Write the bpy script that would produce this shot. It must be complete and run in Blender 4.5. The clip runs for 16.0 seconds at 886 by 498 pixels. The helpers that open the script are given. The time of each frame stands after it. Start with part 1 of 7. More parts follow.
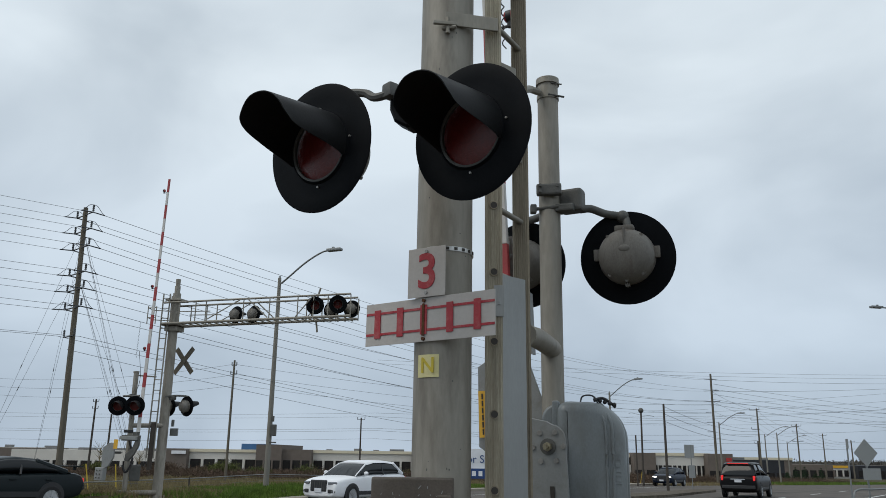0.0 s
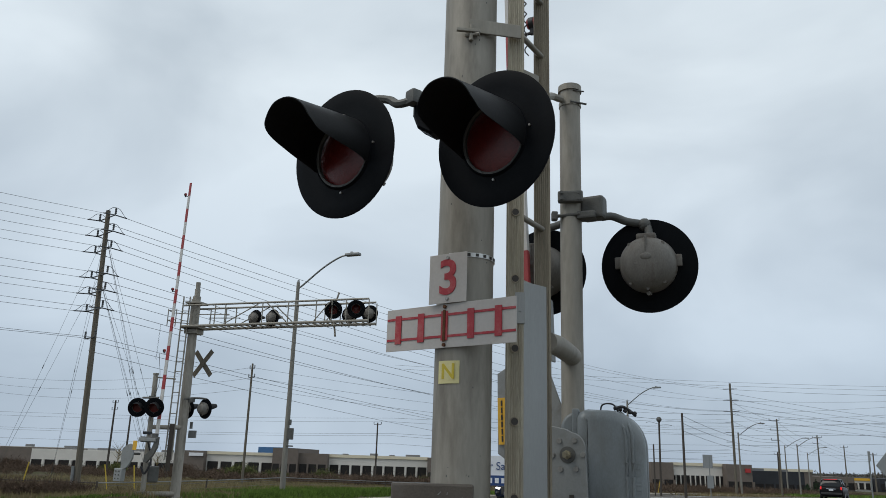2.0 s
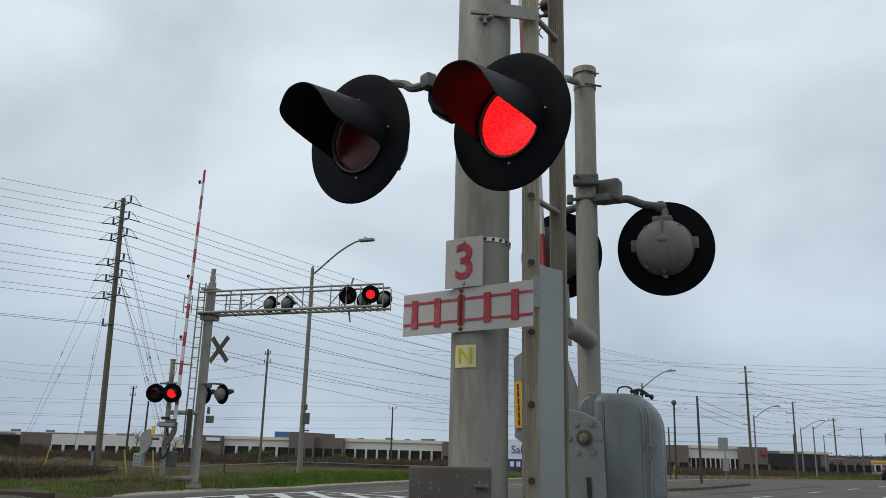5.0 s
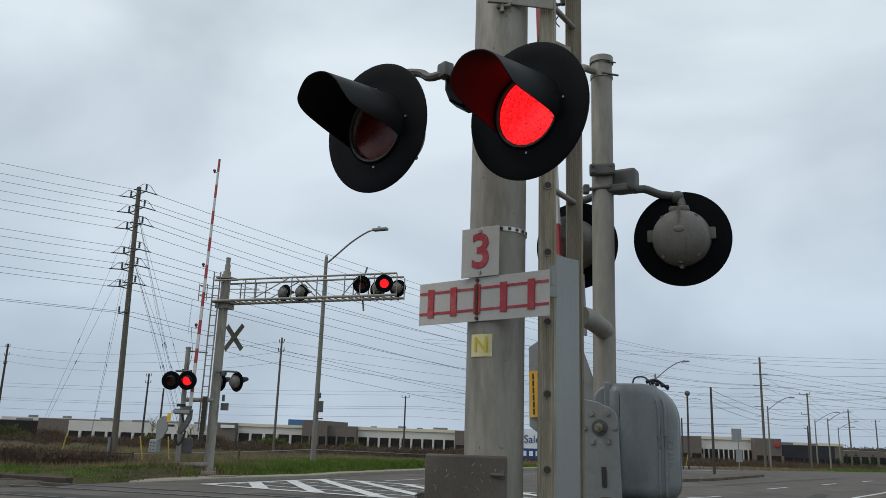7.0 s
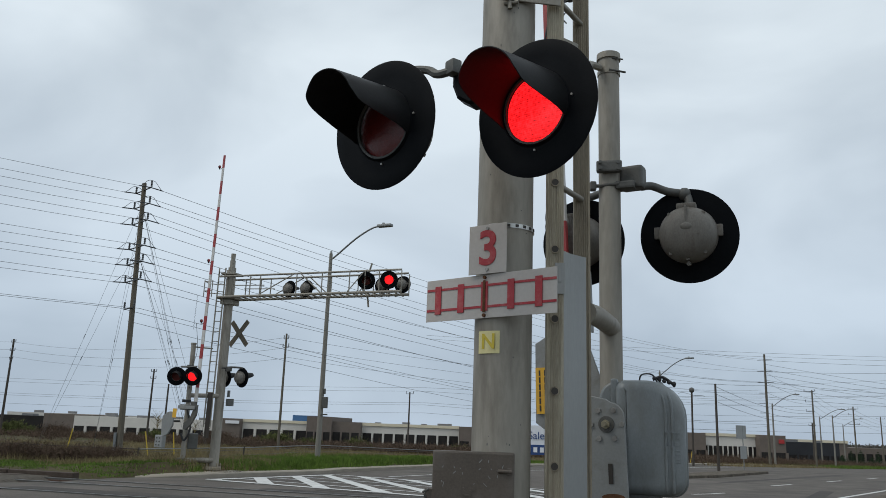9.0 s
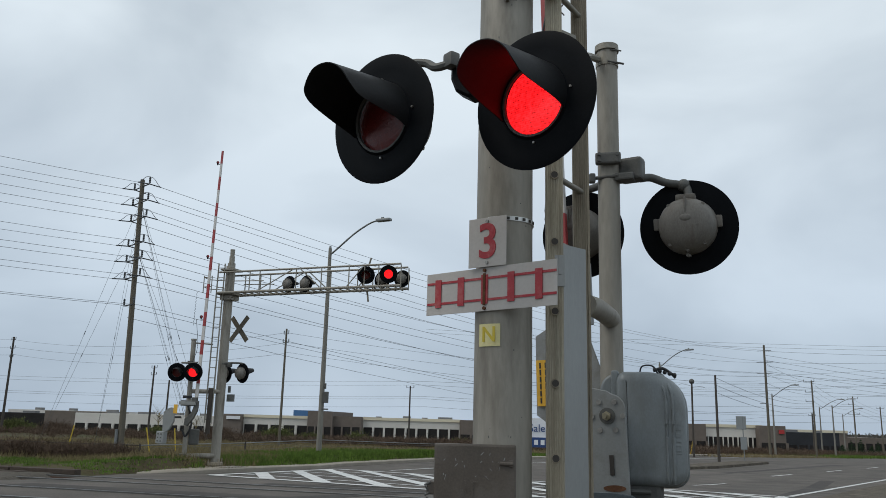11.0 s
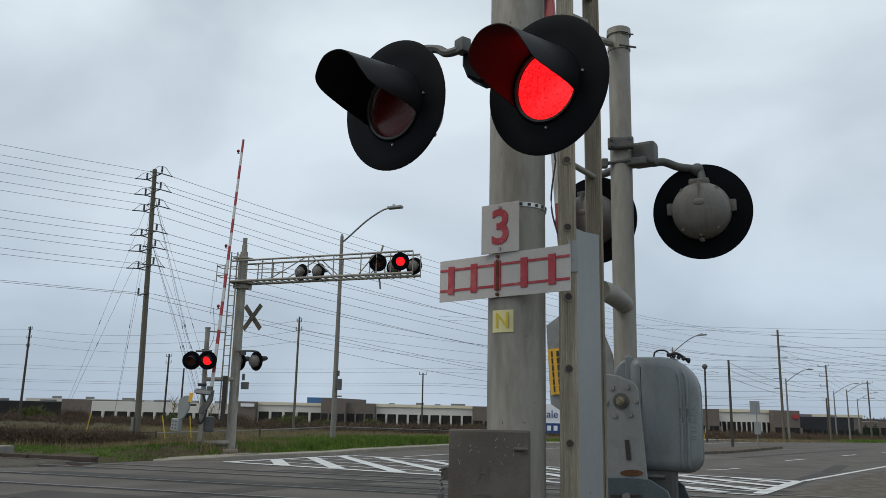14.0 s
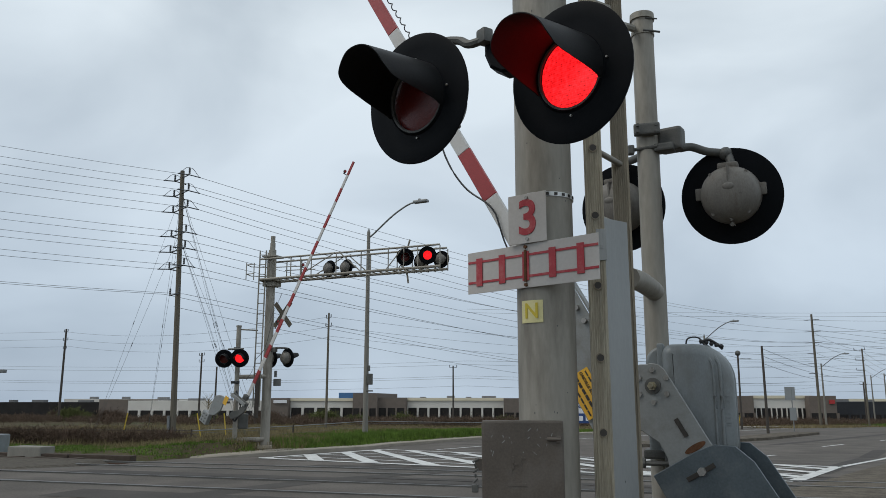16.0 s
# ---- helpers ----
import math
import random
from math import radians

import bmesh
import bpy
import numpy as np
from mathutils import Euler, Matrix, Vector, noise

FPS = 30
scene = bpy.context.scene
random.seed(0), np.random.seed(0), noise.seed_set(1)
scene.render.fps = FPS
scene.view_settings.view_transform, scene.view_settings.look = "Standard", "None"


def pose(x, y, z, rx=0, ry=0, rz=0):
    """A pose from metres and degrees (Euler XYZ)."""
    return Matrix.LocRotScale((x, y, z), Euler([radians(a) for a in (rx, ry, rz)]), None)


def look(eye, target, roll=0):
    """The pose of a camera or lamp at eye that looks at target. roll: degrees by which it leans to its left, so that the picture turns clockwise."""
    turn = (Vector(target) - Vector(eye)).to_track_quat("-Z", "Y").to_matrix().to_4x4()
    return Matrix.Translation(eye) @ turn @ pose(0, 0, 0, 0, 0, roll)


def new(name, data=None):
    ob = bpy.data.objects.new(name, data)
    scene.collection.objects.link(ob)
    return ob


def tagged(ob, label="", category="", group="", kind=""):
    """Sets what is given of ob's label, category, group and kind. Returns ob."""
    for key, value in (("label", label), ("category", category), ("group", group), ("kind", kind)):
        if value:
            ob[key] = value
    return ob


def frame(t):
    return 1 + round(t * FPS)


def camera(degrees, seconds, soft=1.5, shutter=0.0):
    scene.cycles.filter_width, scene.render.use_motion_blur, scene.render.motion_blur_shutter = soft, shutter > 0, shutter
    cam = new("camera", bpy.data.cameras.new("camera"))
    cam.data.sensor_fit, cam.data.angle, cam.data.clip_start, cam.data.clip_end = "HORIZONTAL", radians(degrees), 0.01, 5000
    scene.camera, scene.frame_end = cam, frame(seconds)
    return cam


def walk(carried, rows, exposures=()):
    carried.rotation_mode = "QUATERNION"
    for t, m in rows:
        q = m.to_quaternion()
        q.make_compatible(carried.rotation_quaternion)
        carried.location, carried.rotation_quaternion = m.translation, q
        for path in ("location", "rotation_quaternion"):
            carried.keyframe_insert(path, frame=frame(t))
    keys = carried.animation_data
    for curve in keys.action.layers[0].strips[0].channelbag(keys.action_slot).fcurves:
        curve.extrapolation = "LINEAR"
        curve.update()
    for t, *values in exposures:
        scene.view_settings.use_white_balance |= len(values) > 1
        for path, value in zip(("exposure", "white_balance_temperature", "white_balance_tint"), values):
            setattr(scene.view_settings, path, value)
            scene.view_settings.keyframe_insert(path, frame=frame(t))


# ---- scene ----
cam = camera(59.0, 16.0, soft=0.85)
PATH = [
    (0, (0.048, 0.008, 1.353), (0.057, 1.943, 1.858), 0.8),
    (0.5, (0.043, 0.009, 1.355), (0.048, 1.942, 1.866), 1.0),
    (1, (0.042, 0.0, 1.351), (0.034, 1.933, 1.862), 1.2),
    (1.5, (0.037, 0.002, 1.352), (0.012, 1.935, 1.865), 1.4),
    (2, (0.03, 0.001, 1.354), (-0.007, 1.932, 1.872), 1.7),
    (2.5, (0.024, -0.002, 1.352), (-0.018, 1.933, 1.859), 1.7),
    (3, (0.019, -0.019, 1.352), (-0.032, 1.918, 1.847), 1.5),
    (5.5, (0.016, 0.005, 1.352), (-0.066, 1.946, 1.827), 1.6),
    (6, (0.011, -0.01, 1.351), (-0.087, 1.932, 1.818), 1.8),
    (6.5, (0.007, -0.01, 1.35), (-0.095, 1.934, 1.808), 1.9),
    (7, (0.001, -0.004, 1.349), (-0.102, 1.942, 1.802), 1.9),
    (7.5, (-0.003, -0.01, 1.352), (-0.113, 1.935, 1.806), 1.9),
    (8, (-0.006, -0.008, 1.352), (-0.119, 1.937, 1.806), 2.1),
    (8.5, (-0.013, -0.011, 1.351), (-0.127, 1.935, 1.8), 2.1),
    (11, (-0.018, -0.009, 1.348), (-0.129, 1.941, 1.776), 1.5),
    (11.5, (-0.021, -0.018, 1.346), (-0.136, 1.933, 1.769), 1.4),
    (12, (-0.022, -0.002, 1.347), (-0.14, 1.949, 1.769), 1.3),
    (12.5, (-0.021, -0.006, 1.347), (-0.137, 1.946, 1.77), 1.3),
    (13, (-0.021, -0.005, 1.348), (-0.143, 1.947, 1.764), 1.2),
    (13.5, (-0.021, -0.006, 1.346), (-0.152, 1.948, 1.75), 1.2),
    (14, (-0.024, -0.008, 1.346), (-0.164, 1.948, 1.741), 1.2),
    (14.5, (-0.029, -0.015, 1.346), (-0.185, 1.941, 1.737), 1.2),
    (15, (-0.029, -0.01, 1.347), (-0.209, 1.944, 1.734), 0.8),
    (15.5, (-0.029, -0.008, 1.343), (-0.231, 1.946, 1.716), 0.3),
    (16, (-0.028, -0.006, 1.342), (-0.236, 1.947, 1.719), 0.0),
]
walk(cam, [(t, look(eye, target, roll)) for t, eye, target, roll in PATH])

# ---- world and light: flat overcast daylight ----
SUN_ELEV, SUN_ROT = radians(52), radians(242)
world = bpy.data.worlds.new("overcast_sky")
scene.world = world
world.use_nodes = True
wn, wl = world.node_tree.nodes, world.node_tree.links
wn.clear()
w_out = wn.new("ShaderNodeOutputWorld")
w_bg = wn.new("ShaderNodeBackground")
w_sky = wn.new("ShaderNodeTexSky")
w_sky.sky_type = "NISHITA"
w_sky.sun_disc = False
w_sky.sun_elevation, w_sky.sun_rotation = SUN_ELEV, SUN_ROT
w_scale = wn.new("ShaderNodeVectorMath")
w_scale.operation = "SCALE"
w_scale.inputs[3].default_value = 0.10
wl.new(w_sky.outputs[0], w_scale.inputs[0])
w_co = wn.new("ShaderNodeTexCoord")
w_map = wn.new("ShaderNodeMapping")
w_map.inputs["Scale"].default_value = (1.0, 1.0, 2.0)
wl.new(w_co.outputs["Generated"], w_map.inputs[0])
w_n1 = wn.new("ShaderNodeTexNoise")
w_n1.inputs["Scale"].default_value = 2.1
w_n1.inputs["Detail"].default_value = 5.0
w_n1.inputs["Roughness"].default_value = 0.45
w_n1.inputs["Distortion"].default_value = 0.4
wl.new(w_map.outputs[0], w_n1.inputs[0])
w_ramp = wn.new("ShaderNodeValToRGB")
w_ramp.color_ramp.elements[0].position = 0.34
w_ramp.color_ramp.elements[0].color = (0.475, 0.555, 0.632, 1)
w_ramp.color_ramp.elements[1].position = 0.60
w_ramp.color_ramp.elements[1].color = (0.692, 0.785, 0.862, 1)
wl.new(w_n1.outputs[0], w_ramp.inputs[0])
# a little darker towards the horizon
w_sep = wn.new("ShaderNodeSeparateXYZ")
wl.new(w_co.outputs["Generated"], w_sep.inputs[0])
w_hr = wn.new("ShaderNodeValToRGB")
w_hr.color_ramp.elements[0].position = 0.0
w_hr.color_ramp.elements[0].color = (0.735, 0.778, 0.848, 1)
w_hr.color_ramp.elements[1].position = 0.45
w_hr.color_ramp.elements[1].color = (1.145, 1.12, 1.09, 1)
wl.new(w_sep.outputs[2], w_hr.inputs[0])
w_mul = wn.new("ShaderNodeMix")
w_mul.data_type, w_mul.blend_type = "RGBA", "MULTIPLY"
w_mul.inputs[0].default_value = 1.0
wl.new(w_ramp.outputs[0], w_mul.inputs[6])
wl.new(w_hr.outputs[0], w_mul.inputs[7])
w_mix = wn.new("ShaderNodeMix")
w_mix.data_type = "RGBA"
w_mix.inputs[0].default_value = 0.94
wl.new(w_scale.outputs[0], w_mix.inputs[6])
wl.new(w_mul.outputs[2], w_mix.inputs[7])
wl.new(w_mix.outputs[2], w_bg.inputs[0])
w_bg.inputs[1].default_value = 1.02
wl.new(w_bg.outputs[0], w_out.inputs[0])
sun_data = bpy.data.lights.new("sun", "SUN")
sun_data.energy, sun_data.angle, sun_data.color = 0.95, radians(30), (1.0, 0.93, 0.83)
sun = new("sun", sun_data)
sun.matrix_world = look((0, 0, 60), (42, 22, 0))


# ---- materials ----
def mat(name, col, rough=0.7, metal=0.0, var=0.25, scale=6.0, bump=0.15, fine=60.0, stretch=(1, 1, 1), dirt=None, dirt_amt=0.35, dirt_scale=2.0, rand=0.0):
    """A procedural surface: base colour varied at two scales, stains, and a fine relief."""
    m = bpy.data.materials.new(name)
    m.use_nodes = True
    n, l = m.node_tree.nodes, m.node_tree.links
    b = n["Principled BSDF"]
    co = n.new("ShaderNodeTexCoord")
    mp = n.new("ShaderNodeMapping")
    mp.inputs["Scale"].default_value = stretch
    l.new(co.outputs["Object"], mp.inputs[0])
    big = n.new("ShaderNodeTexNoise")
    big.inputs["Scale"].default_value = scale
    big.inputs["Detail"].default_value = 5.0
    l.new(mp.outputs[0], big.inputs[0])
    small = n.new("ShaderNodeTexNoise")
    small.inputs["Scale"].default_value = fine
    small.inputs["Detail"].default_value = 4.0
    l.new(mp.outputs[0], small.inputs[0])
    add = n.new("ShaderNodeMath")
    add.operation = "MULTIPLY_ADD"
    add.inputs[1].default_value = 0.45
    l.new(small.outputs[0], add.inputs[0])
    sc = n.new("ShaderNodeMath")
    sc.operation = "MULTIPLY"
    sc.inputs[1].default_value = 0.55
    l.new(big.outputs[0], sc.inputs[0])
    l.new(sc.outputs[0], add.inputs[2])
    r = n.new("ShaderNodeValToRGB")
    r.color_ramp.elements[0].position, r.color_ramp.elements[1].position = 0.32, 0.68
    r.color_ramp.elements[0].color = (*[c * (1 - var) for c in col], 1)
    r.color_ramp.elements[1].color = (*[min(1, c * (1 + var)) for c in col], 1)
    l.new(add.outputs[0], r.inputs[0])
    out = r.outputs[0]
    if dirt:
        dn = n.new("ShaderNodeTexNoise")
        dn.inputs["Scale"].default_value = dirt_scale
        dn.inputs["Detail"].default_value = 8.0
        dn.inputs["Roughness"].default_value = 0.65
        l.new(mp.outputs[0], dn.inputs[0])
        dr = n.new("ShaderNodeValToRGB")
        dr.color_ramp.elements[0].position, dr.color_ramp.elements[1].position = 0.5, 0.72
        dr.color_ramp.elements[1].color = (dirt_amt, dirt_amt, dirt_amt, 1)
        l.new(dn.outputs[0], dr.inputs[0])
        mx = n.new("ShaderNodeMix")
        mx.data_type = "RGBA"
        l.new(dr.outputs[0], mx.inputs[0])
        l.new(out, mx.inputs[6])
        mx.inputs[7].default_value = (*dirt, 1)
        out = mx.outputs[2]
    if rand:
        oi = n.new("ShaderNodeNewGeometry")
        rr = n.new("ShaderNodeMapRange")
        rr.inputs[3].default_value, rr.inputs[4].default_value = 1 - rand, 1 + rand
        l.new(oi.outputs["Random Per Island"], rr.inputs[0])
        hs = n.new("ShaderNodeHueSaturation")
        l.new(rr.outputs[0], hs.inputs["Value"])
        l.new(out, hs.inputs["Color"])
        out = hs.outputs[0]
    l.new(out, b.inputs["Base Color"])
    b.inputs["Roughness"].default_value = rough
    b.inputs["Metallic"].default_value = metal
    if bump:
        bp = n.new("ShaderNodeBump")
        bp.inputs["Strength"].default_value = bump
        bp.inputs["Distance"].default_value = 0.01
        l.new(add.outputs[0], bp.inputs["Height"])
        l.new(bp.outputs[0], b.inputs["Normal"])
    return m


def glow(name, col, strength, base=(0.3, 0.0, 0.0)):
    """A lit lens: the emission is broken by a fine prism pattern."""
    m = bpy.data.materials.new(name)
    m.use_nodes = True
    n, l = m.node_tree.nodes, m.node_tree.links
    b = n["Principled BSDF"]
    co = n.new("ShaderNodeTexCoord")
    wv = n.new("ShaderNodeTexWave")
    wv.bands_direction = "Z"
    wv.inputs["Scale"].default_value = 34.0
    wv.inputs["Distortion"].default_value = 1.5
    wv.inputs["Detail"].default_value = 2.0
    l.new(co.outputs["Object"], wv.inputs[0])
    no = n.new("ShaderNodeTexVoronoi")
    no.inputs["Scale"].default_value = 70.0
    l.new(co.outputs["Object"], no.inputs[0])
    ad = n.new("ShaderNodeMath")
    ad.operation = "MULTIPLY_ADD"
    ad.inputs[1].default_value = 0.5
    ad.inputs[2].default_value = 0.06
    l.new(wv.outputs["Fac"], ad.inputs[0])
    a2 = n.new("ShaderNodeMath")
    a2.operation = "MULTIPLY_ADD"
    a2.inputs[1].default_value = 1.3
    l.new(no.outputs["Distance"], a2.inputs[0])
    l.new(ad.outputs[0], a2.inputs[2])
    ml = n.new("ShaderNodeMath")
    ml.operation = "MULTIPLY"
    ml.inputs[1].default_value = strength
    l.new(a2.outputs[0], ml.inputs[0])
    b.inputs["Base Color"].default_value = (*base, 1)
    b.inputs["Roughness"].default_value = 0.3
    b.inputs["Emission Color"].default_value = (*col, 1)
    l.new(ml.outputs[0], b.inputs["Emission Strength"])
    return m


M_GALV = mat("weathered_aluminium_pole", (0.285, 0.266, 0.228), 0.62, 0.3, 0.18, 3.0, 0.10, 45, (1, 1, 0.22), (0.115, 0.097, 0.075), 0.75, 5.0)
M_GALV2 = mat("galvanised_steel", (0.26, 0.245, 0.21), 0.6, 0.35, 0.18, 8.0, 0.12, 80, (1, 1, 0.25), (0.2, 0.17, 0.12), 0.5, 5.0)
M_LADDER = mat("weathered_ladder_rail", (0.40, 0.365, 0.285), 0.7, 0.2, 0.35, 14.0, 0.3, 120, (4, 4, 0.25), (0.19, 0.15, 0.10), 0.55, 4.0)
M_LADDER2 = mat("rust_stained_ladder_rail", (0.30, 0.262, 0.20), 0.8, 0.1, 0.35, 10.0, 0.3, 110, (4, 4, 0.25), (0.10, 0.07, 0.045), 0.5, 4.0)
M_SHIELD = mat("grey_anti_climb_panel", (0.30, 0.31, 0.305), 0.55, 0.35, 0.08, 4.0, 0.05, 60, (1, 1, 0.4), (0.27, 0.27, 0.26), 0.4, 5.0)
M_BLACK = mat("black_painted_metal", (0.0045, 0.0055, 0.007), 0.5, 0.0, 0.25, 7.0, 0.06, 120, (1, 1, 1), (0.010, 0.010, 0.011), 0.3, 6.0)
M_HOODIN = mat("matt_black_hood", (0.012, 0.0125, 0.0135), 0.5, 0.0, 0.25, 9.0, 0.08, 100)
M_HOUSE = mat("grey_cast_housing", (0.165, 0.155, 0.138), 0.6, 0.15, 0.24, 9.0, 0.14, 120, (1, 1, 0.5), (0.07, 0.052, 0.036), 0.8, 9.0)
M_CAST = mat("dull_cast_iron_fitting", (0.105, 0.105, 0.098), 0.6, 0.4, 0.2, 10.0, 0.15, 90)
M_MECH = mat("grey_painted_gate_machine", (0.195, 0.215, 0.22), 0.42, 0.1, 0.14, 5.0, 0.06, 130, (1, 1, 0.5), (0.125, 0.125, 0.115), 0.6, 7.0)
M_PLATE = mat("grey_painted_steel_plate", (0.25, 0.26, 0.255), 0.5, 0.25, 0.1, 5.0, 0.08, 90, (1, 1, 1), (0.14, 0.12, 0.10), 0.55, 7.0)
M_DPLATE = mat("dark_blue_grey_plate", (0.088, 0.108, 0.120), 0.42, 0.3, 0.25, 5.0, 0.08, 80, (1, 1, 1), (0.2, 0.21, 0.21), 0.4, 6.0)
M_RUST = mat("rust_brown", (0.115, 0.055, 0.03), 0.85, 0.0, 0.35, 14.0, 0.3, 90)
M_BRASS = mat("greased_brass_nut", (0.40, 0.36, 0.26), 0.4, 0.8, 0.2, 20, 0.1, 100)
M_BOLT = mat("zinc_bolt", (0.33, 0.32, 0.30), 0.45, 0.7, 0.2, 20, 0.05, 80)
M_BOX = mat("bronze_grey_cast_box", (0.100, 0.083, 0.068), 0.55, 0.25, 0.24, 5.0, 0.12, 110, (1, 1, 1), (0.15, 0.14, 0.13), 0.4, 5.0)
M_SIGN = mat("faded_white_sign_sheet", (0.46, 0.435, 0.41), 0.5, 0.0, 0.08, 4.0, 0.02, 60, (1, 1, 1), (0.40, 0.36, 0.32), 0.45, 5.0)
M_SRED = mat("faded_red_sign_sheet", (0.36, 0.022, 0.032), 0.5, 0.0, 0.14, 12.0, 0.02, 80, (1, 1, 1), (0.5, 0.22, 0.2), 0.5, 14.0)
M_YEL = mat("faded_yellow_label", (0.66, 0.60, 0.30), 0.55, 0.0, 0.1, 12, 0.03, 80)
M_PALEY = mat("gold_yellow_letter", (0.56, 0.43, 0.035), 0.55, 0.0, 0.05, 12, 0.0, 80)
M_SIGNY = mat("orange_yellow_sign", (0.72, 0.40, 0.03), 0.5, 0.0, 0.1, 9, 0.02, 60, (1, 1, 1), (0.5, 0.3, 0.08), 0.4, 6)
# writing, and the painted shade inside holes and slots
M_INK_SHADE = mat("ink_and_hole_shade", (0.03, 0.025, 0.02), 0.6, 0.0, 0.2, 30, 0.0)
M_LENS = mat("unlit_red_lens", (0.12, 0.012, 0.010), 0.28, 0.0, 0.25, 60.0, 0.35, 160)
M_LIT = glow("lit_red_lens", (1.0, 0.012, 0.016), 1.3)
M_GRED = mat("gate_red_sheeting", (0.33, 0.036, 0.038), 0.45, 0.0, 0.15, 10, 0.03, 80)
M_GWHITE = mat("gate_white_sheeting", (0.55, 0.54, 0.52), 0.45, 0.0, 0.1, 8, 0.03, 80, (1, 1, 1), (0.36, 0.33, 0.28), 0.4, 4)
M_WOOD = mat("grey_weathered_pole_wood", (0.135, 0.12, 0.095), 0.9, 0.0, 0.3, 4.0, 0.4, 40, (4, 4, 0.2))
M_DWOOD = mat("dark_creosote_pole", (0.075, 0.066, 0.058), 0.9, 0.0, 0.3, 4.0, 0.3, 40, (4, 4, 0.2))
M_CONC = mat("concrete_lamp_pole", (0.21, 0.20, 0.175), 0.85, 0.0, 0.15, 5.0, 0.15, 60, (1, 1, 0.3))
M_STEELG = mat("grey_lamp_steel", (0.22, 0.23, 0.23), 0.5, 0.5, 0.1, 6.0, 0.05)
M_WIRE = mat("dark_cable", (0.10, 0.105, 0.11), 0.6, 0.2, 0.1, 3.0, 0.0)
M_INSUL = mat("dark_insulator", (0.04, 0.045, 0.05), 0.5, 0.0, 0.2, 9.0, 0.0)
M_KERB = mat("kerb_concrete", (0.29, 0.26, 0.215), 0.9, 0.0, 0.15, 2.0, 0.2, 50, (1, 1, 1), (0.2, 0.18, 0.15), 0.5, 1.2)
M_PAINT = mat("worn_white_road_paint", (0.58, 0.58, 0.56), 0.75, 0.0, 0.1, 3.0, 0.1, 40, (1, 1, 1), (0.22, 0.22, 0.22), 0.75, 3.5)
M_RAIL = mat("polished_rail_head", (0.15, 0.145, 0.135), 0.5, 0.9, 0.2, 3.0, 0.05, 50)
M_RAILS = mat("rusty_rail_side", (0.10, 0.06, 0.045), 0.85, 0.1, 0.3, 6.0, 0.2, 50)
M_SLEEPER = mat("dark_timber_sleeper", (0.07, 0.055, 0.045), 0.9, 0.0, 0.3, 5.0, 0.3, 40)
M_BALL = mat("brown_grey_ballast", (0.085, 0.075, 0.062), 0.95, 0.0, 0.45, 9.0, 0.9, 30)
M_YPOST = mat("yellow_marker_post", (0.48, 0.34, 0.03), 0.5, 0.0, 0.15, 6.0, 0.05)


M_GROUND = mat("spring_field_grass_and_earth", (0.078, 0.064, 0.040), 0.95, 0.0, 0.35, 0.5, 0.5, 9.0, (1, 1, 1), (0.050, 0.072, 0.022), 0.8, 0.14)
M_ASPH = mat("worn_grey_asphalt", (0.102, 0.090, 0.079), 0.9, 0.0, 0.4, 0.7, 0.6, 24.0, (1, 1, 1), (0.054, 0.049, 0.045), 0.75, 0.5)
M_ASPH2 = mat("newer_dark_asphalt_patch", (0.060, 0.054, 0.049), 0.9, 0.0, 0.3, 0.9, 0.35, 60, (1, 1, 1), (0.07, 0.064, 0.058), 0.6, 0.8)
M_SHOULDER = mat("gravel_shoulder", (0.105, 0.09, 0.072), 0.95, 0.0, 0.6, 3.0, 0.9, 22, (1, 1, 1), (0.09, 0.085, 0.06), 0.5, 0.8)
M_GRASS = mat("fresh_green_grass", (0.092, 0.150, 0.026), 0.8, 0.0, 0.35, 0.8, 0.0, 6, rand=0.45)
M_DRYGR = mat("dry_straw_grass", (0.19, 0.155, 0.082), 0.9, 0.0, 0.3, 0.8, 0.0, 6, rand=0.4)
M_SCRUB = mat("leafless_brown_scrub", (0.095, 0.068, 0.05), 0.95, 0.0, 0.35, 0.4, 0.0, 4, rand=0.45)
M_BUSH = mat("budding_olive_bush", (0.085, 0.095, 0.035), 0.9, 0.0, 0.35, 0.6, 0.0, 4, rand=0.4)
M_PINE = mat("dark_conifer", (0.025, 0.045, 0.022), 0.9, 0.0, 0.3, 0.6, 0.0, 4, rand=0.3)
M_FARTREE = mat("distant_bare_wood", (0.10, 0.095, 0.085), 0.95, 0.0, 0.25, 0.05, 0.0, 1, rand=0.25)
M_BWHITE = mat("cream_warehouse_wall", (0.60, 0.575, 0.53), 0.85, 0.0, 0.06, 0.3, 0.05, 4, (1, 1, 1), (0.5, 0.47, 0.42), 0.4, 0.1)
M_BCREAM = mat("pale_yellow_fascia", (0.66, 0.60, 0.46), 0.85, 0.0, 0.05, 0.3, 0.0, 4)
M_BBROWN = mat("brown_brick_block", (0.155, 0.130, 0.112), 0.9, 0.0, 0.12, 0.8, 0.1, 8)
# near-black holds the shade of the dock openings; also one dark building's wall
M_BDARK = mat("dock_shade_and_dark_wall", (0.028, 0.026, 0.025), 0.7, 0.0, 0.3, 0.3, 0.0, 3)
M_BBLUE = mat("blue_metal_cladding", (0.035, 0.11, 0.24), 0.5, 0.1, 0.08, 0.5, 0.0, 4)
M_ROOFG = mat("grey_roof_units", (0.16, 0.16, 0.16), 0.8, 0.0, 0.2, 0.5, 0.0, 4)
M_BLACKB = mat("charcoal_building_wall", (0.035, 0.037, 0.042), 0.7, 0.0, 0.2, 0.3, 0.0, 4)
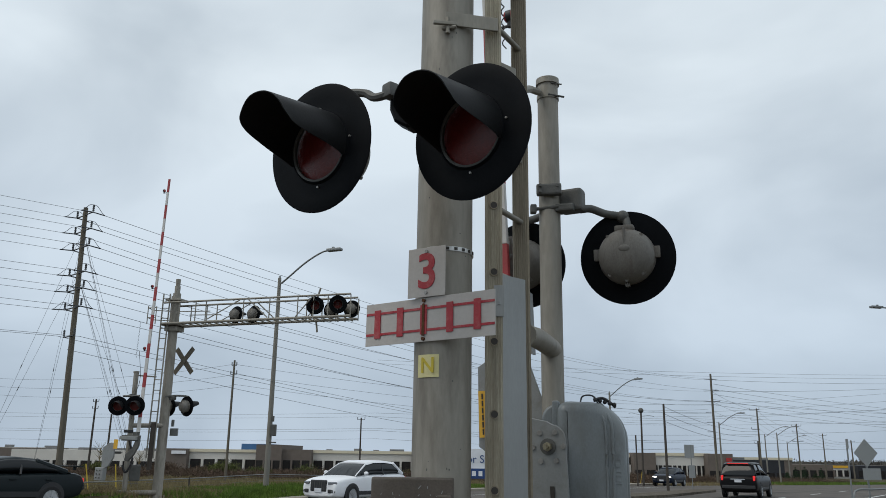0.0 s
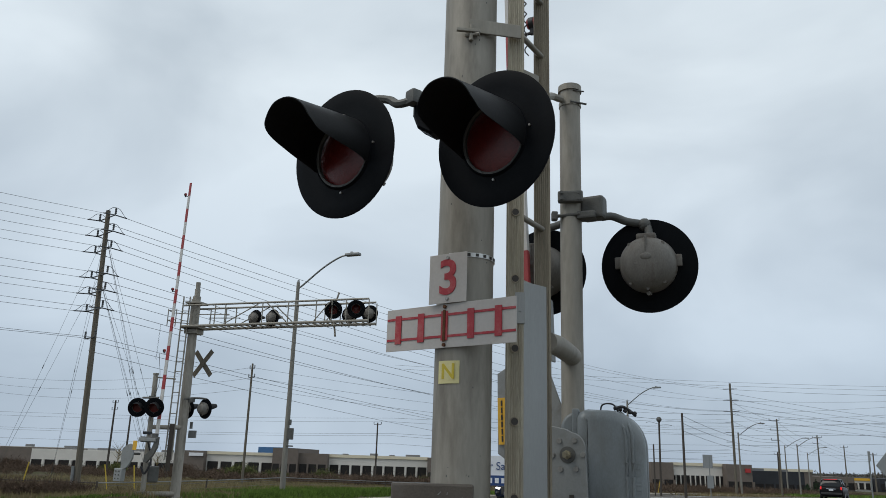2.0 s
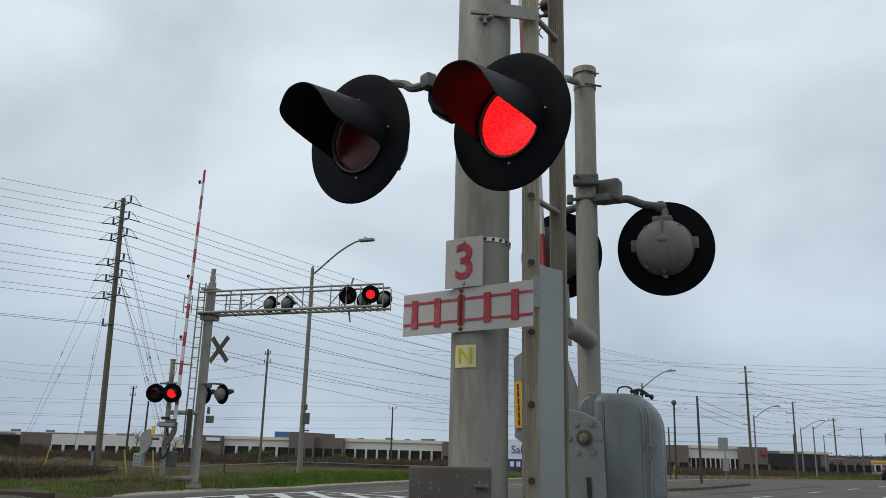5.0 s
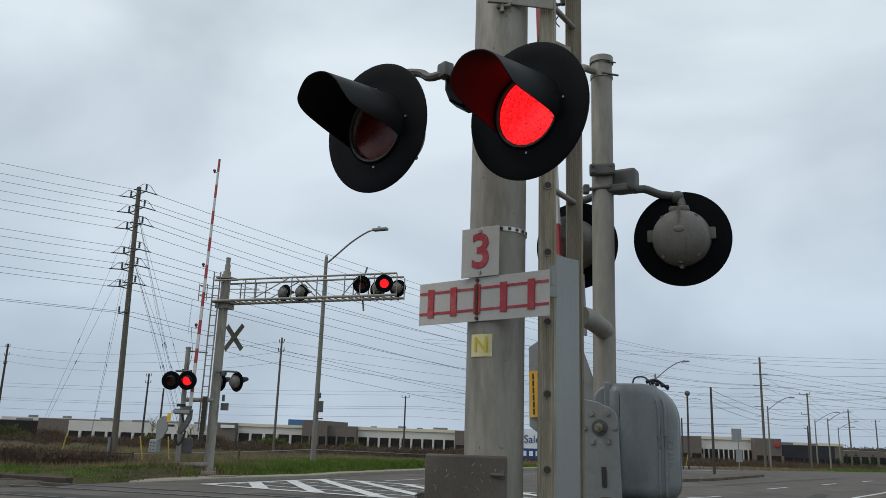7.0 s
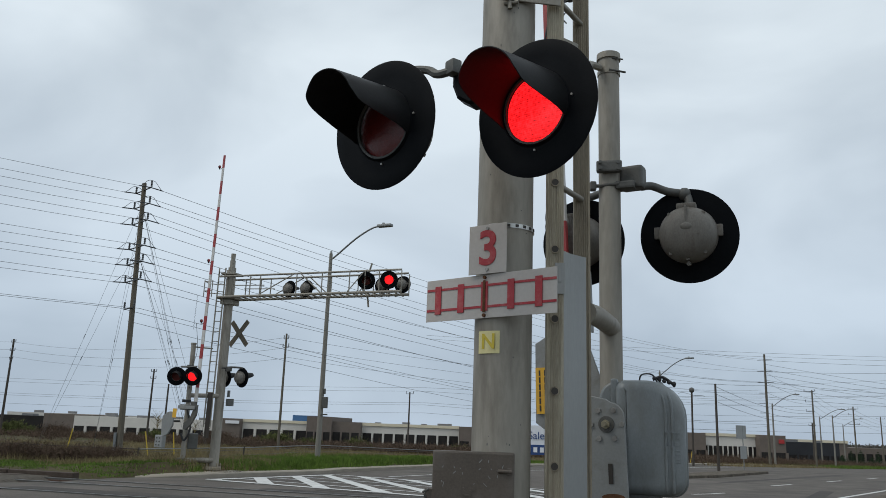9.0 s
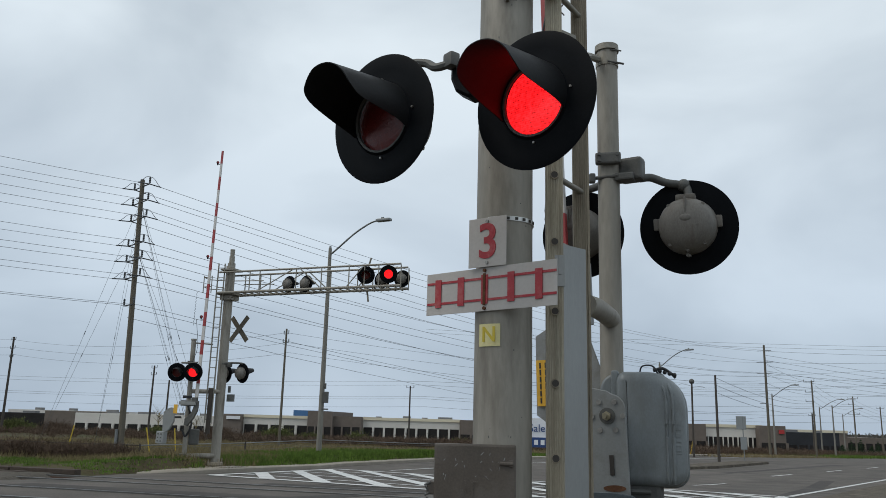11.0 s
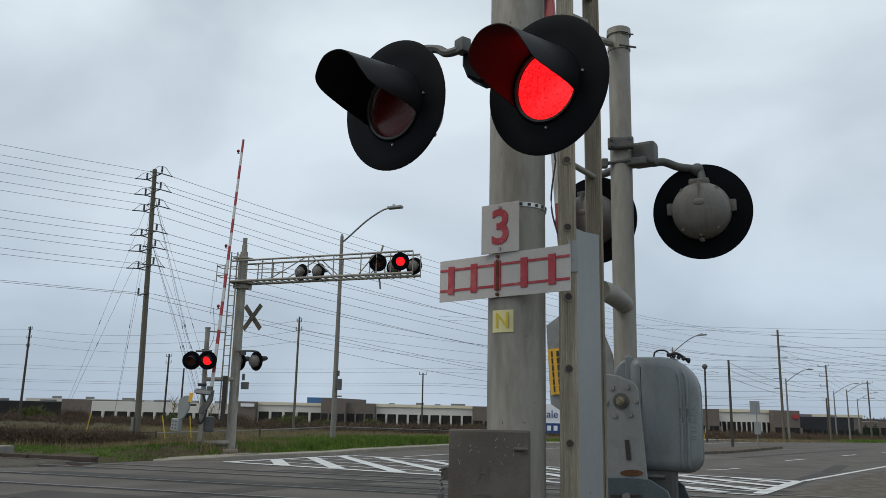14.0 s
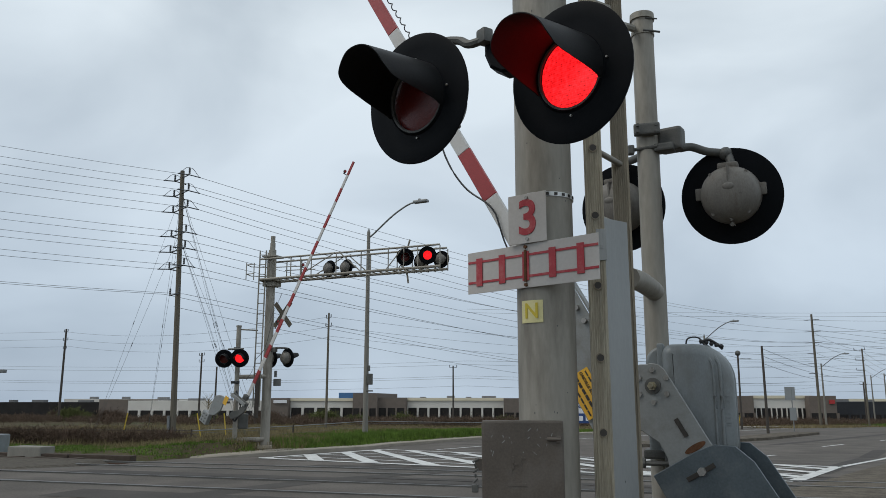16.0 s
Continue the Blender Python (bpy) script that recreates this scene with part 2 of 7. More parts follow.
M_FRED = mat("red_panel", (0.40, 0.03, 0.03), 0.6, 0.0, 0.1, 1, 0.0, 4)
M_BANNER = mat("white_banner", (0.72, 0.73, 0.75), 0.5, 0.0, 0.04, 2, 0.0, 8)
M_NAVY = mat("navy_banner_band", (0.015, 0.05, 0.17), 0.5, 0.0, 0.08, 2, 0.0, 8)
M_STRIP = mat("retroreflective_band", (0.6, 0.6, 0.58), 0.35, 0.6, 0.1, 20, 0.0, 60)
M_TYRE = mat("black_tyre_rubber", (0.018, 0.018, 0.019), 0.85, 0.0, 0.2, 9, 0.1, 60)
M_RIM = mat("silver_alloy_rim", (0.50, 0.51, 0.52), 0.3, 0.9, 0.08, 6, 0.0)
M_TRIM = mat("dark_plastic_trim", (0.02, 0.02, 0.022), 0.5, 0.0, 0.2, 9, 0.05)
M_CHROME = mat("chrome_trim", (0.7, 0.71, 0.72), 0.12, 1.0, 0.03, 9, 0.0)
M_NUMPL = mat("white_plate", (0.62, 0.64, 0.68), 0.5, 0.0, 0.05, 9, 0.0)
M_HLAMP = glow("headlamp_on", (1.0, 0.97, 0.88), 3.0, (0.7, 0.7, 0.7))
M_HOFF = mat("clear_headlamp", (0.22, 0.23, 0.25), 0.12, 0.5, 0.1, 9, 0.0)
M_TLAMP = glow("tail_lamp_on", (1.0, 0.03, 0.03), 0.6, (0.35, 0.01, 0.01))


def paint(name, col):
    m = mat(name, col, 0.3, 0.0, 0.03, 3.0, 0.0, 30)
    m.node_tree.nodes["Principled BSDF"].inputs["Specular IOR Level"].default_value = 0.10
    b = m.node_tree.nodes["Principled BSDF"]
    b.inputs["Coat Weight"].default_value = 0.03
    b.inputs["Coat Roughness"].default_value = 0.06
    return m


M_CARW, M_CARB, M_CARK, M_CARD = paint("white_car_paint", (0.78, 0.79, 0.81)), paint("dark_blue_car_paint", (0.012, 0.018, 0.035)), paint("black_car_paint", (0.008, 0.008, 0.009)), paint("dark_teal_grey_car_paint", (0.014, 0.019, 0.021))
for m_, sp_ in ((M_BLACK, 0.07), (M_HOODIN, 0.16)):
    m_.node_tree.nodes["Principled BSDF"].inputs["Specular IOR Level"].default_value = sp_
M_GLASS = mat("tinted_car_glass", (0.012, 0.014, 0.016), 0.06, 0.0, 0.05, 3, 0.0)
M_GLASS.node_tree.nodes["Principled BSDF"].inputs["Specular IOR Level"].default_value = 0.3


# rough, dry surfaces hardly shine
for m_, sp_ in ((M_ASPH, 0.2), (M_ASPH2, 0.2), (M_SHOULDER, 0.1), (M_GROUND, 0.05), (M_GRASS, 0.15), (M_DRYGR, 0.1), (M_SCRUB, 0.1), (M_BUSH, 0.1), (M_PINE, 0.1), (M_FARTREE, 0.05), (M_BALL, 0.1), (M_KERB, 0.2), (M_WOOD, 0.15), (M_DWOOD, 0.15), (M_CONC, 0.2), (M_BWHITE, 0.2), (M_BCREAM, 0.2), (M_BBROWN, 0.2), (M_BDARK, 0.1), (M_BLACKB, 0.2), (M_SLEEPER, 0.15), (M_RUST, 0.15), (M_LADDER, 0.3), (M_LADDER2, 0.25)):
    m_.node_tree.nodes["Principled BSDF"].inputs["Specular IOR Level"].default_value = sp_


# ---- mesh helpers ----
def part(name, bm, material, parent=None, label="", m=None, smooth=False):
    """Link a bmesh (or a ready mesh) as one mesh object, under a thing or part if one is given."""
    if isinstance(bm, bpy.types.Mesh):
        me = bm
    else:
        me = bpy.data.meshes.new(name)
        bmesh.ops.recalc_face_normals(bm, faces=bm.faces)
        bm.to_mesh(me)
        bm.free()
        for mm in (material if isinstance(material, (list, tuple)) else (material,)):
            me.materials.append(mm)
        if smooth:
            for p in me.polygons:
                p.use_smooth = True
            me.set_sharp_from_angle(angle=radians(38))
    ob = new(name, me)
    if parent is not None:
        ob.parent = parent
    if m is not None:
        ob.matrix_local = m
    if label:
        ob["label"] = label
    return ob


def thing(name, label, category, group="", m=None, kind=""):
    ob = new(name)
    if m is not None:
        ob.matrix_world = m
    return tagged(ob, label, category, group, kind)


def box(bm, c, s, rz=0.0, bev=0.0, m=None):
    r = bmesh.ops.create_cube(bm, size=1.0)
    vs = r["verts"]
    M = Matrix.Translation(c) @ Matrix.Rotation(radians(rz), 4, "Z") @ Matrix.Diagonal((*s, 1))
    if m is not None:
        M = m @ M
    bmesh.ops.transform(bm, matrix=M, verts=vs)
    if bev:
        es = {e for v in vs for e in v.link_edges}
        bmesh.ops.bevel(bm, geom=list(es), offset=bev, segments=2, affect="EDGES", profile=0.6)
    return vs


def rod(bm, a, b, r, r2=None, seg=12, caps=True):
    a, b = Vector(a), Vector(b)
    d = b - a
    M = Matrix.Translation((a + b) / 2) @ d.to_track_quat("Z", "Y").to_matrix().to_4x4()
    bmesh.ops.create_cone(bm, cap_ends=caps, segments=seg, radius1=r, radius2=r if r2 is None else r2, depth=d.length, matrix=M)


def ball(bm, c, r, sx=1, sy=1, sz=1, seg=12):
    bmesh.ops.create_uvsphere(bm, u_segments=seg, v_segments=max(6, seg // 2), radius=r, matrix=Matrix.Translation(c) @ Matrix.Diagonal((sx, sy, sz, 1)))


def tube(bm, pts, r, seg=8):
    """A bent tube along a few points."""
    pts = [Vector(p) for p in pts]
    rings = []
    for i, p in enumerate(pts):
        d = (pts[min(i + 1, len(pts) - 1)] - pts[max(i - 1, 0)]).normalized()
        q = d.to_track_quat("Z", "Y").to_matrix()
        rings.append([bm.verts.new(p + q @ Vector((r * math.cos(2 * math.pi * k / seg), r * math.sin(2 * math.pi * k / seg), 0))) for k in range(seg)])
    for A, B in zip(rings, rings[1:]):
        for k in range(seg):
            bm.faces.new((A[k], A[(k + 1) % seg], B[(k + 1) % seg], B[k]))
    bm.faces.new(rings[0][::-1])
    bm.faces.new(rings[-1])


def smooth_pts(pts, n=6):
    """Points along a rounded line through a few points."""
    P = [Vector(p) for p in pts]
    P = [2 * P[0] - P[1]] + P + [2 * P[-1] - P[-2]]
    out = []
    for i in range(1, len(P) - 2):
        for k in range(n):
            t = k / n
            a, b, c, d = P[i - 1:i + 3]
            out.append(0.5 * ((2 * b) + (c - a) * t + (2 * a - 5 * b + 4 * c - d) * t * t + (3 * b - a - 3 * c + d) * t ** 3))
    return out + [P[-2]]


def prism(bm, outline, y0, y1, bev=0.0):
    """A flat outline in x and z, given depth from y0 to y1."""
    f = [bm.verts.new((x, y0, z)) for x, z in outline]
    g = [bm.verts.new((x, y1, z)) for x, z in outline]
    fs = [bm.faces.new(f), bm.faces.new(g[::-1])]
    for i in range(len(f)):
        j = (i + 1) % len(f)
        fs.append(bm.faces.new((f[j], f[i], g[i], g[j])))
    bmesh.ops.recalc_face_normals(bm, faces=fs)
    if bev:
        es = list(fs[0].edges) + list(fs[1].edges)
        bmesh.ops.bevel(bm, geom=es, offset=bev, segments=1, affect="EDGES")


def lathe(bm, prof, seg=40, axis="Y"):
    """Turn a profile of (radius, along) about the local y axis."""
    rings = []
    for r, a in prof:
        if r < 1e-6:
            rings.append([bm.verts.new((0, a, 0))])
        else:
            rings.append([bm.verts.new((r * math.cos(2 * math.pi * k / seg), a, r * math.sin(2 * math.pi * k / seg))) for k in range(seg)])
    for A, B in zip(rings, rings[1:]):
        for k in range(seg):
            j = (k + 1) % seg
            if len(A) == 1 and len(B) > 1:
                bm.faces.new((A[0], B[k], B[j]))
            elif len(B) == 1 and len(A) > 1:
                bm.faces.new((A[k], A[j], B[0]))
            elif len(A) > 1:
                bm.faces.new((A[k], A[j], B[j], B[k]))


def lettering(name, txt, size, material, parent, m, depth=0.002, bold=0.0):
    cu = bpy.data.curves.new(name, "FONT")
    cu.body, cu.size, cu.extrude, cu.offset = txt, size, depth, bold
    cu.align_x, cu.align_y = "CENTER", "CENTER"
    tmp = bpy.data.objects.new(name, cu)
    me = bpy.data.meshes.new_from_object(tmp)
    bpy.data.objects.remove(tmp)
    me.materials.append(material)
    return part(name, me, material, parent, m=m)


def facing(x, y, z, az, tilt=0.0):
    """A pose whose local -y looks along the compass angle az (0 ahead, 90 to the right), nose down by tilt."""
    return pose(x, y, z, tilt, 0, 180 - az)


def terrain(x, y):
    s = 0.2009 * x + 0.9796 * y
    return float(np.interp(s, [12.5, 30, 70, 260, 900], [0, -0.6, -1.0, -5.4, -11.0]))


def ramp(v, a, b):
    t = min(1, max(0, (v - a) / (b - a)))
    return t * t * (3 - 2 * t)


# ---- ground, road, tracks ----
LEFT_EDGE = [(-24, -12), (-19, 2), (-13.6, 12.5), (-10.3, 14.6), (-9.1, 16.8), (-9.2, 18.3), (-9.3, 18.5), (-9.1, 20.9), (-7.55, 22.9), (-6.7, 28), (-5.86, 33.5), (-2.4, 41.9), (3.4, 50), (17.9, 69), (82, 155), (145, 240), (300, 450)]
RIGHT_EDGE = [(-9.5, -12), (-6.0, -4), (-1.1, 5), (4.6, 14.2), (8.3, 21.0), (12.4, 28.2), (25.6, 46.9), (38, 64), (102, 150), (166, 236), (322, 446)]


def along(line, y):
    return float(np.interp(y, [p[1] for p in line], [p[0] for p in line]))


def bank(x, y):
    """The grassy bank left of the road, on which the far signals stand."""
    d = along(LEFT_EDGE, y) - x
    return 0.40 * ramp(d, 0.15, 1.3) * ramp(y, 18, 22.5) * (1 - ramp(y, 40, 60)) * (1 - ramp(d, 12, 30)) * (0.35 + 0.65 * ramp(x, -12.5, -8.8))


def ground_z(x, y):
    z = terrain(x, y)
    if along(LEFT_EDGE, y) - 0.3 < x < along(RIGHT_EDGE, y) + 0.2:
        return z - 0.25
    return z + bank(x, y) + 0.03 * noise.noise((x * 0.4, y * 0.4, 0)) * (1 if y > 16 else 0)


def grid_sheet(name, xs, ys, zf, material):
    bm = bmesh.new()
    rows = [[bm.verts.new((x, y, zf(x, y))) for x in xs] for y in ys]
    for a, b in zip(rows, rows[1:]):
        for i in range(len(xs) - 1):
            bm.faces.new((a[i], a[i + 1], b[i + 1], b[i]))
    return part(name, bm, material, smooth=True)


gx = sorted({*range(-2000, -200, 200), *range(-200, -60, 20), *np.arange(-60, 60, 1.5), *range(60, 200, 20), *range(200, 2001, 200)})
gy = sorted({*range(-400, -40, 60), *range(-40, 0, 8), *np.arange(0, 72, 1.5), *range(72, 300, 12), *range(300, 1000, 100), *range(1000, 3001, 400)})
ground = tagged(grid_sheet("ground", gx, gy, ground_z, M_GROUND), "spring field of brown earth and short green grass", "ground", kind="structure")


def strip(name, left, right, ys, dz, material, nx=10, smooth=True):
    bm = bmesh.new()
    rows = []
    for y in ys:
        a, b = left(y), right(y)
        rows.append([bm.verts.new((a + (b - a) * i / nx, y, terrain(a + (b - a) * i / nx, y) + dz)) for i in range(nx + 1)])
    for A, B in zip(rows, rows[1:]):
        for i in range(nx):
            bm.faces.new((A[i], A[i + 1], B[i + 1], B[i]))
    return part(name, bm, material, smooth=smooth)


ROAD_Y = [*np.arange(-12, 70, 1.0), *range(70, 240, 10), *range(240, 446, 40)]
road = tagged(strip("road", lambda y: along(LEFT_EDGE, y), lambda y: along(RIGHT_EDGE, y), ROAD_Y, 0.0, M_ASPH, 14), "worn grey asphalt road with patched, darker areas", "road", kind="structure")
shoulder = tagged(strip("shoulder", lambda y: along(RIGHT_EDGE, y) + 0.01, lambda y: along(RIGHT_EDGE, y) + 3.2 + 8.0 * (1 - ramp(y, 14, 30)), ROAD_Y, 0.012, M_SHOULDER, 6), "gravel and dirt shoulder beside the asphalt road", "road shoulder", kind="structure")


def ribbon(name, pts, w, dz, material, parent=None, label=""):
    """A painted line on the road along points."""
    bm = bmesh.new()
    dense = []
    for (x0, y0), (x1, y1) in zip(pts, pts[1:]):
        n = max(1, int(math.hypot(x1 - x0, y1 - y0) / 1.0))
        dense += [(x0 + (x1 - x0) * k / n, y0 + (y1 - y0) * k / n) for k in range(n)]
    dense.append(pts[-1])
    prev = None
    for i, (x, y) in enumerate(dense):
        xa, ya = dense[max(0, i - 1)]
        xb, yb = dense[min(len(dense) - 1, i + 1)]
        d = Vector((xb - xa, yb - ya)).normalized()
        nx, ny = -d.y * w / 2, d.x * w / 2
        cur = [bm.verts.new((x + nx, y + ny, terrain(x + nx, y + ny) + dz)), bm.verts.new((x - nx, y - ny, terrain(x - nx, y - ny) + dz))]
        if prev:
            bm.faces.new((prev[0], prev[1], cur[1], cur[0]))
        prev = cur
    return part(name, bm, material, parent, label)


# painted keep-clear box just beyond the tracks
NR, NL, FL, FR = Vector((4.7, 15.2)), Vector((-7.3, 21.4)), Vector((-5.6, 30.6)), Vector((7.7, 21.4))
hatch = thing("keep_clear_box", "worn white painted hatching across the asphalt road", "road marking", kind="structure")


def box_pt(u, v):
    return NR.lerp(NL, u).lerp(FR.lerp(FL, u), v)


for a, b, w in (((0, 0), (1, 0), 0.34), ((0, 1), (1, 1), 0.34), ((0, 0), (0, 1), 0.26), ((1, 0), (1, 1), 0.26)):
    ribbon("edge_line", [tuple(box_pt(*a)), tuple(box_pt(*b))], w, 0.012, M_PAINT, hatch)
for v in (0.17, 0.37, 0.58, 0.79):
    ribbon("thin_line", [tuple(box_pt(0.01, v)), tuple(box_pt(0.99, v))], 0.17, 0.009, M_PAINT, hatch)
for k in range(-4, 8):
    u0, u1 = k * 0.135 + 0.04, k * 0.135 + 0.04 + 0.47
    v0, v1 = 0.0, 1.0
    if u1 > 1:
        v1 = (1 - u0) / (u1 - u0)
        u1 = 1.0
    if u0 < 0:
        v0 = -u0 / (u1 - u0) if u1 > u0 else 0
        u0 = 0.0
    if u0 < 1 and u1 > 0 and v1 > v0:
        ribbon("diagonal_bar", [tuple(box_pt(u0, v0)), tuple(box_pt(u1, v1))], 0.40, 0.016, M_PAINT, hatch)
lines = thing("lane_lines", "white painted edge line and lane dashes", "road marking", kind="structure")
ribbon("edge_line", [(7.9, 21.6), (11.8, 28.4), (25.0, 47.1), (37.4, 64.2), (101, 150)], 0.16, 0.012, M_PAINT, lines)
for k in range(14):
    x, y = (6.9, 27.3) if k == 0 else (12.67 + 5.38 * (k - 1), 36.54 + 7.2 * (k - 1))
    ribbon("lane_dash", [(x, y), (x + 1.75, y + 2.4)], 0.14, 0.012, M_PAINT, lines)
ribbon("far_edge_line", [(-3.6, 31.2), (-1.5, 35.5), (1.2, 41.2), (6, 48), (21, 68)], 0.14, 0.012, M_PAINT, lines)


def kerb(name, pts, w, h, dz, label):
    bm = bmesh.new()
    dense = []
    for (x0, y0), (x1, y1) in zip(pts, pts[1:]):
        n = max(1, int(math.hypot(x1 - x0, y1 - y0) / 1.5))
        dense += [(x0 + (x1 - x0) * k / n, y0 + (y1 - y0) * k / n) for k in range(n)]
    dense.append(pts[-1])
    prev = None
    for i, (x, y) in enumerate(dense):
        xa, ya = dense[max(0, i - 1)]
        xb, yb = dense[min(len(dense) - 1, i + 1)]
        d = Vector((xb - xa, yb - ya)).normalized()
        nx, ny = -d.y, d.x
        z = terrain(x, y) + dz - h * (1 - min(1.0, i / 3))
        cur = [bm.verts.new((x + nx * o, y + ny * o, z + e)) for o, e in ((0, -0.2), (0, h - 0.03), (0.04, h), (w, h + 0.01), (w, -0.2))]
        if prev:
            for k in range(4):
                bm.faces.new((prev[k], prev[k + 1], cur[k + 1], cur[k]))
        prev = cur
    return tagged(part(name, bm, M_KERB), label, "kerb", kind="structure")


kerb("kerb_left", [(-9.2, 21.1), (-8.7, 21.3), (-8.1, 21.9), (-7.55, 22.9), (-6.7, 28), (-5.86, 33.5), (-2.4, 41.9), (3.4, 50), (17.9, 69), (82, 155)], 0.80, 0.14, 0, "concrete kerb along the grass bank")
# raised traffic island between the carriageways
ISLE = [(3.2, 33.0), (5.2, 35.2), (12.4, 43.6), (17.7, 52.3), (18.6, 53.8)]
bm = bmesh.new()
prev = None
for x, y in [((a[0] + (b[0] - a[0]) * k / 6), (a[1] + (b[1] - a[1]) * k / 6)) for a, b in zip(ISLE, ISLE[1:]) for k in range(6)]:
    w = 1.5 * ramp(y, 32.5, 36) * (1 - ramp(y, 51.5, 54))
    z = terrain(x, y)
    cur = [bm.verts.new(p) for p in ((x, y, z - 0.1), (x - 0.02, y + 0.02, z + 0.13), (x - 0.8 * w, y + 0.6 * w, z + 0.16), (x - 0.8 * w - 0.02, y + 0.6 * w, z - 0.1))]
    if prev:
        for k in range(3):
            bm.faces.new((prev[k], prev[k + 1], cur[k + 1], cur[k]))
    prev = cur
tagged(part("traffic_island", bm, M_SHOULDER), "raised concrete traffic island between the carriageways", "traffic island", kind="structure")
# concrete ramp slab at the kerb corner, with a ribbed edge
bm = bmesh.new()
for k in range(6):
    box(bm, (-7.72 + 0.033 * k, 23.5 + 0.20 * k, terrain(-7.7, 23.5 + 0.2 * k) + 0.155), (0.40, 0.10, 0.03), -10)
tagged(part("tactile_slab", bm, M_KERB), "ribbed pale concrete slab at the kerb corner", "paving slab", kind="structure")

# rails: direction along the tracks and across them
TR, TN = Vector((0.9796, -0.2009)), Vector((0.2009, 0.9796))


def track(s0, name):
    tr = thing(name, "steel railway rails set flush in the asphalt crossing", "railway track", kind="structure")
    for off in (-0.7175, 0.7175):
        c = TN * (s0 + off)
        for nm, w, z0, z1, mt in (("rail_head", 0.07, -0.02, 0.022, M_RAIL), ("rail_web", 0.12, -0.2, -0.02, M_RAILS)):
            bm = bmesh.new()
            prev = None
            for k in np.arange(-90, 60, 3.0):
                p = c + TR * k
                z = terrain(p.x, p.y)
                cur = [bm.verts.new((p.x + TN.x * o, p.y + TN.y * o, z + e)) for o, e in ((-w / 2, z0), (-w / 2, z1), (w / 2, z1), (w / 2, z0))]
                if prev:
                    for j in range(3):
                        bm.faces.new((prev[j], prev[j + 1], cur[j + 1], cur[j]))
                prev = cur
            part(nm, bm, mt, tr)
        # dark rubber flangeway strip in the road
        ribbon("flangeway", [tuple(c + TR * k + TN * 0.1) for k in range(-19, 7)], 0.15, 0.006, M_TRIM, tr)
    for k in range(60):
        p = TN * s0 - TR * ((17.0 if s0 < 13 else 14.6) + 0.62 * k)
        if k < 40:
            bm = bmesh.new()
            box(bm, (p.x, p.y, terrain(p.x, p.y) - 0.055), (0.24, 2.5, 0.16), 0, 0.01, None)
            bmesh.ops.rotate(bm, cent=(p.x, p.y, 0), matrix=Matrix.Rotation(math.atan2(TR.y, TR.x), 3, "Z"), verts=bm.verts)
            part("sleeper", bm, M_SLEEPER, tr)
    return tr


patches = thing("asphalt_patches", "darker repaired asphalt strips beside the rails", "road patch", kind="structure")
for s_, k0, k1, w_ in ((9.7, -9, 4.5, 0.9), (12.75, -11.5, 2.0, 0.7), (13.45, -6, 5.5, 0.5), (16.7, -8.5, 4.0, 0.8), (10.55, -3, 5, 0.35), (17.6, -7.5, 2.5, 0.35)):
    p0, p1 = TN * s_ + TR * k0, TN * s_ + TR * k1
    ribbon("patch", [tuple(p0), tuple(p1)], w_, 0.005, M_ASPH2, patches)
for q in (((-6.5, 8.0), (-1.5, 17.0)), ((1.0, 20.5), (6.5, 31.0)), ((6.0, 18.0), (14.0, 34.0)), ((11.0, 38.0), (24.0, 56.0))):
    ribbon("wheel_track", list(q), 0.55, 0.004, M_ASPH2, patches)
track(11.45, "railway_track_1")
track(15.25, "railway_track_2")
bm = bmesh.new()
prev = None
for k in np.arange(-10.0, -95, -1.0):
    cur = []
    for o, e in ((8.6, -0.12), (9.6, 0.05), (12.8, 0.03), (14.0, 0.03), (16.8, 0.04), (17.9, -0.15)):
        p = TN * o + TR * k
        cur.append(bm.verts.new((p.x, p.y, terrain(p.x, p.y) + (e if p.x < along(LEFT_EDGE, p.y) - 0.15 else -0.3))))
    if prev:
        for j in range(5):
            bm.faces.new((prev[j], prev[j + 1], cur[j + 1], cur[j]))
    prev = cur
edge_board = bmesh.new()
for k in range(6):
    p = TN * 16.45 + TR * (-14.1 - 1.9 * k)
    box(edge_board, (p.x, p.y, terrain(p.x, p.y) + 0.05), (1.85, 0.22, 0.16), math.degrees(math.atan2(TR.y, TR.x)), 0.012)
tagged(part("edge_board", edge_board, M_SLEEPER), "dark timber boards along the track edge", "timber board", kind="structure")
tagged(part("ballast", bm, M_BALL), "brown-grey stone ballast bed beside the crossing", "ballast", kind="structure")


# ---- crossing signals ----
MOVERS = []          # (object, rows) keyed at the end
CACHE = {}


def cached(key, build, material, smooth=True):
    if key not in CACHE:
        bm = bmesh.new()
        build(bm)
        ob = part(key, bm, material, smooth=smooth)
        CACHE[key] = ob.data
        bpy.data.objects.remove(ob)
    return CACHE[key]


def b_disc(bm):
    lathe(bm, [(0.155, 0.004), (0.157, -0.012), (0.163, -0.016), (0.170, -0.004), (0.235, -0.003), (0.294, -0.008), (0.301, -0.005), (0.300, 0.001), (0.235, 0.003), (0.165, 0.004), (0.155, 0.004)], 56)


HOOD_ANGLE = [-24, -20, -14, -8, -2, 16, 46, 110, 152, 162, 171, 179, 188, 195, 202]
HOOD_LENGTH = [0.008, 0.03, 0.125, 0.235, 0.312, 0.356, 0.370, 0.370, 0.346, 0.322, 0.275, 0.205, 0.13, 0.056, 0.008]


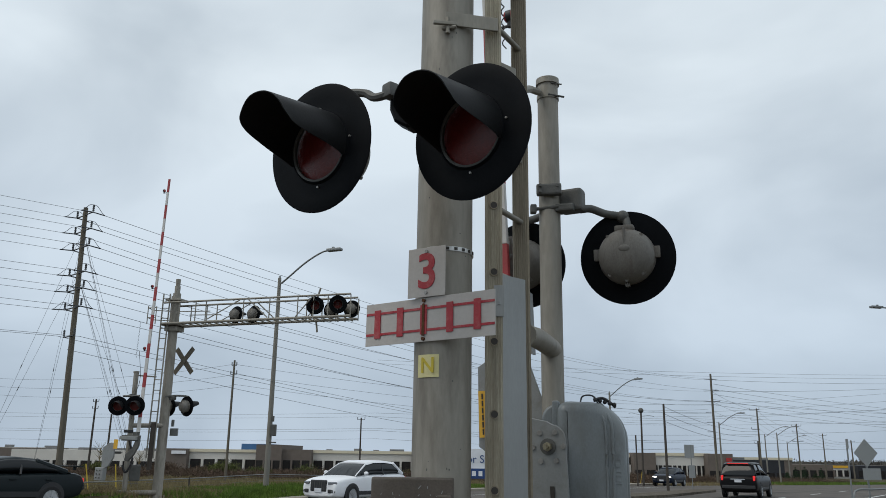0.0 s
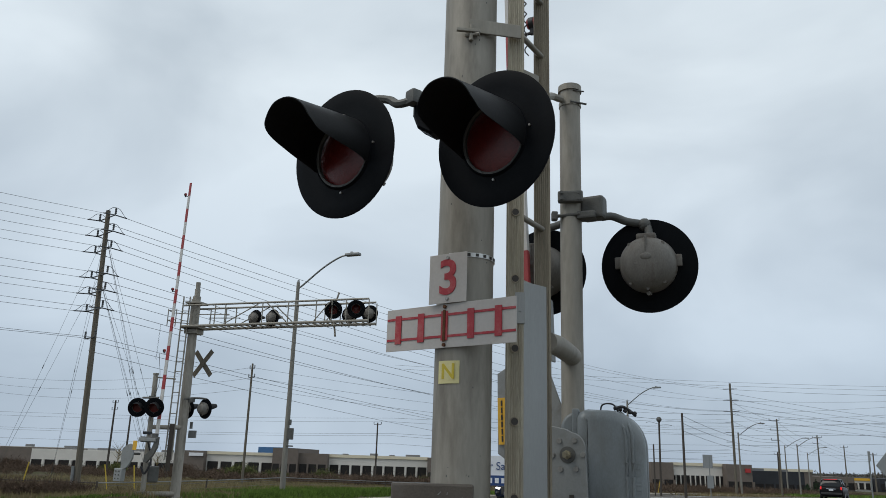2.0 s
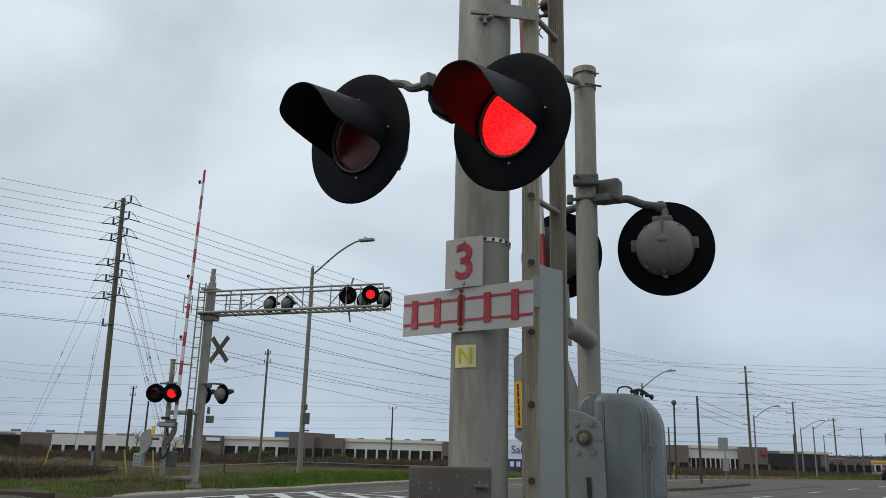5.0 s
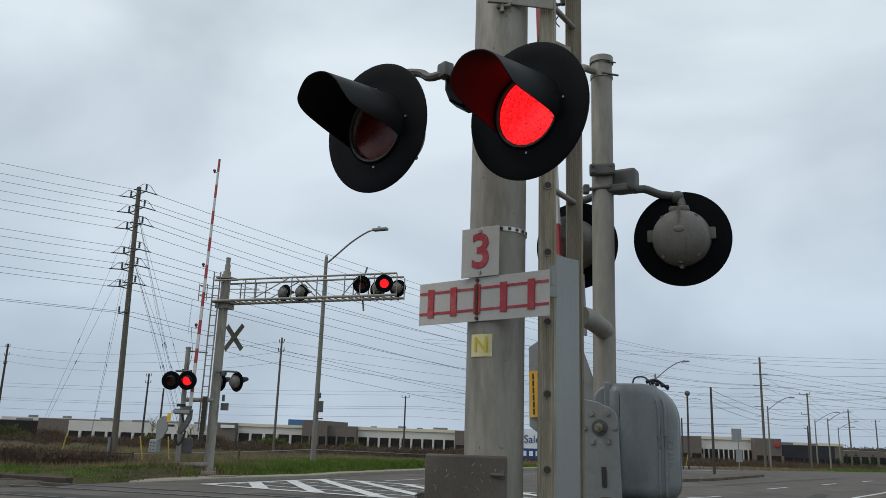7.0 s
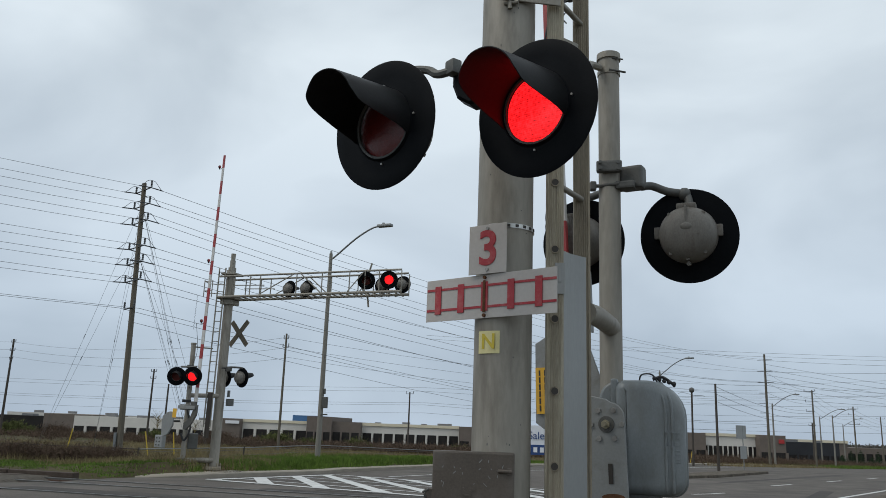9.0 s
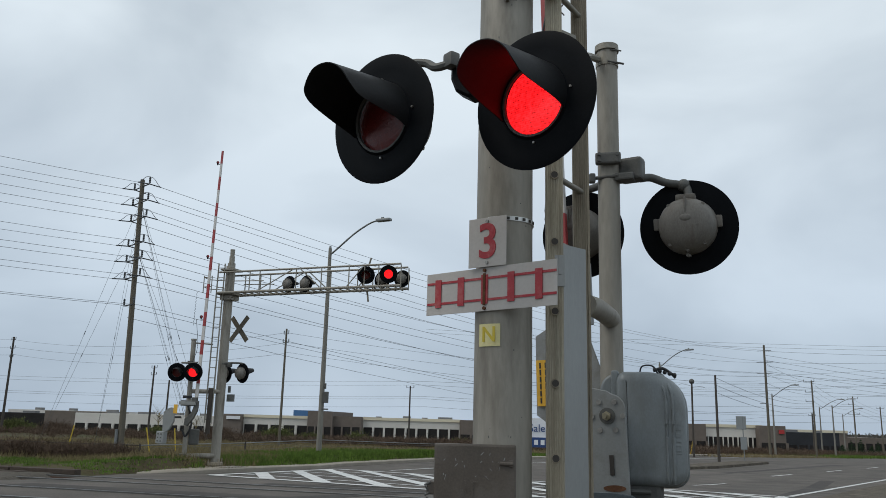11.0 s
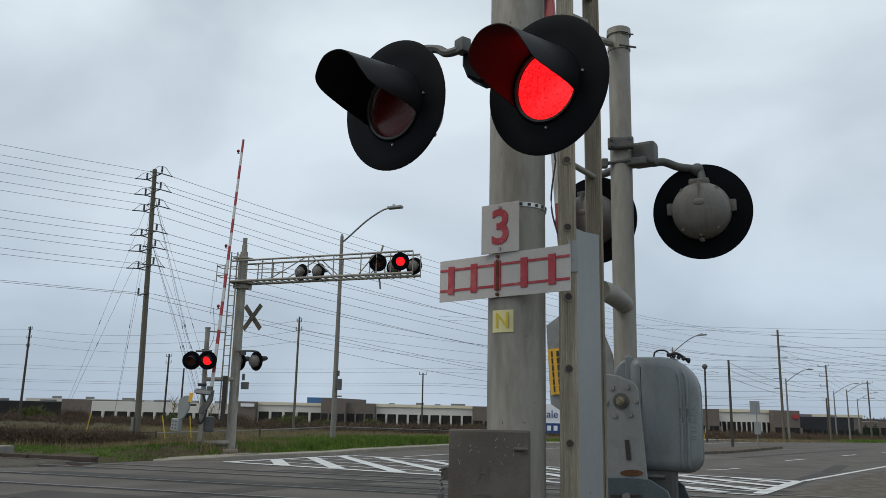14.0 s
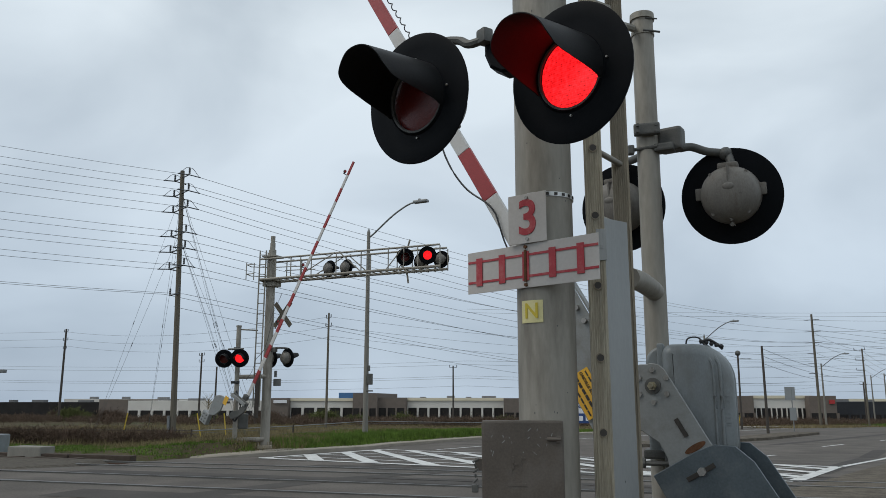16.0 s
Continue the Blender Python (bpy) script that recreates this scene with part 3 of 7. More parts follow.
def b_hood(bm):
    """Long drooping visor: a tapered tunnel over the lens, cut away along its underside."""
    n, m = 72, 12
    grid = {}
    for i in range(n + 1):
        deg = -24 + 226 * i / n
        a = radians(deg)
        length = sum(float(np.interp(deg + d, HOOD_ANGLE, HOOD_LENGTH)) for d in (-4, -2, 0, 2, 4)) / 5
        for j in range(m + 1):
            y = length * j / m
            r = 0.164 - 0.042 * y
            z = r * math.sin(a) - 0.004 * (y / 0.34) ** 2
            for s, rr in ((0, 0.0), (1, 0.004)):
                grid[i, j, s] = bm.verts.new(((r + rr) * math.cos(a), -0.012 - y, z + rr * math.sin(a)))
    for i in range(n):
        for j in range(m):
            bm.faces.new((grid[i, j, 0], grid[i + 1, j, 0], grid[i + 1, j + 1, 0], grid[i, j + 1, 0]))
            bm.faces.new((grid[i, j, 1], grid[i, j + 1, 1], grid[i + 1, j + 1, 1], grid[i + 1, j, 1]))
        bm.faces.new((grid[i, m, 0], grid[i + 1, m, 0], grid[i + 1, m, 1], grid[i, m, 1]))
    for j in range(m):
        for i in (0, n):
            bm.faces.new((grid[i, j, 0], grid[i, j + 1, 0], grid[i, j + 1, 1], grid[i, j, 1]))


def b_housing(bm):
    lathe(bm, [(0.150, 0.012), (0.176, 0.012), (0.180, 0.03), (0.175, 0.07), (0.171, 0.11), (0.163, 0.15), (0.142, 0.185), (0.105, 0.208), (0.05, 0.218), (0.0, 0.22)], 48)
    # flange lugs, ribs and the maker's raised oval
    for a in (0, 180):
        x = 0.182 * math.cos(radians(a))
        box(bm, (x, 0.05, 0.02), (0.05, 0.03, 0.075), 0, 0.008)
    box(bm, (0, 0.17, 0.09), (0.012, 0.09, 0.15), 0, 0.004)
    box(bm, (0, 0.10, 0.172), (0.12, 0.09, 0.04), 0, 0.012)
    ball(bm, (0, 0.214, 0.035), 0.03, 1.3, 0.35, 0.8, 14)
    for dx in (-0.06, -0.03, 0.0, 0.03, 0.06):
        box(bm, (dx, 0.215, -0.005), (0.022, 0.006, 0.012))
    for a in (50, 130, 230, 310, 270):
        rod(bm, (0.158 * math.cos(radians(a)), 0.12, 0.158 * math.sin(radians(a))), (0.158 * math.cos(radians(a)), 0.165, 0.158 * math.sin(radians(a))), 0.011, seg=8)
    rod(bm, (0, 0.08, -0.185), (0, 0.13, -0.185), 0.014, seg=8)


def b_lens(bm):
    """A domed lens plate, lamps on one face and plain red glass on the other."""
    for sgn in (-1, 1):
        rings = []
        for i in range(9):
            r = 0.151 * i / 8
            y = sgn * (0.004 + 0.020 * (1 - (i / 8) ** 2))
            rings.append([bm.verts.new((r * math.cos(2 * math.pi * k / 40), y, r * math.sin(2 * math.pi * k / 40))) for k in range(40)] if i else [bm.verts.new((0, y, 0))])
        for A, B in zip(rings, rings[1:]):
            for k in range(40):
                j = (k + 1) % 40
                f = bm.faces.new((A[0], B[k], B[j]) if len(A) == 1 else (A[k], A[j], B[j], B[k]))
                f.material_index = 0 if sgn < 0 else 1
        if sgn < 0:
            rim = rings[-1]
        else:
            for k in range(40):
                bm.faces.new((rim[k], rim[(k + 1) % 40], rings[-1][(k + 1) % 40], rings[-1][k]))


# moments at which the two lamps change over
FIRST = 3.05
CHANGES = [FIRST, 3.25] + [round(3.742 + 0.496 * k, 3) for k in range(25)]


def lens_rows(right, base):
    """The plate turns half about its level axis at each change: lamp face out, then plain face out."""
    rows, ang = [(0.0, base)], 0
    for k, t in enumerate(CHANGES):
        if t > 15.9:
            break
        if k == 0 and not right:
            continue
        f = round(t * FPS)
        for d, a in ((-1, 0), (0, 88), (1, 176), (2, 180)):
            rows.append(((f + d) / FPS, base @ pose(0, 0, 0, ang + a, 0, 0)))
        ang += 180
    rows.append((16.0, base @ pose(0, 0, 0, ang, 0, 0)))
    return rows


def signal_head(parent, m, blink=None, hood=True):
    """One flashing lamp unit, looking along its local -y."""
    disc = part("signal_head", cached("background_disc", b_disc, M_BLACK), None, parent, "round black background plate of a flashing lamp", m)
    part("housing", cached("lamp_housing", b_housing, M_HOUSE), None, disc, "dull grey cast lamp housing")
    if hood:
        part("hood", cached("lamp_hood", b_hood, M_HOODIN), None, disc, "long matt black visor")
    lens = part("lens", cached("lamp_lens", b_lens, [M_LENS, M_LIT]), None, disc, "round red lens")
    lens.location = (0, 0.012, 0)
    if blink is not None:
        MOVERS.append((lens, lens_rows(blink == "right", Matrix.Translation((0, 0.012, 0)))))
    part("gasket", cached("lens_gasket", lambda bm: lathe(bm, [(0.147, -0.004), (0.148, -0.0105), (0.151, -0.0125), (0.158, -0.0135), (0.160, -0.009), (0.147, -0.004)], 48), M_CAST), None, disc, "worn dark ring round the lens")
    for a in (88, 5, 268):
        bmx = cached("disc_bolt", lambda bm: rod(bm, (0, -0.012, 0), (0, 0.004, 0), 0.005, seg=8), M_BOLT)
        part("bolt", bmx, None, disc, m=Matrix.Translation((0.184 * math.cos(radians(a)), 0, 0.184 * math.sin(radians(a)))))
    return disc


# ---- near signal mast ----
P1 = Vector((0.078, 3.958, 0))
mast = thing("signal_mast", "tall weathered aluminium crossing signal mast with two flashing lamps", "signal mast", "crossing signal masts")
bm = bmesh.new()
rod(bm, (P1.x - 0.008, P1.y, 0.0), (P1.x + 0.004, P1.y, 7.4), 0.146, 0.143, 48)
part("pole", bm, M_GALV, mast, "round weathered aluminium pole with streaks", smooth=True)
bm = bmesh.new()
rod(bm, (P1.x, P1.y, 2.340), (P1.x, P1.y, 2.362), 0.1475, seg=48)
band = part("reflective_band", bm, M_STRIP, mast, "thin pale clamp band", smooth=True)
# band slots: black chips painted for the shade inside them
for k in range(7):
    bm = bmesh.new()
    a = radians(-120 + 17 * k)
    box(bm, (P1.x + 0.149 * math.cos(a), P1.y + 0.149 * math.sin(a), 2.351), (0.016, 0.004, 0.014), math.degrees(a) + 90)
    part("band_slot", bm, M_INK_SHADE, mast)
rl, rr_ = (-0.500, 3.334, 2.685), (0.176, 3.124, 2.687)
for (x, y, z), az, which in ((rl, 215, "left"), (rr_, 217.5, "right")):
    signal_head(mast, facing(x, y, z, az, 4), which)
# crossarm: hub, two bent tubes and a clamp round the pole
bm = bmesh.new()
box(bm, (-0.135, 3.42, 2.955), (0.05, 0.07, 0.12), 40, 0.012)
box(bm, (-0.195, 3.39, 3.00), (0.055, 0.065, 0.07), 40, 0.01)
rod(bm, (-0.10, 3.45, 2.93), (0.06, 3.86, 2.92), 0.035, seg=12)
part("arm_hub", bm, M_CAST, mast, "cast junction hub", smooth=True)
bm = bmesh.new()
prism(bm, [(-0.075, 0.075), (0.075, 0.09), (0.075, -0.085), (0.01, -0.085), (-0.05, -0.045), (-0.075, 0.02)], -0.05, 0.05, 0.012)
bmesh.ops.transform(bm, matrix=pose(-0.108, 3.42, 2.898, 0, 0, -25) @ Matrix.Diagonal((1.05, 1, 1.0, 1)), verts=bm.verts)
part("hub_box", bm, M_BLACK, mast, "black cast junction box behind the visor")
bm = bmesh.new()
tube(bm, smooth_pts([(-0.20, 3.39, 2.985), (-0.27, 3.43, 2.985), (-0.32, 3.46, 3.02), (-0.40, 3.48, 3.025), (-0.435, 3.46, 2.96), (-0.44, 3.46, 2.84)]), 0.021)
part("arm_tube", bm, M_CAST, mast, smooth=True)
bm = bmesh.new()
tube(bm, smooth_pts([(-0.15, 3.40, 2.955), (-0.05, 3.37, 2.96), (0.08, 3.31, 2.985), (0.22, 3.27, 2.97), (0.25, 3.24, 2.84)]), 0.021)
part("arm_tube", bm, M_CAST, mast, smooth=True)
# small dark marks set on the metal
rs = random.Random(3)
for k in range(22):
    a, z = radians(rs.uniform(-150, -40)), rs.uniform(1.1, 3.9)
    bm = bmesh.new()
    box(bm, (P1.x - 0.004 + 0.1462 * math.cos(a), P1.y + 0.1462 * math.sin(a), z), (rs.uniform(0.002, 0.005), 0.002, rs.uniform(0.003, 0.011)), math.degrees(a) + 90)
    part("dark_chip", bm, M_CAST, mast, "small dark mark in the metal")
# yellow label with a pale letter
bm = bmesh.new()
n = 6
prev = None
for k in range(n + 1):
    a = radians(-143 + 46.0 * k / n)
    x, y = P1.x - 0.006 + 0.1500 * math.cos(a), P1.y + 0.1500 * math.sin(a)
    cur = [bm.verts.new((x, y, 1.708)), bm.verts.new((x, y, 1.818))]
    if prev:
        bm.faces.new((prev[0], cur[0], cur[1], prev[1]))
    prev = cur
lab = part("label_plate", bm, M_YEL, mast, "small faded yellow label with a pale letter N")
lettering("letter", "N", 0.105, M_PALEY, lab, pose(P1.x - 0.080, P1.y - 0.1305, 1.763, 90, 0, -31), 0.0015, 0.0015)
# ladder bracket straps
bm = bmesh.new()
box(bm, (0.205, 3.83, 3.635), (0.30, 0.012, 0.080), 12, 0.004)
box(bm, (0.06, 3.79, 3.60), (0.13, 0.02, 0.02), 8, 0.004)
rod(bm, (0.075, 3.80, 3.545), (0.075, 3.80, 3.64), 0.012, seg=8)
rod(bm, (0.045, 3.81, 3.58), (0.12, 3.79, 3.58), 0.010, seg=8)
part("ladder_strap", bm, M_GALV2, mast, "bent steel strap")
bm = bmesh.new()
box(bm, (0.38, 3.98, 3.44), (0.22, 0.012, 0.06), 40, 0.004)
part("ladder_strap", bm, M_GALV2, mast)

# ---- ladder fixed beside the mast ----
ladder = thing("mast_ladder", "weathered fluted metal ladder with round hollow rungs", "ladder")
LA, LB = Vector((0.327, 3.90, 0)), Vector((0.500, 4.19, 0))
ld = (LB - LA).normalized()
laz = math.degrees(math.atan2(ld.y, ld.x))


def ladder_rail(c, name, material):
    bm = bmesh.new()
    # fluted channel section, run from foot to top
    sec = [(-0.044, 0.036), (-0.044, -0.006)]
    for k in range(7):
        x = -0.036 + 0.0115 * k
        sec += [(x - 0.003, -0.006), (x - 0.002, -0.011), (x + 0.002, -0.011), (x + 0.003, -0.006)]
    sec += [(0.044, -0.006), (0.044, 0.036), (0.038, 0.036), (0.038, 0.002), (-0.038, 0.002), (-0.038, 0.036)]
    lo = [bm.verts.new((c.x + x, c.y + y, 0.0)) for x, y in sec]
    hi = [bm.verts.new((c.x + x, c.y + y, 6.4)) for x, y in sec]
    for k in range(len(sec)):
        m = (k + 1) % len(sec)
        bm.faces.new((lo[k], lo[m], hi[m], hi[k]))
    bm.faces.new(lo[::-1])
    bm.faces.new(hi)
    part(name, bm, material, ladder)


ladder_rail(LA, "rail", M_LADDER)
ladder_rail(LB, "rail", M_LADDER2)
zs = [1.185 + 0.355 * k for k in range(-2, 14)]
for z in zs:
    bm = bmesh.new()
    rod(bm, (LA.x, LA.y + 0.004, z), (LB.x, LB.y, z), 0.016, seg=14)
    part("rung", bm, M_GALV2, ladder, smooth=True)
    # a flat black disc gives the shade inside the hollow rung
    bm = bmesh.new()
    bmesh.ops.create_circle(bm, cap_ends=True, segments=14, radius=0.0175, matrix=Matrix.Translation((LA.x, LA.y - 0.0172, z)) @ Matrix.Rotation(radians(90), 4, "X"))
    part("rung_hole", bm, M_INK_SHADE, ladder, "open rung end, its inner shade drawn as a black disc")
    bm = bmesh.new()
    rod(bm, (LA.x, LA.y - 0.006, z), (LA.x, LA.y - 0.0165, z), 0.0225, seg=20)
    part("rung_collar", bm, M_LADDER2, ladder, smooth=True)
# flat anti-climb door bolted over the rungs
shield = thing("anti_climb_panel", "flat grey metal anti-climb panel fixed over the ladder", "panel")
bm = bmesh.new()
a, b = Vector((0.358, 3.90)), Vector((0.502, 4.13))
d = (b - a)
quad = ((a, 2.238), (b, 2.262))
nrm = Vector((d.y, -d.x)).normalized()
A, B = [[bm.verts.new((p.x + nrm.x * off, p.y + nrm.y * off, z)) for p, zt in quad for z in (0.55, zt)] for off in (0.0, 0.012)]
for f in ((A[0], A[2], A[3], A[1]), (B[0], B[1], B[3], B[2]), (A[0], A[1], B[1], B[0]), (A[2], B[2], B[3], A[3]), (A[1], A[3], B[3], B[1]), (A[0], B[0], B[2], A[2])):
    bm.faces.new(f)
part("sheet", bm, M_SHIELD, shield)
bm = bmesh.new()
box(bm, (0.352, 3.888, 2.10), (0.05, 0.006, 0.16), 0, 0.002)
box(bm, (0.352, 3.885, 2.13), (0.012, 0.008, 0.10), 0, 0.002)
part("hinge_plate", bm, M_SHIELD, shield)

# ---- signs on the mast ----
sg = thing("track_count_sign", "square white metal sign with a red numeral three", "sign", m=pose(-0.014, 3.812, 2.226, 90, 0, -33))
bm = bmesh.new()
box(bm, (0, 0, 0), (0.222, 0.252, 0.004), 0, 0.0015)
part("plate", bm, M_SIGN, sg)
lettering("numeral", "3", 0.245, M_SRED, sg, pose(0.004, -0.004, 0.004, 0, 0, 0), 0.002, 0.005)
for y in (0.105, -0.105):
    bm = bmesh.new()
    rod(bm, (0, y, 0), (0, y, 0.009), 0.009, seg=10)
    part("bolt", bm, M_BOLT, sg)
sg = thing("tracks_sign", "long white metal sign with a red railway track symbol", "sign", m=pose(-0.008, 3.825, 1.990, 90, 0, -37))
bm = bmesh.new()
box(bm, (0, 0, 0), (0.800, 0.218, 0.004), 0, 0.0015)
part("plate", bm, M_SIGN, sg)
for y in (0.055, -0.052):
    bm = bmesh.new()
    box(bm, (0.002, y, 0.004), (0.792, 0.012, 0.003))
    part("rail_stripe", bm, M_SRED, sg)
for x in (-0.318, -0.168, -0.018, 0.142, 0.302):
    bm = bmesh.new()
    box(bm, (x, 0.0, 0.006), (0.040, 0.146, 0.003))
    part("sleeper_stripe", bm, M_SRED, sg)
bm = bmesh.new()
box(bm, (-0.018, 0.0, 0.009), (0.016, 0.16, 0.004), 0, 0.002)
for y in (0.095, -0.095):
    rod(bm, (-0.018, y, 0), (-0.018, y, 0.012), 0.009, seg=10)
part("worn_strap", bm, M_RUST, sg, "worn riveted strap")

# ---- cast control box on the mast ----
cb = thing("junction_box", "bronze-grey cast metal junction box with hinged lid and padlock", "junction box", m=pose(-0.045, 3.745, 0.975, 0, 0, -3))
bm = bmesh.new()
box(bm, (0, 0.03, 0), (0.345, 0.16, 0.52), 0, 0.012)
part("body", bm, M_BOX, cb)
bm = bmesh.new()
box(bm, (-0.008, -0.065, 0), (0.372, 0.03, 0.545), 0, 0.010)
part("lid", bm, M_BOX, cb)
for z in (0.19, -0.10):
    bm = bmesh.new()
    rod(bm, (0.105, -0.088, z), (0.165, -0.088, z), 0.009, seg=10)
    box(bm, (0.155, -0.082, z), (0.018, 0.02, 0.03), 0, 0.003)
    part("hinge", bm, M_BOX, cb)
bm = bmesh.new()
box(bm, (-0.205, -0.066, 0.075), (0.045, 0.012, 0.055), 0, 0.004)
part("hasp", bm, M_BOX, cb)
bm = bmesh.new()
for k in range(6):
    a = 60 * k
    rod(bm, (-0.218 + 0.010 * math.cos(a), -0.075, 0.10 - 0.022 * k), (-0.228 - 0.008 * math.cos(a), -0.07, 0.085 - 0.022 * k), 0.005, seg=6)
box(bm, (-0.226, -0.072, -0.03), (0.03, 0.018, 0.036), 0, 0.005)
part("padlock", bm, M_CAST, cb, "padlock on a short chain")
# raised mark in the lid, drawn as plain strokes
bm = bmesh.new()
for dx, dz, ww, hh in ((-0.022, 0.085, 0.010, 0.055), (0.012, 0.075, 0.010, 0.055), (-0.005, 0.08, 0.035, 0.008), (-0.03, 0.055, 0.008, 0.03), (0.024, 0.105, 0.02, 0.008)):
    box(bm, (dx - 0.03, -0.081, dz), (ww, 0.004, hh), 0)
part("raised_mark", bm, M_BOX, cb)
bm = bmesh.new()
box(bm, (-0.035, -0.081, -0.01), (0.085, 0.004, 0.012))
part("raised_bar", bm, M_BOX, cb)
# paint flecks and scratches
bm = bmesh.new()
rs = random.Random(5)
for k in range(18):
    x, z = rs.uniform(-0.15, 0.13), 0.235 - abs(rs.gauss(0, 0.045)) - (0.03 if k % 3 else 0.0)
    box(bm, (x, -0.0812, z), (rs.uniform(0.0010, 0.0028), 0.001, rs.uniform(0.004, 0.024)), 0, 0, Matrix.Translation((x, 0, z)) @ Matrix.Rotation(rs.uniform(-0.9, 0.9), 4, "Y") @ Matrix.Translation((-x, 0, -z)))
part("paint_flecks", bm, M_SHIELD, cb)

# ---- gate mast behind ----
GAX = 205.0          # compass angle that the machine's plates face
gm = thing("gate_mast", "slim grey gate mast with a barrier machine and rear flashing lamps", "gate mast", "gate masts")
P2 = Vector((0.755, 4.858, 0))
bm = bmesh.new()
rod(bm, (P2.x - 0.006, P2.y, 0.0), (P2.x + 0.008, P2.y, 3.775), 0.070, 0.0685, 32)
part("pole", bm, M_GALV, gm, "slim weathered round pole", smooth=True)
bm = bmesh.new()
rod(bm, (P2.x + 0.008, P2.y, 3.77), (P2.x + 0.008, P2.y, 3.812), 0.079, 0.077, 32)
part("cap", bm, M_GALV2, gm, "flat round cap", smooth=True)
bm = bmesh.new()
rod(bm, (P2.x + 0.008, P2.y, 3.66), (P2.x + 0.008, P2.y, 3.69), 0.074, seg=32)
part("clamp_ring", bm, M_GALV2, gm, smooth=True)
bm = bmesh.new()
rod(bm, (P2.x - 0.0, P2.y - 0.075, 3.675), (P2.x + 0.11, P2.y - 0.05, 3.668), 0.007, seg=8)
part("clamp_bolt", bm, M_CAST, gm)
bm = bmesh.new()
rod(bm, (P2.x + 0.02, P2.y - 0.07, 3.76), (P2.x + 0.095, P2.y - 0.05, 3.76), 0.005, seg=8)
part("clamp_bolt", bm, M_CAST, gm)
bm = bmesh.new()
tube(bm, [(P2.x - 0.06, P2.y - 0.05, 3.70), (0.62, 4.68, 3.66), (0.50, 4.22, 3.42)], 0.024, 8)
part("tie_bar", bm, M_GALV2, gm)
bm = bmesh.new()
tube(bm, smooth_pts([(0.53, 4.26, 1.985), (0.62, 4.45, 1.99), (0.74, 4.79, 1.985), (0.755, 4.858, 1.98)]), 0.058, 18)
part("brace_pipe", bm, M_GALV, gm, "thick welded brace pipe", smooth=True)
for (x, y, z), az in (((1.257, 4.878, 2.585), 19), ((0.642, 5.308, 2.628), 30)):
    signal_head(gm, facing(x, y, z, az, -7))
bm = bmesh.new()
box(bm, (P2.x + 0.15, P2.y - 0.02, 2.945), (0.15, 0.11, 0.15), -28, 0.02)
box(bm, (P2.x - 0.01, P2.y - 0.085, 3.000), (0.16, 0.05, 0.075), -10, 0.012)
box(bm, (P2.x + 0.10, P2.y - 0.05, 2.885), (0.12, 0.10, 0.05), -20, 0.012)
for dx, dz in ((-0.06, 0.02), (-0.06, -0.02), (0.05, 0.02), (0.05, -0.02)):
    rod(bm, (P2.x - 0.01 + dx, P2.y - 0.105, 3.000 + dz), (P2.x - 0.01 + dx, P2.y - 0.125, 3.000 + dz), 0.010, seg=8)
box(bm, (P2.x + 0.165, P2.y - 0.079, 2.955), (0.045, 0.01, 0.05), -28, 0.004)
rod(bm, (P2.x - 0.10, P2.y - 0.03, 2.885), (P2.x + 0.05, P2.y - 0.08, 2.890), 0.012, seg=8)
box(bm, (P2.x - 0.105, P2.y - 0.03, 2.885), (0.04, 0.05, 0.06), 0, 0.01)
part("arm_box", bm, M_CAST, gm, "cast grey junction box on a clamp", smooth=False)
bm = bmesh.new()
tube(bm, smooth_pts([(P2.x + 0.20, P2.y - 0.02, 2.890), (P2.x + 0.27, P2.y - 0.01, 2.900), (P2.x + 0.36, P2.y - 0.005, 2.870), (P2.x + 0.44, P2.y - 0.0, 2.860), (P2.x + 0.485, P2.y - 0.01, 2.850), (P2.x + 0.495, P2.y - 0.04, 2.785), (P2.x + 0.49, P2.y - 0.05, 2.76)]), 0.026, 12)
ball(bm, (P2.x + 0.475, P2.y - 0.01, 2.850), 0.042, seg=12)
part("arm_tube", bm, M_CAST, gm, "bent lamp arm tube", smooth=True)
bm = bmesh.new()
tube(bm, smooth_pts([(P2.x + 0.05, P2.y + 0.08, 2.905), (P2.x - 0.05, P2.y + 0.25, 2.910), (P2.x - 0.12, P2.y + 0.36, 2.895), (P2.x - 0.12, P2.y + 0.37, 2.745)]), 0.026, 12)
part("arm_tube", bm, M_CAST, gm, "bent lamp arm tube", smooth=True)
# barrier machine casing
bm = bmesh.new()
CM = pose(0.965, 4.83, 1.30, 0, 0, -14)
def rounded(x0, x1, z0, z1, radii, n=7):
    """A rectangle in x and z with its own radius at each corner: foot left, top left, top right, foot right."""
    pts = []
    for (cx, cz, a0), r in zip(((x0, z0, 270), (x0, z1, 180), (x1, z1, 90), (x1, z0, 0)), radii):
        ox, oz = cx + (r if cx == x0 else -r), cz + (r if cz == z0 else -r)
        for k in range(n + 1):
            a = radians(a0 - 90 * k / n)
            pts.append((ox + r * math.cos(a), oz + r * math.sin(a)))
    return pts


def soft_prism(bm, o, y0, y1, bev):
    vs = len(bm.verts)
    f = [bm.verts.new((x, y0, z)) for x, z in o]
    g = [bm.verts.new((x, y1, z)) for x, z in o]
    fs = [bm.faces.new(f), bm.faces.new(g[::-1])]
    for k in range(len(o)):
        m = (k + 1) % len(o)
        fs.append(bm.faces.new((f[m], f[k], g[k], g[m])))
    bmesh.ops.recalc_face_normals(bm, faces=fs)
    bmesh.ops.bevel(bm, geom=list(fs[0].edges), offset=bev, segments=4, affect="EDGES", profile=0.55)


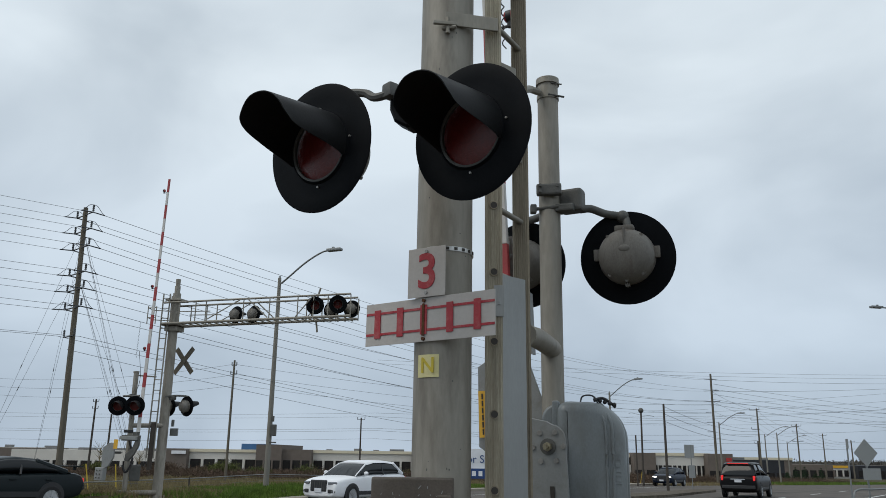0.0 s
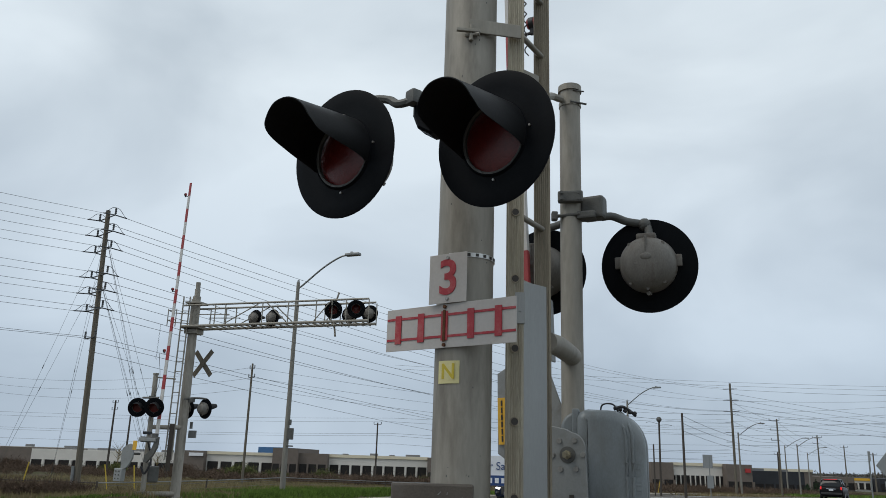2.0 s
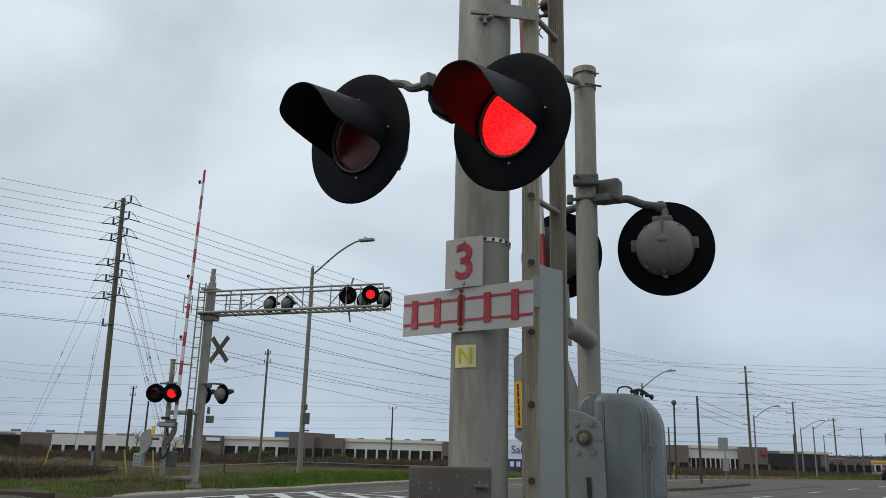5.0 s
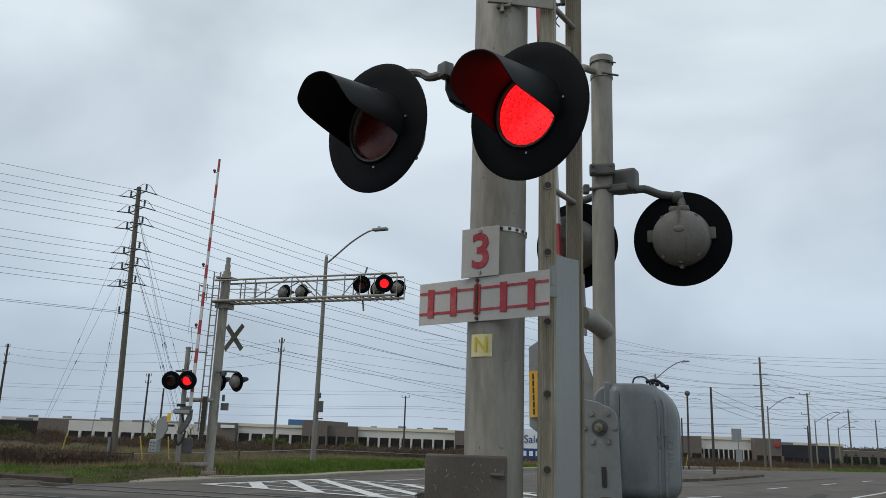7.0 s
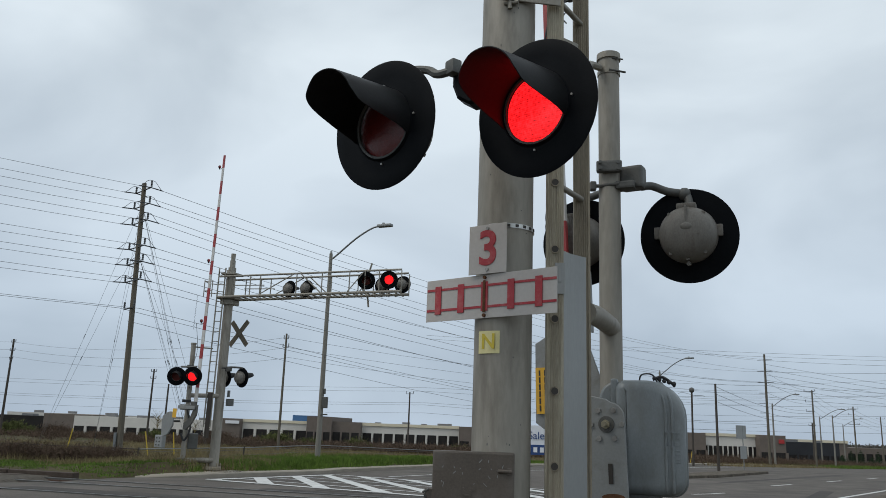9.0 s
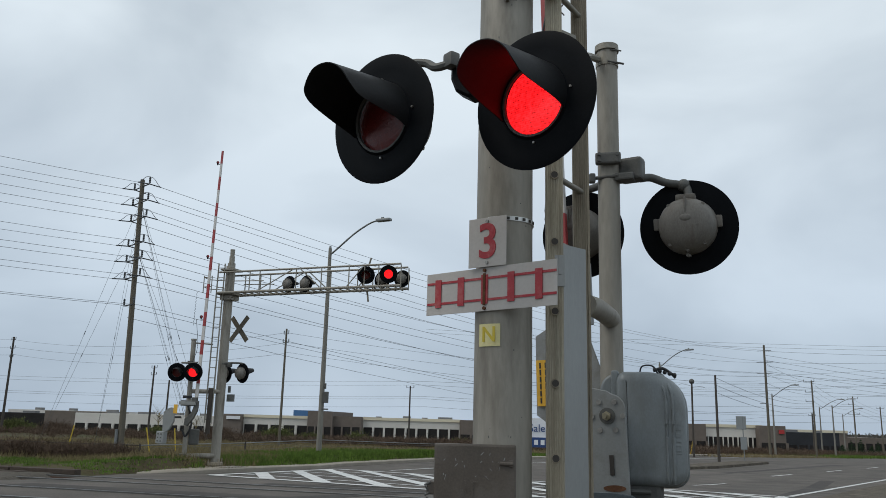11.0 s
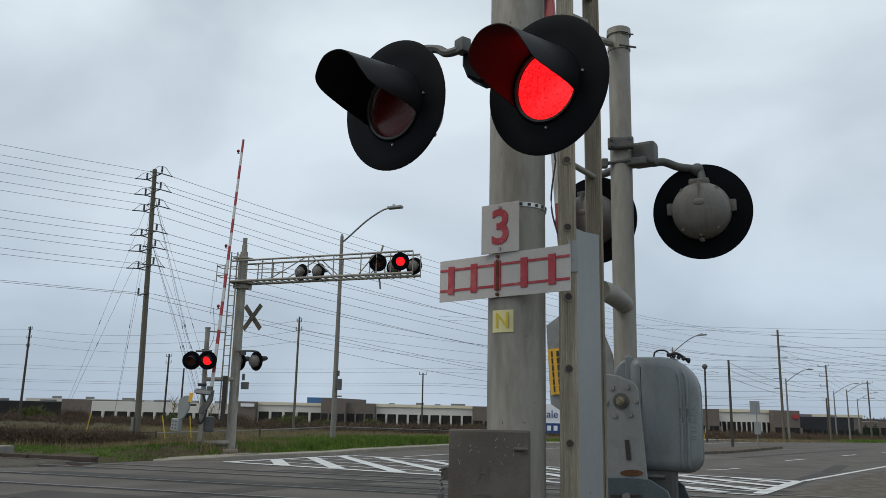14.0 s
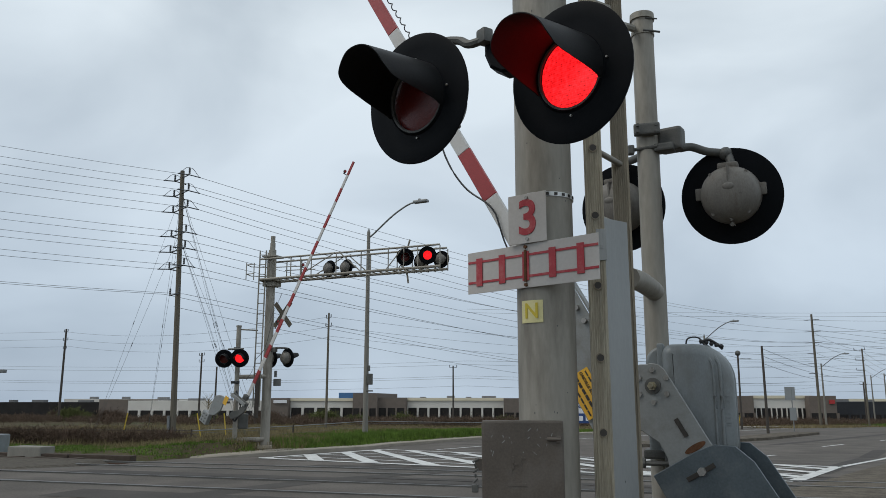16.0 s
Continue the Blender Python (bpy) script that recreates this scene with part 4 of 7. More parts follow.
soft_prism(bm, rounded(-0.275, 0.222, -0.295, 0.350, (0.05, 0.10, 0.20, 0.09)), -0.12, 0.26, 0.02)
bmesh.ops.transform(bm, matrix=CM, verts=bm.verts)
part("machine_casing", bm, M_MECH, gm, "rounded grey cast barrier machine casing", smooth=True)
bm = bmesh.new()
soft_prism(bm, rounded(-0.175, 0.214, -0.29, 0.358, (0.07, 0.06, 0.21, 0.10)), -0.215, -0.11, 0.065)
bmesh.ops.transform(bm, matrix=CM, verts=bm.verts)
part("cover", bm, M_MECH, gm, "deep rounded cover", smooth=True)
for x in (0.105, 0.140):
    bm = bmesh.new()
    tube(bm, smooth_pts([(x, -0.205, -0.265), (x, -0.2155, -0.20), (x, -0.2155, 0.18), (x - 0.02, -0.205, 0.275), (x - 0.05, -0.15, 0.332), (x - 0.07, -0.08, 0.347), (x - 0.07, 0.1, 0.347)]), 0.010, 8)
    bmesh.ops.transform(bm, matrix=CM, verts=bm.verts)
    part("cast_ridge", bm, M_MECH, gm, smooth=True)
bm = bmesh.new()
soft_prism(bm, rounded(-0.205, -0.165, -0.27, 0.366, (0.01, 0.01, 0.01, 0.01), 2), -0.15, 0.2, 0.01)
bmesh.ops.transform(bm, matrix=CM, verts=bm.verts)
part("flange", bm, M_MECH, gm, "upright cast flange")
for z, w_, h_ in ((0.06, 0.030, 0.004), (0.045, 0.006, 0.026), (0.03, 0.030, 0.004), (0.0, 0.026, 0.022), (-0.035, 0.030, 0.005), (-0.055, 0.030, 0.012), (-0.085, 0.034, 0.005), (-0.10, 0.034, 0.005)):
    bm = bmesh.new()
    box(bm, (0.166, -0.2125, z), (w_, 0.005, h_), 0, 0.001)
    bmesh.ops.transform(bm, matrix=CM, verts=bm.verts)
    part("cast_mark", bm, M_MECH, gm)
bm = bmesh.new()
tube(bm, smooth_pts([(0.90, 4.75, 1.63), (0.91, 4.73, 1.69), (0.97, 4.72, 1.695), (1.01, 4.74, 1.645)]), 0.005, 6)
tube(bm, smooth_pts([(0.97, 4.70, 1.665), (1.02, 4.69, 1.68), (1.07, 4.70, 1.655), (1.10, 4.71, 1.63)]), 0.009, 8)
for k in range(5):
    ball(bm, (0.98 + 0.028 * k, 4.695, 1.672 - 0.007 * k), 0.013, seg=8)
part("lifting_loop", bm, M_TRIM, gm, "black cable loop and clip")
bm = bmesh.new()
box(bm, (0.90, 4.82, 0.90), (0.26, 0.30, 0.30), -14, 0.03)
box(bm, (0.755, 4.84, 1.03), (0.20, 0.22, 0.05), -14, 0.01)
rod(bm, (0.60, 4.70, 0.985), (0.92, 4.62, 0.985), 0.014, seg=8)
rod(bm, (0.585, 4.71, 0.985), (0.63, 4.695, 0.985), 0.028, seg=8)
part("machine_bracket", bm, M_CAST, gm, "dark clamp bracket under the machine")
bm = bmesh.new()
tube(bm, smooth_pts([(0.42, 4.05, 1.25), (0.40, 4.03, 1.1), (0.43, 4.0, 0.95), (0.38, 4.0, 0.85), (0.44, 4.0, 0.7)]), 0.006, 6)
tube(bm, smooth_pts([(0.41, 4.05, 1.0), (0.44, 4.02, 0.9), (0.37, 4.0, 0.8), (0.42, 4.0, 0.65)]), 0.006, 6)
part("loose_cable", bm, M_TRIM, gm, "thin black loose cable")


PX = 0.04            # the plates sit a little beside the hub


def near_machine(ga, s):
    """Plates, bolts and bracket of the near gate, on its swinging part."""
    for y0, y1, mt in ((-0.115, -0.100, M_PLATE), (0.30, 0.315, M_PLATE)):
        bm = bmesh.new()
        o = [(0.105, -0.44), (-0.17, -0.44), (-0.145, -0.37), (-0.14, -0.28), (-0.19, -0.18), (-0.25, -0.12), (-0.22, 0.175), (-0.12, 0.170), (0.0, 0.142)]
        o += [(0.015 + 0.09 * math.sin(radians(a)), 0.035 + 0.09 * math.cos(radians(a))) for a in range(10, 91, 16)]
        o = [(x + PX, z) for x, z in o][::-1]
        prism(bm, o, y0, y1, 0.004)
        part("pivot_plate", bm, mt, ga, "grey rounded steel pivot plate")
        bm = bmesh.new()
        prism(bm, [(-0.22, -0.415), (-0.22, -1.0), (0.30, -1.0), (0.29, -0.60), (0.25, -0.49), (0.16, -0.43), (0.05, -0.415)], y0 - 0.022, y1 - 0.018, 0.003)
        part("weight_arm", bm, M_DPLATE, ga, "dark blue-grey counterweight arm plate")
    bm = bmesh.new()
    prism(bm, [(0.02 + PX + 0.065 * math.cos(radians(a)), -0.395 + 0.018 * math.sin(radians(a))) for a in range(0, 360, 24)], -0.119, -0.113)
    part("rust_slot", bm, M_RUST, ga, "rusted slot")
    # slots are not cut; black strips stand for their shade
    for sx, sy, sz, sw, sh in ((0.012 + PX, -0.1195, -0.27, 0.026, 0.11), (0.02, -0.1425, -0.52, 0.17, 0.026)):
        bm = bmesh.new()
        box(bm, (sx, sy, sz), (sw, 0.005, sh), 0, 0.002)
        part("slot", bm, M_INK_SHADE, ga, "adjustment slot, its shade drawn as a black strip")
    bm = bmesh.new()
    rod(bm, (0.03, -0.135, -0.52), (0.03, -0.165, -0.52), 0.024, seg=6)
    part("slot_bolt", bm, M_BOLT, ga)
    for k in range(6):
        bm = bmesh.new()
        a = radians(60 + 60 * k)
        rod(bm, (PX + 0.090 * math.cos(a), -0.112, 0.090 * math.sin(a)), (PX + 0.090 * math.cos(a), -0.126, 0.090 * math.sin(a)), 0.016, seg=6)
        part("hex_bolt", bm, M_BOLT, ga)
    bm = bmesh.new()
    rod(bm, (PX, -0.11, 0), (PX, -0.122, 0), 0.046, seg=20)
    part("pivot_washer", bm, M_CAST, ga)
    bm = bmesh.new()
    rod(bm, (PX, -0.12, 0), (PX, -0.142, 0), 0.026, seg=6)
    rod(bm, (PX, -0.142, 0), (PX, -0.175, 0), 0.014, seg=12)
    part("pivot_nut", bm, M_BRASS, ga, "brass-coloured pivot nut")
    # folded steel bracket that carries the arm, off to one side
    bm = bmesh.new()
    o = [(0.12, -0.06), (0.06, 0.10), (0.08, 0.30), (0.15, 0.52), (0.14, 0.98), (0.35, 0.98), (0.36, 0.60), (0.50, 0.52), (0.51, 0.02), (0.40, -0.06)]
    prism(bm, [(x * s, z) for x, z in o][::int(s)], 0.20, 0.215, 0.003)
    box(bm, (0.135 * s, 0.245, 0.78), (0.012, 0.07, 0.40))
    box(bm, (0.345 * s, 0.245, 0.78), (0.012, 0.07, 0.40))
    part("arm_bracket", bm, M_PLATE, ga, "folded grey steel arm bracket")
    for zz in (0.62, 0.72, 0.85, 0.93):
        for bx in (0.19, 0.31):
            bm = bmesh.new()
            rod(bm, (bx * s, 0.20, zz), (bx * s, 0.17, zz), 0.018, seg=6)
            part("bracket_bolt", bm, M_BOLT, ga)
    bm = bmesh.new()
    box(bm, (0.415 * s, 0.188, 0.22), (0.165, 0.004, 0.29))
    yp = part("notice_plate", bm, M_SIGNY, ga, "orange-yellow notice plate with small dark writing")
    lettering("writing", "OAKVILLE SUBDIVISION", 0.026, M_INK_SHADE, yp, pose(0.388 * s, 0.184, 0.22, 90, 90, 0), 0.001, 0.0006)
    for x, w, zc in ((0.470, 0.020, 0.22), (0.430, 0.034, 0.22), (0.355, 0.018, 0.22)):
        for k in range(6):
            bm = bmesh.new()
            box(bm, (x * s, 0.184, zc + 0.110 - 0.044 * k), (w * 0.5, 0.003, 0.036))
            part("writing_bar", bm, M_INK_SHADE, yp)


def far_machine(ga, s):
    """The same machine seen across the road: side plate with weight, notice and curved bracket."""
    bm = bmesh.new()
    prism(bm, [(-0.17, 0.14), (0.0, 0.25), (0.11, 0.28), (0.23, 0.26), (0.27, -0.12), (0.11, -0.37), (-0.05, -0.46), (-0.15, -0.41), (-0.19, -0.04)], -0.22, -0.17, 0.008)
    part("side_plate", bm, M_PLATE, ga, "grey steel side plate")
    bm = bmesh.new()
    box(bm, (-0.17, -0.20, -0.60), (0.30, 0.16, 0.36), 0, 0.02)
    wt = part("counterweight", bm, M_SHIELD, ga, "pale grey weight block")
    for k in range(6):
        bm = bmesh.new()
        rod(bm, (-0.23 + 0.12 * (k % 2), -0.28, -0.50 - 0.10 * (k // 2)), (-0.23 + 0.12 * (k % 2), -0.30, -0.50 - 0.10 * (k // 2)), 0.02, seg=6)
        part("weight_bolt", bm, M_CAST, wt)
    bm = bmesh.new()
    prism(bm, [(0.27, 0.34), (0.80, 0.34), (0.72, 0.14), (0.49, -0.04), (0.48, -0.20), (0.60, -0.23), (0.80, -0.04), (0.95, 0.21), (0.96, 0.50), (0.27, 0.50)], -0.02, 0.04, 0.006)
    part("arm_bracket", bm, M_CAST, ga, "dark curved steel arm bracket")
    bm = bmesh.new()
    box(bm, (0.57, 0.0, 0.42), (0.66, 0.14, 0.10), 0, 0.01)
    part("bracket_bar", bm, M_PLATE, ga)
    bm = bmesh.new()
    box(bm, (0.31, -0.235, 0.24), (0.15, 0.01, 0.26))
    part("notice_plate", bm, M_SIGNY, ga, "orange-yellow notice plate")
    bm = bmesh.new()
    box(bm, (0.62, 0.18, 0.52), (0.16, 0.12, 0.16), 8, 0.02)
    part("arm_clamp", bm, M_CAST, ga, "dark arm clamp")


def gate_assembly(parent, m, mirror=1.0, length=7.8, out=0.30, foot=0.50):
    """The swinging part: pivot at the origin, arm up local z, falling towards local +x * mirror."""
    ga = part("gate_arm", cached("gate_hub", lambda bm: rod(bm, (0, -0.09, 0), (0, 0.29, 0), 0.035, seg=16), M_CAST), None, parent, "swinging barrier arm with counterweight plates", m)
    s = mirror
    (near_machine if s < 0 else far_machine)(ga, s)
    # striped arm in short boards
    z, k, seg = foot, 0, 0.43
    while z < length:
        w0 = 0.125 - 0.055 * (z / length)
        w1 = 0.125 - 0.055 * ((z + seg) / length)
        bm = bmesh.new()
        xc = out * s
        o = [(xc - w0 / 2, z), (xc - w1 / 2, z + seg), (xc + w1 / 2, z + seg), (xc + w0 / 2, z)]
        prism(bm, o, 0.222, 0.262, 0.004)
        part("stripe", bm, M_GWHITE if k % 2 == 0 else M_GRED, ga, "pale grey-white stripe" if k % 2 == 0 else "faded red stripe")
        z += seg
        k += 1
    for zz in (3.02, 4.9, length - 0.25):
        xs = out * s - 0.15 * s
        bm = bmesh.new()
        rod(bm, (xs - 0.018, 0.235, zz), (xs + 0.018, 0.235, zz), 0.047, seg=16)
        rod(bm, (xs, 0.235, zz - 0.085), (xs, 0.235, zz - 0.02), 0.02, seg=8)
        rod(bm, (xs, 0.235, zz - 0.075), (out * s, 0.235, zz - 0.075), 0.012, seg=6)
        al = part("arm_lamp", bm, M_TRIM, ga, "small round arm lamp on a short bracket", smooth=True)
        for e in (-1, 1):
            bm = bmesh.new()
            ball(bm, (xs + 0.020 * e, 0.235, zz), 0.042, 0.55, 1, 1, 14)
            part("arm_lamp_lens", bm, M_GRED, al, "domed red lens", smooth=True)
    bm = bmesh.new()
    pts = [(0.215 * s + 0.012 * math.cos(0.9 * i), 0.20 + 0.012 * math.sin(0.9 * i), 2.75 + 0.012 * i) for i in range(90)]
    tube(bm, pts, 0.005, 5)
    tube(bm, smooth_pts([(0.345 * s, 0.20, 1.62), (0.36 * s, 0.20, 1.72), (0.45 * s, 0.21, 1.95), (0.46 * s, 0.21, 2.25), (0.36 * s, 0.21, 2.70), (0.30 * s, 0.21, 2.95)]), 0.007, 6)
    tube(bm, smooth_pts([(0.345 * s, 0.20, 1.62), (0.40 * s, 0.20, 1.3), (0.33 * s, 0.20, 0.95)]), 0.006, 6)
    part("lamp_cable", bm, M_TRIM, ga, "thin black lamp cable", smooth=True)
    return ga


FAR_ANGLES = [(0, 1.2), (13.3, 1.2), (13.7, 2.2), (14.0, 4.0), (14.5, 11.0), (15.0, 18.9), (15.5, 25.0), (16.0, 29.5)]
GATE_ANGLES = [(0, 2.2), (13.3, 2.2), (13.7, 2.7), (14.0, 4.2), (14.5, 11.4), (15.0, 19.6), (15.5, 25.5), (16.0, 30.1)]


def gate_rows(base, s):
    return [(t, base @ pose(0, 0, 0, 0, a * s, 0)) for t, a in (GATE_ANGLES if s < 0 else FAR_ANGLES)]


near_gate_base = facing(0.694, 4.708, 1.396, GAX) @ pose(0, 0, 0)
near_gate = gate_assembly(gm, near_gate_base, mirror=-1.0, out=0.328, foot=0.47)
MOVERS.append((near_gate, gate_rows(near_gate_base, -1.0)))


# ---- far signal mast with cantilever ----
far = thing("signal_mast", "weathered cantilever signal mast with lattice arm on the grass bank", "signal mast", "crossing signal masts")
F1 = Vector((-8.09, 24.0))
bm = bmesh.new()
rod(bm, (F1.x, F1.y, -0.3), (F1.x - 0.02, F1.y, 5.95), 0.145, 0.138, 24)
part("pole", bm, M_GALV, far, "thick round weathered pole", smooth=True)
bm = bmesh.new()
rod(bm, (F1.x, F1.y, 5.95), (F1.x, F1.y, 6.05), 0.12, seg=16)
rod(bm, (F1.x, F1.y, 6.05), (F1.x, F1.y, 6.28), 0.085, seg=16)
rod(bm, (F1.x, F1.y, 6.28), (F1.x, F1.y, 6.5), 0.065, 0.075, 16)
part("bell", bm, M_GALV2, far, "small round bell on top", smooth=True)
bm = bmesh.new()
box(bm, (F1.x, F1.y, -0.09), (0.44, 0.44, 0.10), 20, 0.02)
part("base_plate", bm, M_LADDER2, far, "rust-stained base plate")
bm = bmesh.new()
box(bm, (F1.x - 0.21, F1.y - 0.30, 1.45), (0.13, 0.05, 1.35), 0, 0.01)
part("anti_climb_cover", bm, M_DWOOD, far, "rust-brown cover over the ladder foot")
for dx, dy in ((-0.15, -0.15), (0.15, -0.15), (0.15, 0.15), (-0.15, 0.15)):
    bm = bmesh.new()
    rod(bm, (F1.x + dx, F1.y + dy, -0.06), (F1.x + dx, F1.y + dy, 0.06), 0.022, seg=6)
    part("anchor_bolt", bm, M_LADDER2, far)
CD = Vector((0.966, -0.26)).normalized()
TIP = 5.88


def cp(d, off=0.0, z=0.0):
    """A point along the lattice arm: metres out, metres across, height."""
    p = F1 + CD * d + Vector((CD.y, -CD.x)) * off
    return (p.x, p.y, z)


for off in (-0.32, 0.32):
    for z, zt, r in ((5.06, 5.13, 0.042), (5.71, 5.77, 0.03)):
        bm = bmesh.new()
        rod(bm, cp(-0.2, off, z), cp(TIP, off * 0.9, zt), r, seg=10)
        part("chord", bm, M_GALV2, far, smooth=True)
    for k, d in enumerate((0.35, 0.9, 1.25, 2.5, 3.35, 4.25, 4.75, 5.2, 5.9)):
        bm = bmesh.new()
        rod(bm, cp(d, off, 5.08), cp(d, off, 5.74), 0.018, seg=6)
        part("upright", bm, M_GALV2, far)
    for d0, d1, za, zb in ((1.3, 2.45, 5.15, 5.75), (3.3, 2.6, 5.15, 5.75), (4.2, 4.7, 5.15, 5.72)):
        bm = bmesh.new()
        rod(bm, cp(d0, off, za), cp(d1, off, zb), 0.018, seg=6)
        part("brace", bm, M_GALV2, far)
    bm = bmesh.new()
    rod(bm, cp(0.3, off, 5.42), cp(1.4, off, 5.40), 0.015, seg=6)
    part("handrail", bm, M_GALV2, far)
bm = bmesh.new()
for k in range(26):
    d = 0.1 + 0.225 * k
    rod(bm, cp(d, -0.33, 5.08), cp(d, 0.33, 5.08), 0.018, seg=5)
part("walkway_grating", bm, M_GALV2, far, "open steel walkway grating")
for cz, cw, ch in ((5.05, 0.62, 0.06), (5.82, 0.50, 0.05), (4.93, 0.42, 0.14)):
    bm = bmesh.new()
    box(bm, (F1.x + 0.02, F1.y, cz), (cw, cw, ch), -15, 0.005)
    part("collar", bm, M_GALV2, far)
bm = bmesh.new()
tube(bm, smooth_pts([cp(4.62, -0.33, 4.78), cp(4.55, -0.36, 5.1), cp(4.38, -0.38, 5.35), cp(4.52, -0.36, 5.7), cp(4.66, -0.34, 6.12)]), 0.028, 8)
part("bent_rod", bm, M_GALV2, far, "bent upright rod", smooth=True)
for d, off, z, az, bl in ((4.70, 0.10, 5.50, 172, "left"), (5.42, 0.10, 5.51, 172, "right"), (2.15, 0.1, 5.30, 32, None), (2.74, 0.1, 5.30, 32, None), (5.02, -0.40, 5.44, 20, None), (5.66, -0.40, 5.45, 20, None)):
    p = cp(d, off, z)
    signal_head(far, facing(*p, az, 7 if bl else 2) @ Matrix.Diagonal((0.88, 0.88, 0.88, 1)), bl)
# ladder on its side
for a in (-0.33, -0.13):
    bm = bmesh.new()
    rod(bm, (F1.x + a, F1.y - 0.28, 1.1), (F1.x + a - 0.0, F1.y - 0.22, 6.0), 0.022, seg=6)
    part("ladder_rail", bm, M_GALV2, far)
for k in range(16):
    bm = bmesh.new()
    rod(bm, (F1.x - 0.33, F1.y - 0.26, 1.2 + 0.31 * k), (F1.x - 0.13, F1.y - 0.26, 1.2 + 0.31 * k), 0.013, seg=6)
    part("ladder_rung", bm, M_GALV2, far)
bm = bmesh.new()
for z in (5.25, 5.55):
    tube(bm, [(F1.x - 0.5, F1.y - 0.3, z), (F1.x - 0.75, F1.y - 0.2, z), (F1.x - 0.75, F1.y + 0.2, z), (F1.x - 0.1, F1.y + 0.4, z)], 0.015, 6)
for x in (-0.75, -0.5):
    rod(bm, (F1.x + x, F1.y - 0.25, 5.05), (F1.x + x, F1.y - 0.25, 5.6), 0.015, seg=6)
part("ladder_cage", bm, M_GALV2, far)
# small rear lamps, sign plate back, cross
for x, y, az in ((-7.50, 24.1, 33), (-8.14, 24.40, 30)):
    signal_head(far, facing(x, y, 2.62, az, -4))
bm = bmesh.new()
tube(bm, smooth_pts([(F1.x, F1.y - 0.12, 2.88), (F1.x + 0.3, F1.y - 0.06, 2.92), (F1.x + 0.62, F1.y + 0.1, 2.9), (F1.x + 0.66, F1.y + 0.2, 2.75)]), 0.03, 8)
box(bm, (F1.x + 0.2, F1.y - 0.05, 2.86), (0.16, 0.14, 0.14), -20, 0.02)
part("lamp_arm", bm, M_CAST, far, smooth=True)
bm = bmesh.new()
box(bm, (F1.x + 0.28, F1.y + 0.12, 1.86), (0.30, 0.03, 0.22), -25, 0.004)
box(bm, (F1.x + 0.22, F1.y + 0.12, 2.12), (0.10, 0.03, 0.2), -25, 0.004)
part("sign_back", bm, M_STEELG, far, "small grey sign seen from behind")
for a in (48, -48):
    bm = bmesh.new()
    box(bm, (0, 0.01 if a > 0 else -0.01, 0), (1.02, 0.016, 0.16), 0, 0.003)
    part("crossbuck_blade", bm, M_WOOD, far, "dull brown back of a crossbuck blade", facing(F1.x + 0.33, F1.y + 0.26, 4.0, 205) @ pose(0, 0, 0, 0, a, 0))

fgm = thing("gate_mast", "slim far gate mast with barrier machine, flashing lamps and brackets", "gate mast", "gate masts")
F2 = Vector((-8.93, 23.6))
bm = bmesh.new()
rod(bm, (F2.x + 0.03, F2.y, -0.2), (F2.x, F2.y, 3.55), 0.072, seg=16)
part("pole", bm, M_GALV, fgm, smooth=True)
bm = bmesh.new()
rod(bm, (F2.x, F2.y, 3.55), (F2.x, F2.y, 3.6), 0.085, seg=16)
part("cap", bm, M_GALV2, fgm)
for z in (0.12, 2.02):
    bm = bmesh.new()
    rod(bm, (F2.x - (0.12 if z < 1 else 0), F2.y, z), (F1.x, F1.y - 0.1, z + 0.02), 0.065 if z > 1 else 0.075, seg=12)
    part("brace_pipe", bm, M_GALV, fgm, smooth=True)
bm = bmesh.new()
rod(bm, (F2.x, F2.y, 3.48), (F1.x - 0.3, F1.y - 0.2, 3.46), 0.022, seg=8)
part("tie_bar", bm, M_GALV2, fgm)
bm = bmesh.new()
box(bm, (F2.x - 0.08, F2.y, 0.06), (0.24, 0.24, 0.26), 20, 0.02)
part("base", bm, M_CAST, fgm, "dark base casting")
for x, y, bl in ((-9.26, 23.35, "left"), (-8.68, 23.12, "right")):
    signal_head(fgm, facing(x, y, 2.565, 170, 7) @ Matrix.Diagonal((0.92, 0.92, 0.92, 1)), bl)
bm = bmesh.new()
rod(bm, (-9.2, 23.5, 2.86), (-8.65, 23.3, 2.86), 0.03, seg=8)
box(bm, (F2.x, F2.y - 0.1, 2.87), (0.18, 0.16, 0.1), 20, 0.01)
part("lamp_arm", bm, M_CAST, fgm)
bm = bmesh.new()
box(bm, (F2.x + 0.18, F2.y + 0.25, 0.68), (0.30, 0.30, 0.46), 20, 0.04)
part("machine_casing", bm, M_CAST, fgm, "dark grey barrier machine casing")
bm = bmesh.new()
box(bm, (F2.x + 0.0, F2.y - 0.1, 1.85), (0.26, 0.04, 0.08), 20, 0.01)
tube(bm, smooth_pts([(F2.x + 0.05, F2.y - 0.1, 1.6), (F2.x + 0.2, F2.y - 0.1, 1.1), (F2.x + 0.05, F2.y - 0.1, 0.7), (F2.x - 0.08, F2.y - 0.1, 0.9)]), 0.03, 6)
part("cable", bm, M_TRIM, fgm, "loose black cable")
far_gate_base = facing(-9.27, 23.40, 1.25, 205)
far_gate = gate_assembly(fgm, far_gate_base, mirror=1.0, length=8.2, out=0.62, foot=0.58)
MOVERS.append((far_gate, gate_rows(far_gate_base, 1.0)))


